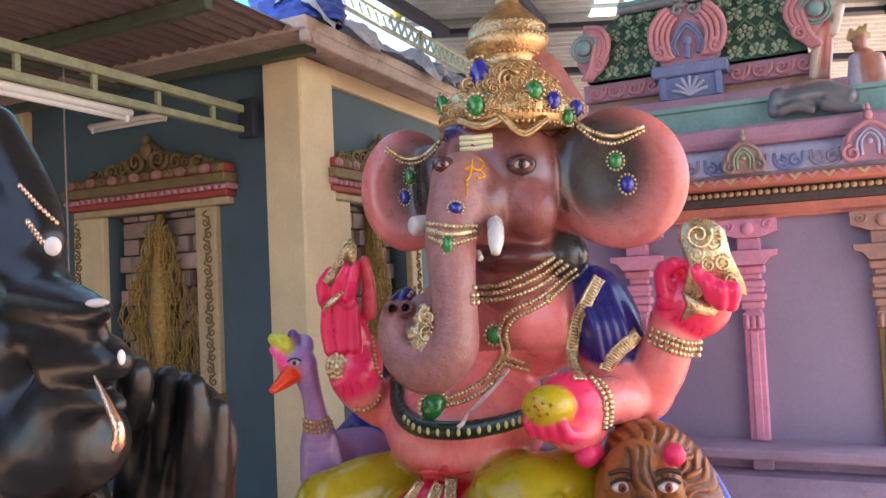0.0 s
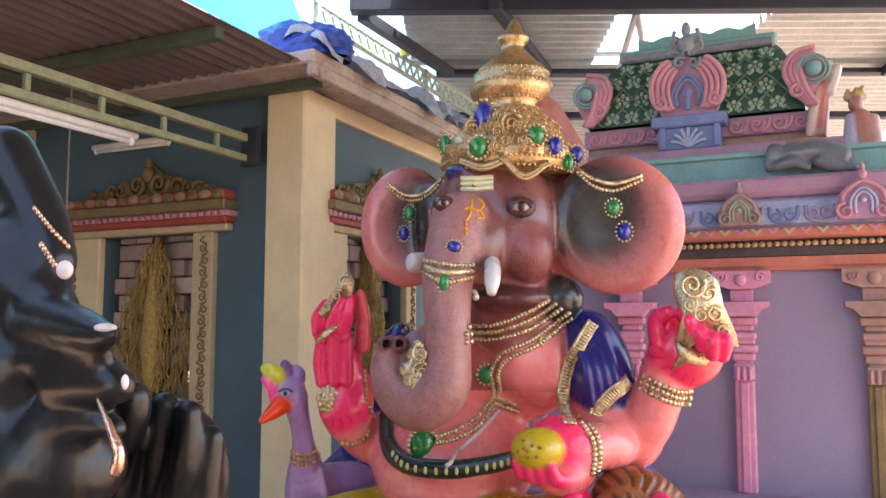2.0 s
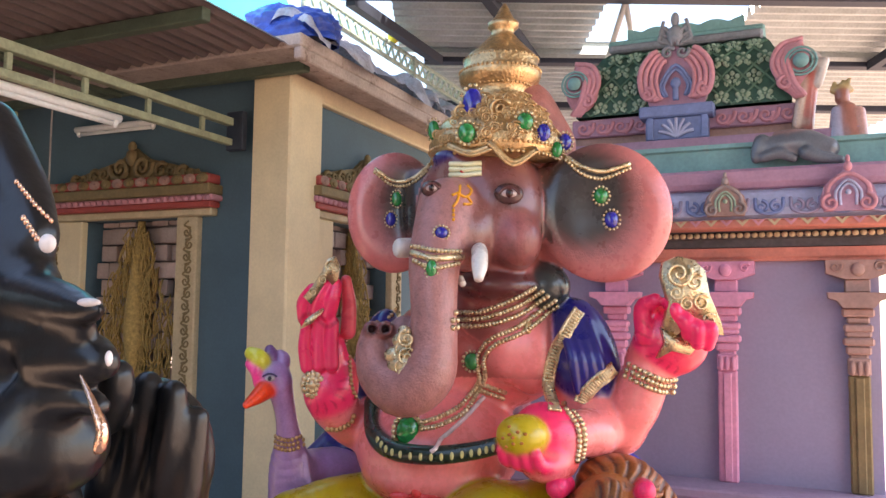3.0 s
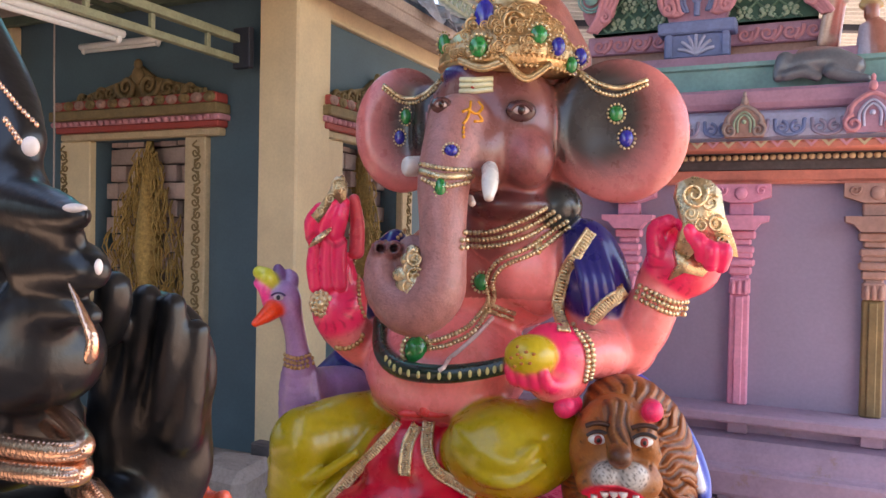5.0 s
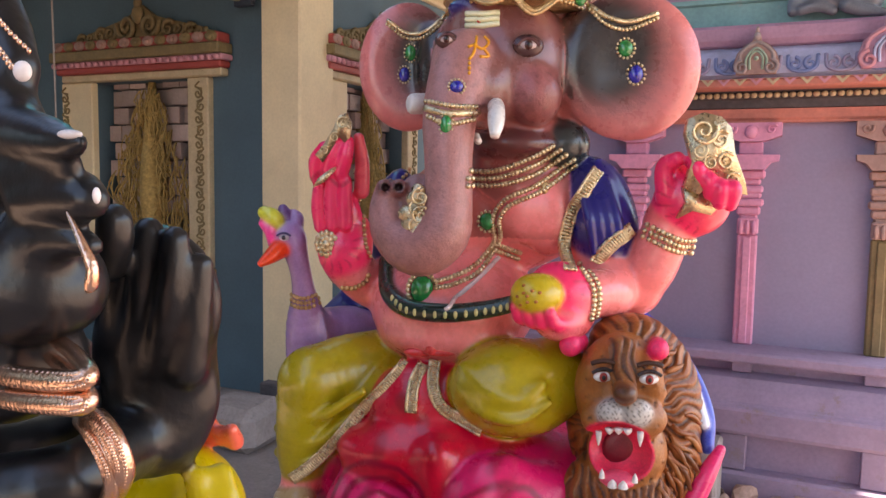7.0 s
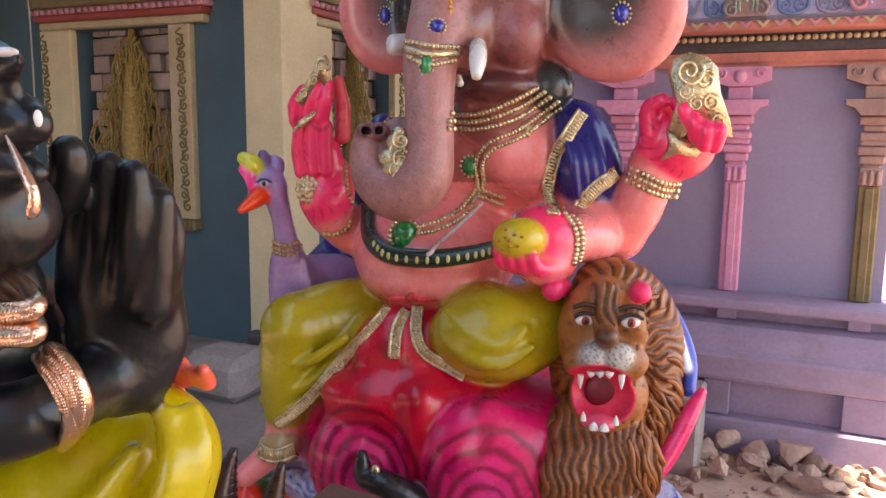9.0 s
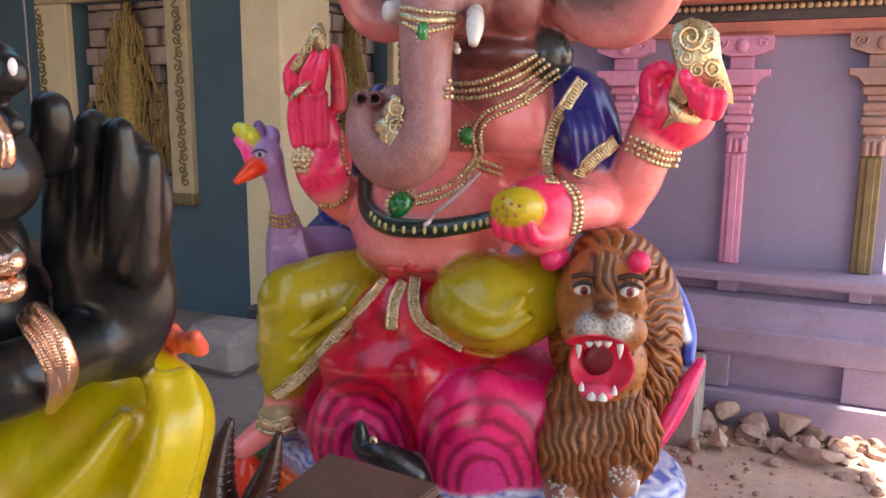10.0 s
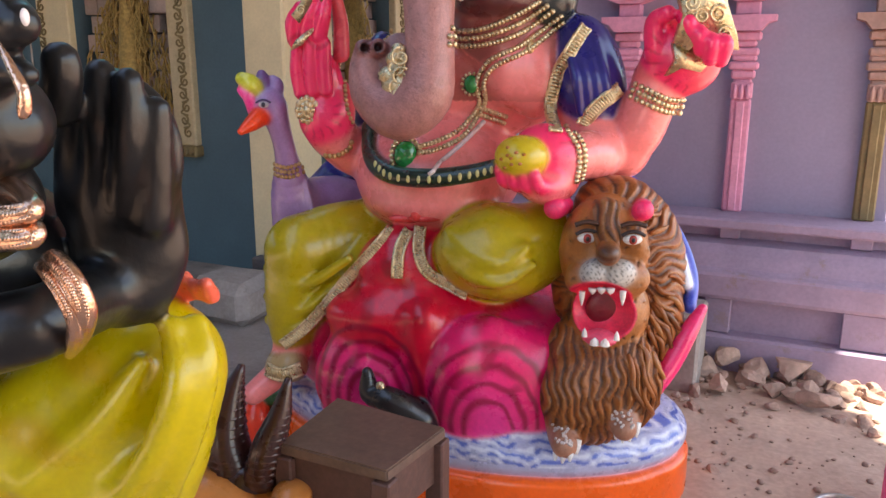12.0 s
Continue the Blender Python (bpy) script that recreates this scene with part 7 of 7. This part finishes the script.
# ---- black figure with joined palms, close by ----
BLACK, BODY_YELLOW = (0.008, 0.008, 0.009), (0.55, 0.42, 0.006)
bl = Sculpt((-1.34, 0.18, -0.03), (-0.33, 1.30, 1.82), 0.0072)
bl.rod([(-0.880, 0.640, 1.660, 0.040), (-0.805, 0.635, 1.575, 0.034), (-0.752, 0.620, 1.520, 0.024)], BLACK, 0.02)
bl.rod([(-0.835, 0.620, 1.510, 0.062), (-0.780, 0.610, 1.480, 0.045), (-0.740, 0.605, 1.458, 0.034)], BLACK, 0.02)
bl.rod([(-0.735, 0.592, 1.448, 0.0320), (-0.650, 0.572, 1.440, 0.0235), (-0.596, 0.556, 1.434, 0.0140), (-0.574, 0.550, 1.435, 0.0065)], BLACK, 0.014)
bl.rod([(-0.745, 0.590, 1.405, 0.0280), (-0.660, 0.580, 1.409, 0.0190), (-0.612, 0.570, 1.413, 0.0110)], BLACK, 0.008)
bl.ell((-0.815, 0.620, 1.375), (0.095, 0.09, 0.105), BLACK, 0.02)
bl.rod([(-0.690, 0.595, 1.380, 0.0340), (-0.634, 0.588, 1.384, 0.0290), (-0.600, 0.580, 1.381, 0.0190)], BLACK, 0.010)
bl.rod([(-0.700, 0.595, 1.335, 0.0320), (-0.640, 0.590, 1.340, 0.0180), (-0.612, 0.590, 1.335, 0.0120)], BLACK, 0.010)
bl.ell((-0.742, 0.620, 1.285), (0.080, 0.08, 0.066), BLACK, 0.03)
bl.ell((-0.700, 0.620, 1.278), (0.045, 0.05, 0.042), BLACK, 0.02)
bl.ell((-0.830, 0.640, 1.190), (0.105, 0.075, 0.08), BLACK, 0.03)
bl.ell((-1.000, 0.780, 1.075), (0.13, 0.16, 0.12), BLACK, 0.03)
bl.ell((-1.146, 0.720, 1.165), (0.16, 0.18, 0.42), BLACK, 0.04)
# hands, palm to palm
for a, b in (((-0.823, 0.850, 1.308), (-0.848, 0.860, 1.226)), ((-0.776, 0.850, 1.312), (-0.798, 0.860, 1.229)), ((-0.746, 0.858, 1.284), (-0.754, 0.860, 1.224))):
    bl.rod([(*a, 0.024), (*b, 0.030)], BLACK, 0.008)
bl.rod([(-0.756, 0.750, 1.348, 0.0220), (-0.762, 0.755, 1.325, 0.0240), (-0.795, 0.770, 1.290, 0.0260)], BLACK, 0.008)
bl.rod([(-0.812, 0.820, 1.314, 0.0200), (-0.823, 0.820, 1.248, 0.0235), (-0.865, 0.840, 1.147, 0.0270)], BLACK, 0.012)
bl.rod([(-0.765, 0.815, 1.330, 0.0200), (-0.776, 0.815, 1.250, 0.0235), (-0.815, 0.835, 1.152, 0.0280)], BLACK, 0.012)
bl.rod([(-0.724, 0.820, 1.321, 0.0185), (-0.731, 0.820, 1.253, 0.0225), (-0.768, 0.840, 1.156, 0.0290)], BLACK, 0.012)
bl.rod([(-0.704, 0.845, 1.286, 0.0170), (-0.714, 0.845, 1.222, 0.0215), (-0.735, 0.850, 1.142, 0.0280)], BLACK, 0.012)
bl.ell((-0.782, 0.850, 1.225), (0.086, 0.036, 0.108), BLACK, 0.014)
bl.ell((-0.800, 0.860, 1.170), (0.085, 0.05, 0.100), BLACK, 0.014)
bl.ell((-0.800, 0.870, 1.095), (0.082, 0.055, 0.100), BLACK, 0.02)
bl.ell((-0.810, 0.860, 1.035), (0.070, 0.055, 0.062), BLACK, 0.02)
bl.rod([(-0.840, 0.620, 1.020, 0.0500), (-0.745, 0.660, 1.045, 0.0450), (-0.782, 0.760, 1.037, 0.0450), (-0.813, 0.840, 1.031, 0.0480)], BLACK, 0.02)
# yellow cloth over knee and shin
bl.rod([(-1.055, 0.880, 0.52, 0.145), (-1.060, 0.860, 0.30, 0.150), (-1.060, 0.860, 0.10, 0.155)], BODY_YELLOW, 0.03)
bl.drum((-1.06, 0.86), 0.25, 0.25, -0.02, 0.09, (0.55, 0.12, 0.03), 0.01, 0.02)
bl.rod([(-1.193, 0.850, 0.649, 0.1473), (-1.024, 0.920, 0.748, 0.1439), (-0.894, 0.970, 0.844, 0.1197)], BODY_YELLOW, 0.03)
bl.rod([(-0.894, 0.970, 0.844, 0.1197), (-0.922, 0.940, 0.718, 0.1328), (-1.021, 0.920, 0.539, 0.1399)], BODY_YELLOW, 0.03)
bl.rod([(-0.746, 0.930, 0.960, 0.0186), (-0.718, 0.910, 0.900, 0.0217), (-0.749, 0.890, 0.773, 0.0205), (-0.811, 0.880, 0.655, 0.0178)], BODY_YELLOW, 0.04)
bl.rod([(-0.758, 0.890, 0.959, 0.0132), (-0.734, 0.865, 0.889, 0.0195), (-0.771, 0.845, 0.782, 0.0200), (-0.857, 0.835, 0.670, 0.0174)], BODY_YELLOW, 0.04)
bl.rod([(-0.800, 0.870, 0.911, 0.0116), (-0.855, 0.835, 0.824, 0.0202), (-0.971, 0.795, 0.714, 0.0209)], BODY_YELLOW, 0.04)
for k in range(5):
    bl.rod([(-0.905 + 0.022 * k, 1.045, 0.965 + 0.004 * (k % 2), 0.016), (-0.892 + 0.022 * k, 1.020, 0.988 + 0.006 * (k % 3), 0.012)], (0.85, 0.14, 0.08), 0.006)


def black_paint(V, C):
    C = C.copy()
    y = (C[:, 1] > 0.2) & (C[:, 2] < 0.1)
    n = np.sin(V[:, 0] * 14 + V[:, 2] * 23) * np.sin(V[:, 2] * 31 - V[:, 1] * 9)
    k = smooth_step(n, 0.3, 1.0) * y * 0.4
    return C * (1 - k[:, None]) + np.array((0.55, 0.24, 0.01)) * k[:, None]


o = ornaments()
tube(o, [(-0.590, 0.545, 1.372, 0.0014), (-0.574, 0.540, 1.358, 0.0030), (-0.557, 0.535, 1.341, 0.0045), (-0.547, 0.535, 1.323, 0.0058), (-0.549, 0.535, 1.307, 0.0062), (-0.554, 0.535, 1.301, 0.0025)], 0.005, 8, mat=1)


def bangle(points, widths, rounds=9):
    """A broad cast band with a beaded ridge pattern across it."""
    pts = [Vector(p) for p in spline(points, 10)]
    tube(o, [(*p, np.interp(i / (len(pts) - 1), np.linspace(0, 1, len(widths)), widths)) for i, p in enumerate(pts)], 0.01, 12, mat=1, steps=0)
    for i, p in enumerate(pts[1:-1:1]):
        d = (pts[i + 2] - pts[i]).normalized()
        u = d.cross(Vector((0.3, -0.9, 0.2))).normalized()
        r = float(np.interp((i + 1) / (len(pts) - 1), np.linspace(0, 1, len(widths)), widths))
        for k in (-1, 0, 1):
            q = p + (u * k * 0.55 + Vector((0.3, -0.9, 0.2)).normalized() * (0.95 - 0.25 * abs(k))) * r
            blob(o, tuple(q), (r * 0.30, r * 0.25, r * 0.30), 6, 4, mat=1)


bangle([(-0.900, 0.66, 1.165), (-0.760, 0.600, 1.185), (-0.620, 0.555, 1.206), (-0.577, 0.553, 1.216), (-0.640, 0.592, 1.222), (-0.74, 0.64, 1.225)], [0.0125, 0.0125, 0.011, 0.009, 0.008])
bangle([(-0.900, 0.66, 1.138), (-0.760, 0.600, 1.158), (-0.622, 0.555, 1.183), (-0.579, 0.553, 1.192), (-0.642, 0.592, 1.198), (-0.74, 0.64, 1.20)], [0.0125, 0.012, 0.0115, 0.009, 0.008])
for dx, dz in ((0, 0), (-0.014, -0.012)):
    bangle([(-0.740 + dx, 0.690, 1.120 + dz), (-0.680 + dx, 0.652, 1.133 + dz), (-0.643 + dx, 0.640, 1.118 + dz), (-0.634 + dx, 0.645, 1.085 + dz), (-0.662 + dx, 0.662, 1.050 + dz), (-0.722 + dx, 0.700, 1.010 + dz)], [0.009, 0.012, 0.0125, 0.0125, 0.011, 0.008])
# pale blobs painted in place of sunlit glints on nose, brow and lip
for c, rr in (((-0.578, 0.535, 1.442), (0.012, 0.005, 0.0045)), ((-0.650, 0.550, 1.502), (0.009, 0.006, 0.010)), ((-0.575, 0.555, 1.386), (0.004, 0.004, 0.008))):
    paint_blob(tuple(bl.onto(c, back=0.15)), rr, (0.72, 0.66, 0.64))
for k in range(17):
    p = Vector((-0.762, 0.570, 1.582)).lerp(Vector((-0.672, 0.555, 1.508)), k / 16)
    blob(o, tuple(bl.onto(p, back=0.15)), (0.0032, 0.0032, 0.004), 6, 4, mat=1)
black = figure("black_kneeling_statue", bl, o, (BLACK_GLOSS, ROSE_GOLD, ENAMEL), black_paint, slot_of=lambda c: np.where(c[:, 1] > 0.08, 2, 0))
tagged(black, "glossy black statue with joined palms, copper-gold bangles and yellow cloth", "statue")

# ---- horned animal figure and stool ----
co = Sculpt((-1.60, 0.95, -0.02), (-0.70, 1.80, 0.62), 0.0075)
TAN = (0.55, 0.20, 0.05)
co.ell((-1.121, 1.500, 0.222), (0.085, 0.09, 0.09), TAN, 0.02)
co.ell((-0.982, 1.460, 0.324), (0.05, 0.06, 0.035), TAN, 0.02)
co.rod([(-1.273, 1.520, 0.439, 0.0207), (-1.287, 1.500, 0.356, 0.0387), (-1.244, 1.500, 0.265, 0.0388)], TAN, 0.01)
co.rod([(-1.16, 1.50, 0.24, 0.10), (-1.22, 1.42, 0.20, 0.16), (-1.30, 1.28, 0.18, 0.16), (-1.34, 1.18, 0.17, 0.12)], TAN, 0.03)
for x, y in ((-1.14, 1.46), (-1.28, 1.50), (-1.26, 1.14), (-1.40, 1.20)):
    co.rod([(x, y, 0.16, 0.045), (x, y, 0.03, 0.035)], (0.30, 0.10, 0.03), 0.02)
o = ornaments()
HORN = (0.045, 0.014, 0.012)
for pts in ([(-1.166, 1.480, 0.335, 0.0620), (-1.192, 1.480, 0.419, 0.0560), (-1.183, 1.500, 0.523, 0.0340), (-1.161, 1.520, 0.608, 0.0085)], [(-1.086, 1.480, 0.330, 0.0500), (-1.062, 1.480, 0.419, 0.0430), (-1.036, 1.500, 0.507, 0.0280), (-1.020, 1.520, 0.598, 0.0083)]):
    paint_tube(pts, HORN, seg=12)
    path = [Vector(p[:3]) for p in spline(pts, 5)]
    rad = [p[3] for p in spline(pts, 5)]
    for a, r in list(zip(path, rad))[1:-1]:
        n = len(o.verts)
        blob(o, tuple(a), (r * 1.06, r * 1.06, r * 0.25), 12, 6)
        tint(o, n, (0.06, 0.02, 0.017))
paint_blob((-1.135, 1.470, 0.318), (0.075, 0.05, 0.055), HORN)
cow = figure("horned_animal_statue", co, o, (ENAMEL,))
tagged(cow, "small tan horned animal figure with ridged dark brown horns", "animal statue")

stool = holder("stool", "square brown wooden stool spattered with paint", "stool", at=(-0.86, 1.66, 0))
A, B, C_, D = Vector((-0.694, 1.721, 0.445)), Vector((-0.724, 1.469, 0.445)), Vector((-1.026, 1.475, 0.445)), Vector((-1.039, 1.760, 0.445))


def slab(corners, z0, z1, bevel=0.006):
    bm = bmesh.new()
    lo = [bm.verts.new((c.x, c.y, z0)) for c in corners]
    hi = [bm.verts.new((c.x, c.y, z1)) for c in corners]
    bm.faces.new(lo[::-1])
    bm.faces.new(hi)
    for i in range(4):
        j = (i + 1) % 4
        bm.faces.new((lo[i], lo[j], hi[j], hi[i]))
    bmesh.ops.recalc_face_normals(bm, faces=bm.faces)
    bmesh.ops.bevel(bm, geom=list(bm.edges), offset=bevel, segments=2, affect="EDGES")
    return bm


mid = (A + B + C_ + D) / 4
part("seat", slab([A, B, C_, D], 0.415, 0.445, 0.004), WOOD_TOP, stool, "dusty paint-spattered wooden seat")
for p, q in ((A, B), (B, C_), (C_, D), (D, A)):
    a, b = mid.lerp(p, 0.93), mid.lerp(q, 0.93)
    i = (mid - (a + b) / 2).normalized() * 0.025
    part("apron", slab([a, b, b + i, a + i], 0.30, 0.414, 0.003), WOOD, stool)
for p in (A, B, C_, D):
    c = mid.lerp(p, 0.90)
    part("leg", one_box(c.x - 0.024, c.x + 0.024, c.y - 0.024, c.y + 0.024, 0.0, 0.413, 0.004), WOOD, stool)

# ---- yard clutter ----
known = set(bpy.data.objects)
tagged(finish("concrete_block", one_box(-0.78, -0.225, 3.14, 3.40, -0.01, 0.335, 0.012), CONCRETE), "rough grey concrete block standing on the dirt", "concrete block")


def rough_stone(seed, sx, sy, sz):
    bm = bmesh.new()
    bmesh.ops.create_icosphere(bm, subdivisions=2, radius=1)
    rnd = random.Random(seed)
    cuts = [(Vector((rnd.gauss(0, 1), rnd.gauss(0, 1), rnd.gauss(0, 1))).normalized(), rnd.uniform(0.42, 0.8)) for _ in range(13)]
    for v in bm.verts:
        for n, d in cuts:
            k = v.co.dot(n)
            if k > d:
                v.co -= n * (k - d)
        v.co *= 1 + 0.05 * noise.noise(v.co * 3 + Vector((seed, 0, 0)))
        v.co = Vector((v.co.x * sx, v.co.y * sy, v.co.z * sz))
    me = bpy.data.meshes.new("stone")
    bm.to_mesh(me)
    bm.free()
    me.materials.append(ROCK)
    return me


stone_meshes = [rough_stone(k, 0.068 + 0.016 * (k % 3), 0.055 + 0.012 * (k % 4), 0.05 + 0.012 * (k % 2)) for k in range(9)]


def stone(x, y, size, k, lift=0.0, rz=0, rx=0):
    ob = new("stone", stone_meshes[k % 9])
    ob.matrix_world = pose(x, y, 0.028 * size + lift, rx, 0, rz) @ Matrix.Diagonal((size, size, size, 1))
    tagged(ob, "broken pinkish-grey stone lying on the dirt", "stone", "rubble stones by the shrine")


for i, (p, sz, lift) in enumerate((((-0.211, 3.360, -0.013), 1.25, 0.0), ((-0.130, 3.440, -0.005), 0.9, 0.05), ((-0.264, 3.520, -0.021), 0.9, 0.02), ((-0.013, 3.440, 0.029), 1.1, 0.0), ((-0.019, 3.360, 0.009), 0.95, 0.0), ((0.131, 3.460, 0.033), 1.25, 0.02), ((0.061, 3.280, 0.007), 0.9, 0.0), ((0.184, 3.300, 0.047), 0.9, 0.0), ((0.235, 3.200, 0.028), 1.05, 0.01), ((-0.139, 3.200, -0.008), 1.0, 0.01), ((-0.232, 3.140, -0.012), 0.6, 0.0), ((-0.097, 3.520, 0.008), 0.7, 0.0), ((-0.214, 2.980, -0.009), 0.45, 0.0), ((0.096, 3.520, 0.042), 0.8, 0.03), ((-0.220, 3.550, 0.003), 0.7, 0.0), ((0.373, 3.420, 0.051), 0.35, 0.0), ((0.207, 3.450, 0.038), 0.8, 0.0), ((-0.255, 3.050, -0.006), 0.4, 0.0), ((-0.089, 2.520, 0.008), 0.5, -0.012), ((0.217, 3.420, 0.040), 0.6, 0.02))):
    stone(p[0], p[1], sz, i, lift, rz=47 * i, rx=(-14 + 9 * (i % 4)))
rnd = random.Random(22)
for i in range(70):
    x = rnd.uniform(-0.32, 0.46)
    stone(x, 3.54 - abs(rnd.gauss(0, 0.2)), rnd.uniform(0.25, 0.72), i, rnd.uniform(-0.012, 0.0), rz=rnd.uniform(0, 360), rx=rnd.uniform(-25, 25))
settle(known, -0.03, 0.10, 0)
rnd = random.Random(21)
pebble = bmesh.new()
for k in range(420):
    x, y = rnd.uniform(-0.4, 1.3), rnd.uniform(2.2, 3.55)
    r = 0.004 + 0.012 * rnd.random() ** 3
    blob(pebble, (x, y, ground_height(x, y) + r * 0.3), (r * rnd.uniform(0.8, 1.5), r, r * 0.7), 5, 4, m=Matrix.Rotation(rnd.random() * 6, 3, "Z"))
tagged(finish("pebbles", pebble, ROCK), "small pebbles and crumbs of soil scattered on the dirt", "pebbles", "", "stuff")

bm = one_box(-2.72, -2.36, 2.98, 3.30, 0.04, 0.27, 0.05)
for v in bm.verts:
    v.co += Vector((noise.noise(v.co * 4), noise.noise(v.co * 4 + Vector((9, 0, 0))), noise.noise(v.co * 4 + Vector((0, 9, 0))))) * 0.02
tagged(finish("cement_lump", bm, CONCRETE), "rounded grey lump of set cement beside the pillar", "cement lump")
# slab added to fill the dark area behind the lump
tagged(finish("dark_slab", one_box(-2.60, -2.33, 3.36, 3.44, 0.04, 0.30, 0.008), DARK_BAND), "dark upright slab behind the cement lump", "slab")
bm = bmesh.new()
pc = Vector((0.341, 2.350, 0.282))
box(bm, 0, 0.4, 0, 0.35, 0, pc.z, 0.012, m=pose(pc.x, pc.y, 0, 0, 0, -32))
tagged(finish("pink_pedestal", bm, material("pink_pedestal_paint", (0.70, 0.08, 0.22), 0.4, vary=0.2, scale=8, stain=(0.12, 0.25, 0.08), stain_at=0.6)), "pink-painted pedestal of another figure", "pedestal")
bm = bmesh.new()
bc = (0.273, 2.420, 0.030)
lathe(bm, [(0.045, 0.005), (0.075, 0.03), (0.088, 0.065), (0.092, 0.07), (0.084, 0.066), (0.07, 0.032), (0.04, 0.012)], (bc[0], bc[1], 0), 24)
tagged(finish("steel_bowl", bm, material("dull_steel", (0.5, 0.5, 0.5), 0.35, metal=0.9)), "dull steel bowl on the dirt", "bowl")

# ---- figures on the shrine's roof edge ----
known = set(bpy.data.objects)
def roof_figure(name, label, category, rods, lo, hi, cell=0.007):
    f = Sculpt(lo, hi, cell)
    for pts, rgb in rods:
        f.rod(pts, rgb, 0.012)
    tagged(figure(name, f, ornaments(), (SATIN,)), label, category)


G = (0.12, 0.135, 0.165)
roof_figure("reclining_bull_figure", "grey painted reclining bull figure on the shrine's edge", "bull figure", (
    ([(0.004, 3.780, 2.155, 0.0488), (0.086, 3.780, 2.167, 0.0585), (0.166, 3.780, 2.166, 0.0605), (0.244, 3.780, 2.140, 0.0499)], G),
    ([(-0.013, 3.740, 2.111, 0.0229), (0.050, 3.735, 2.124, 0.0252), (0.107, 3.740, 2.100, 0.0201)], G),
    ([(0.163, 3.735, 2.118, 0.0324), (0.218, 3.735, 2.094, 0.0247), (0.294, 3.740, 2.082, 0.0172)], G),
    ([(-0.021, 3.770, 2.184, 0.0386), (-0.041, 3.760, 2.137, 0.0282), (-0.046, 3.750, 2.110, 0.0231)], G),
    ([(0.041, 3.770, 2.213, 0.0179), (0.110, 3.760, 2.215, 0.0202), (0.179, 3.770, 2.209, 0.0176)], (0.34, 0.20, 0.19)),
    ([(0.087, 3.750, 2.198, 0.0126), (0.094, 3.745, 2.150, 0.0126), (0.098, 3.750, 2.120, 0.0101)], (0.34, 0.20, 0.19)),
), (-0.25, 3.62, 1.98), (0.55, 3.95, 2.40), 0.006)
roof_figure("standing_figurine", "small weathered standing figurine at the roof's corner", "figurine", (
    ([(0.168, 4.050, 2.307, 0.0325), (0.176, 4.050, 2.416, 0.0380), (0.187, 4.050, 2.525, 0.0407), (0.206, 4.050, 2.578, 0.0325)], (0.45, 0.12, 0.10)),
    ([(0.213, 4.040, 2.602, 0.0405), (0.207, 4.040, 2.630, 0.0325)], (0.45, 0.38, 0.36)),
    ([(0.169, 4.030, 2.522, 0.0216), (0.147, 4.020, 2.440, 0.0216), (0.123, 4.020, 2.305, 0.0189)], (0.50, 0.36, 0.30)),
    ([(0.222, 4.030, 2.502, 0.0215), (0.242, 4.020, 2.566, 0.0214), (0.253, 4.020, 2.605, 0.0214)], (0.55, 0.50, 0.48)),
    ([(0.159, 4.050, 2.321, 0.0380), (0.167, 4.100, 2.234, 0.0438)], (0.40, 0.28, 0.24)),
), (-0.05, 3.85, 2.10), (0.42, 4.25, 2.80))
roof_figure("seated_figurine", "small weathered seated figurine with red and ochre drapes", "figurine", (
    ([(0.366, 4.000, 2.094, 0.0521), (0.352, 4.000, 2.227, 0.0575), (0.338, 4.000, 2.348, 0.0473)], (0.42, 0.16, 0.12)),
    ([(0.321, 4.000, 2.411, 0.0316), (0.322, 4.000, 2.438, 0.0316)], (0.30, 0.11, 0.08)),
    ([(0.290, 4.000, 2.457, 0.0132), (0.322, 3.990, 2.462, 0.0158), (0.360, 4.000, 2.450, 0.0131)], (0.45, 0.33, 0.15)),
    ([(0.323, 4.000, 2.465, 0.0211), (0.326, 4.000, 2.496, 0.0079)], (0.45, 0.33, 0.15)),
    ([(0.329, 3.970, 2.290, 0.0130), (0.359, 3.965, 2.246, 0.0155), (0.396, 3.970, 2.257, 0.0129)], (0.30, 0.10, 0.08)),
    ([(0.301, 3.965, 2.278, 0.0130), (0.306, 3.960, 2.184, 0.0156), (0.290, 3.960, 2.107, 0.0130)], (0.28, 0.28, 0.40)),
    ([(0.285, 4.000, 2.453, 0.0159), (0.291, 4.000, 2.487, 0.0106)], (0.45, 0.33, 0.15)),
    ([(0.341, 4.000, 2.463, 0.0158), (0.352, 4.000, 2.499, 0.0105)], (0.45, 0.33, 0.15)),
    ([(0.297, 3.980, 2.348, 0.0262), (0.292, 3.970, 2.227, 0.0314), (0.314, 3.970, 2.120, 0.0260)], (0.36, 0.34, 0.46)),
    ([(0.389, 3.980, 2.339, 0.0260), (0.399, 3.970, 2.218, 0.0232), (0.388, 3.970, 2.140, 0.0206)], (0.55, 0.30, 0.26)),
), (0.10, 3.80, 2.02), (0.60, 4.25, 2.70))
settle(known, -0.037, 0, 0.024)
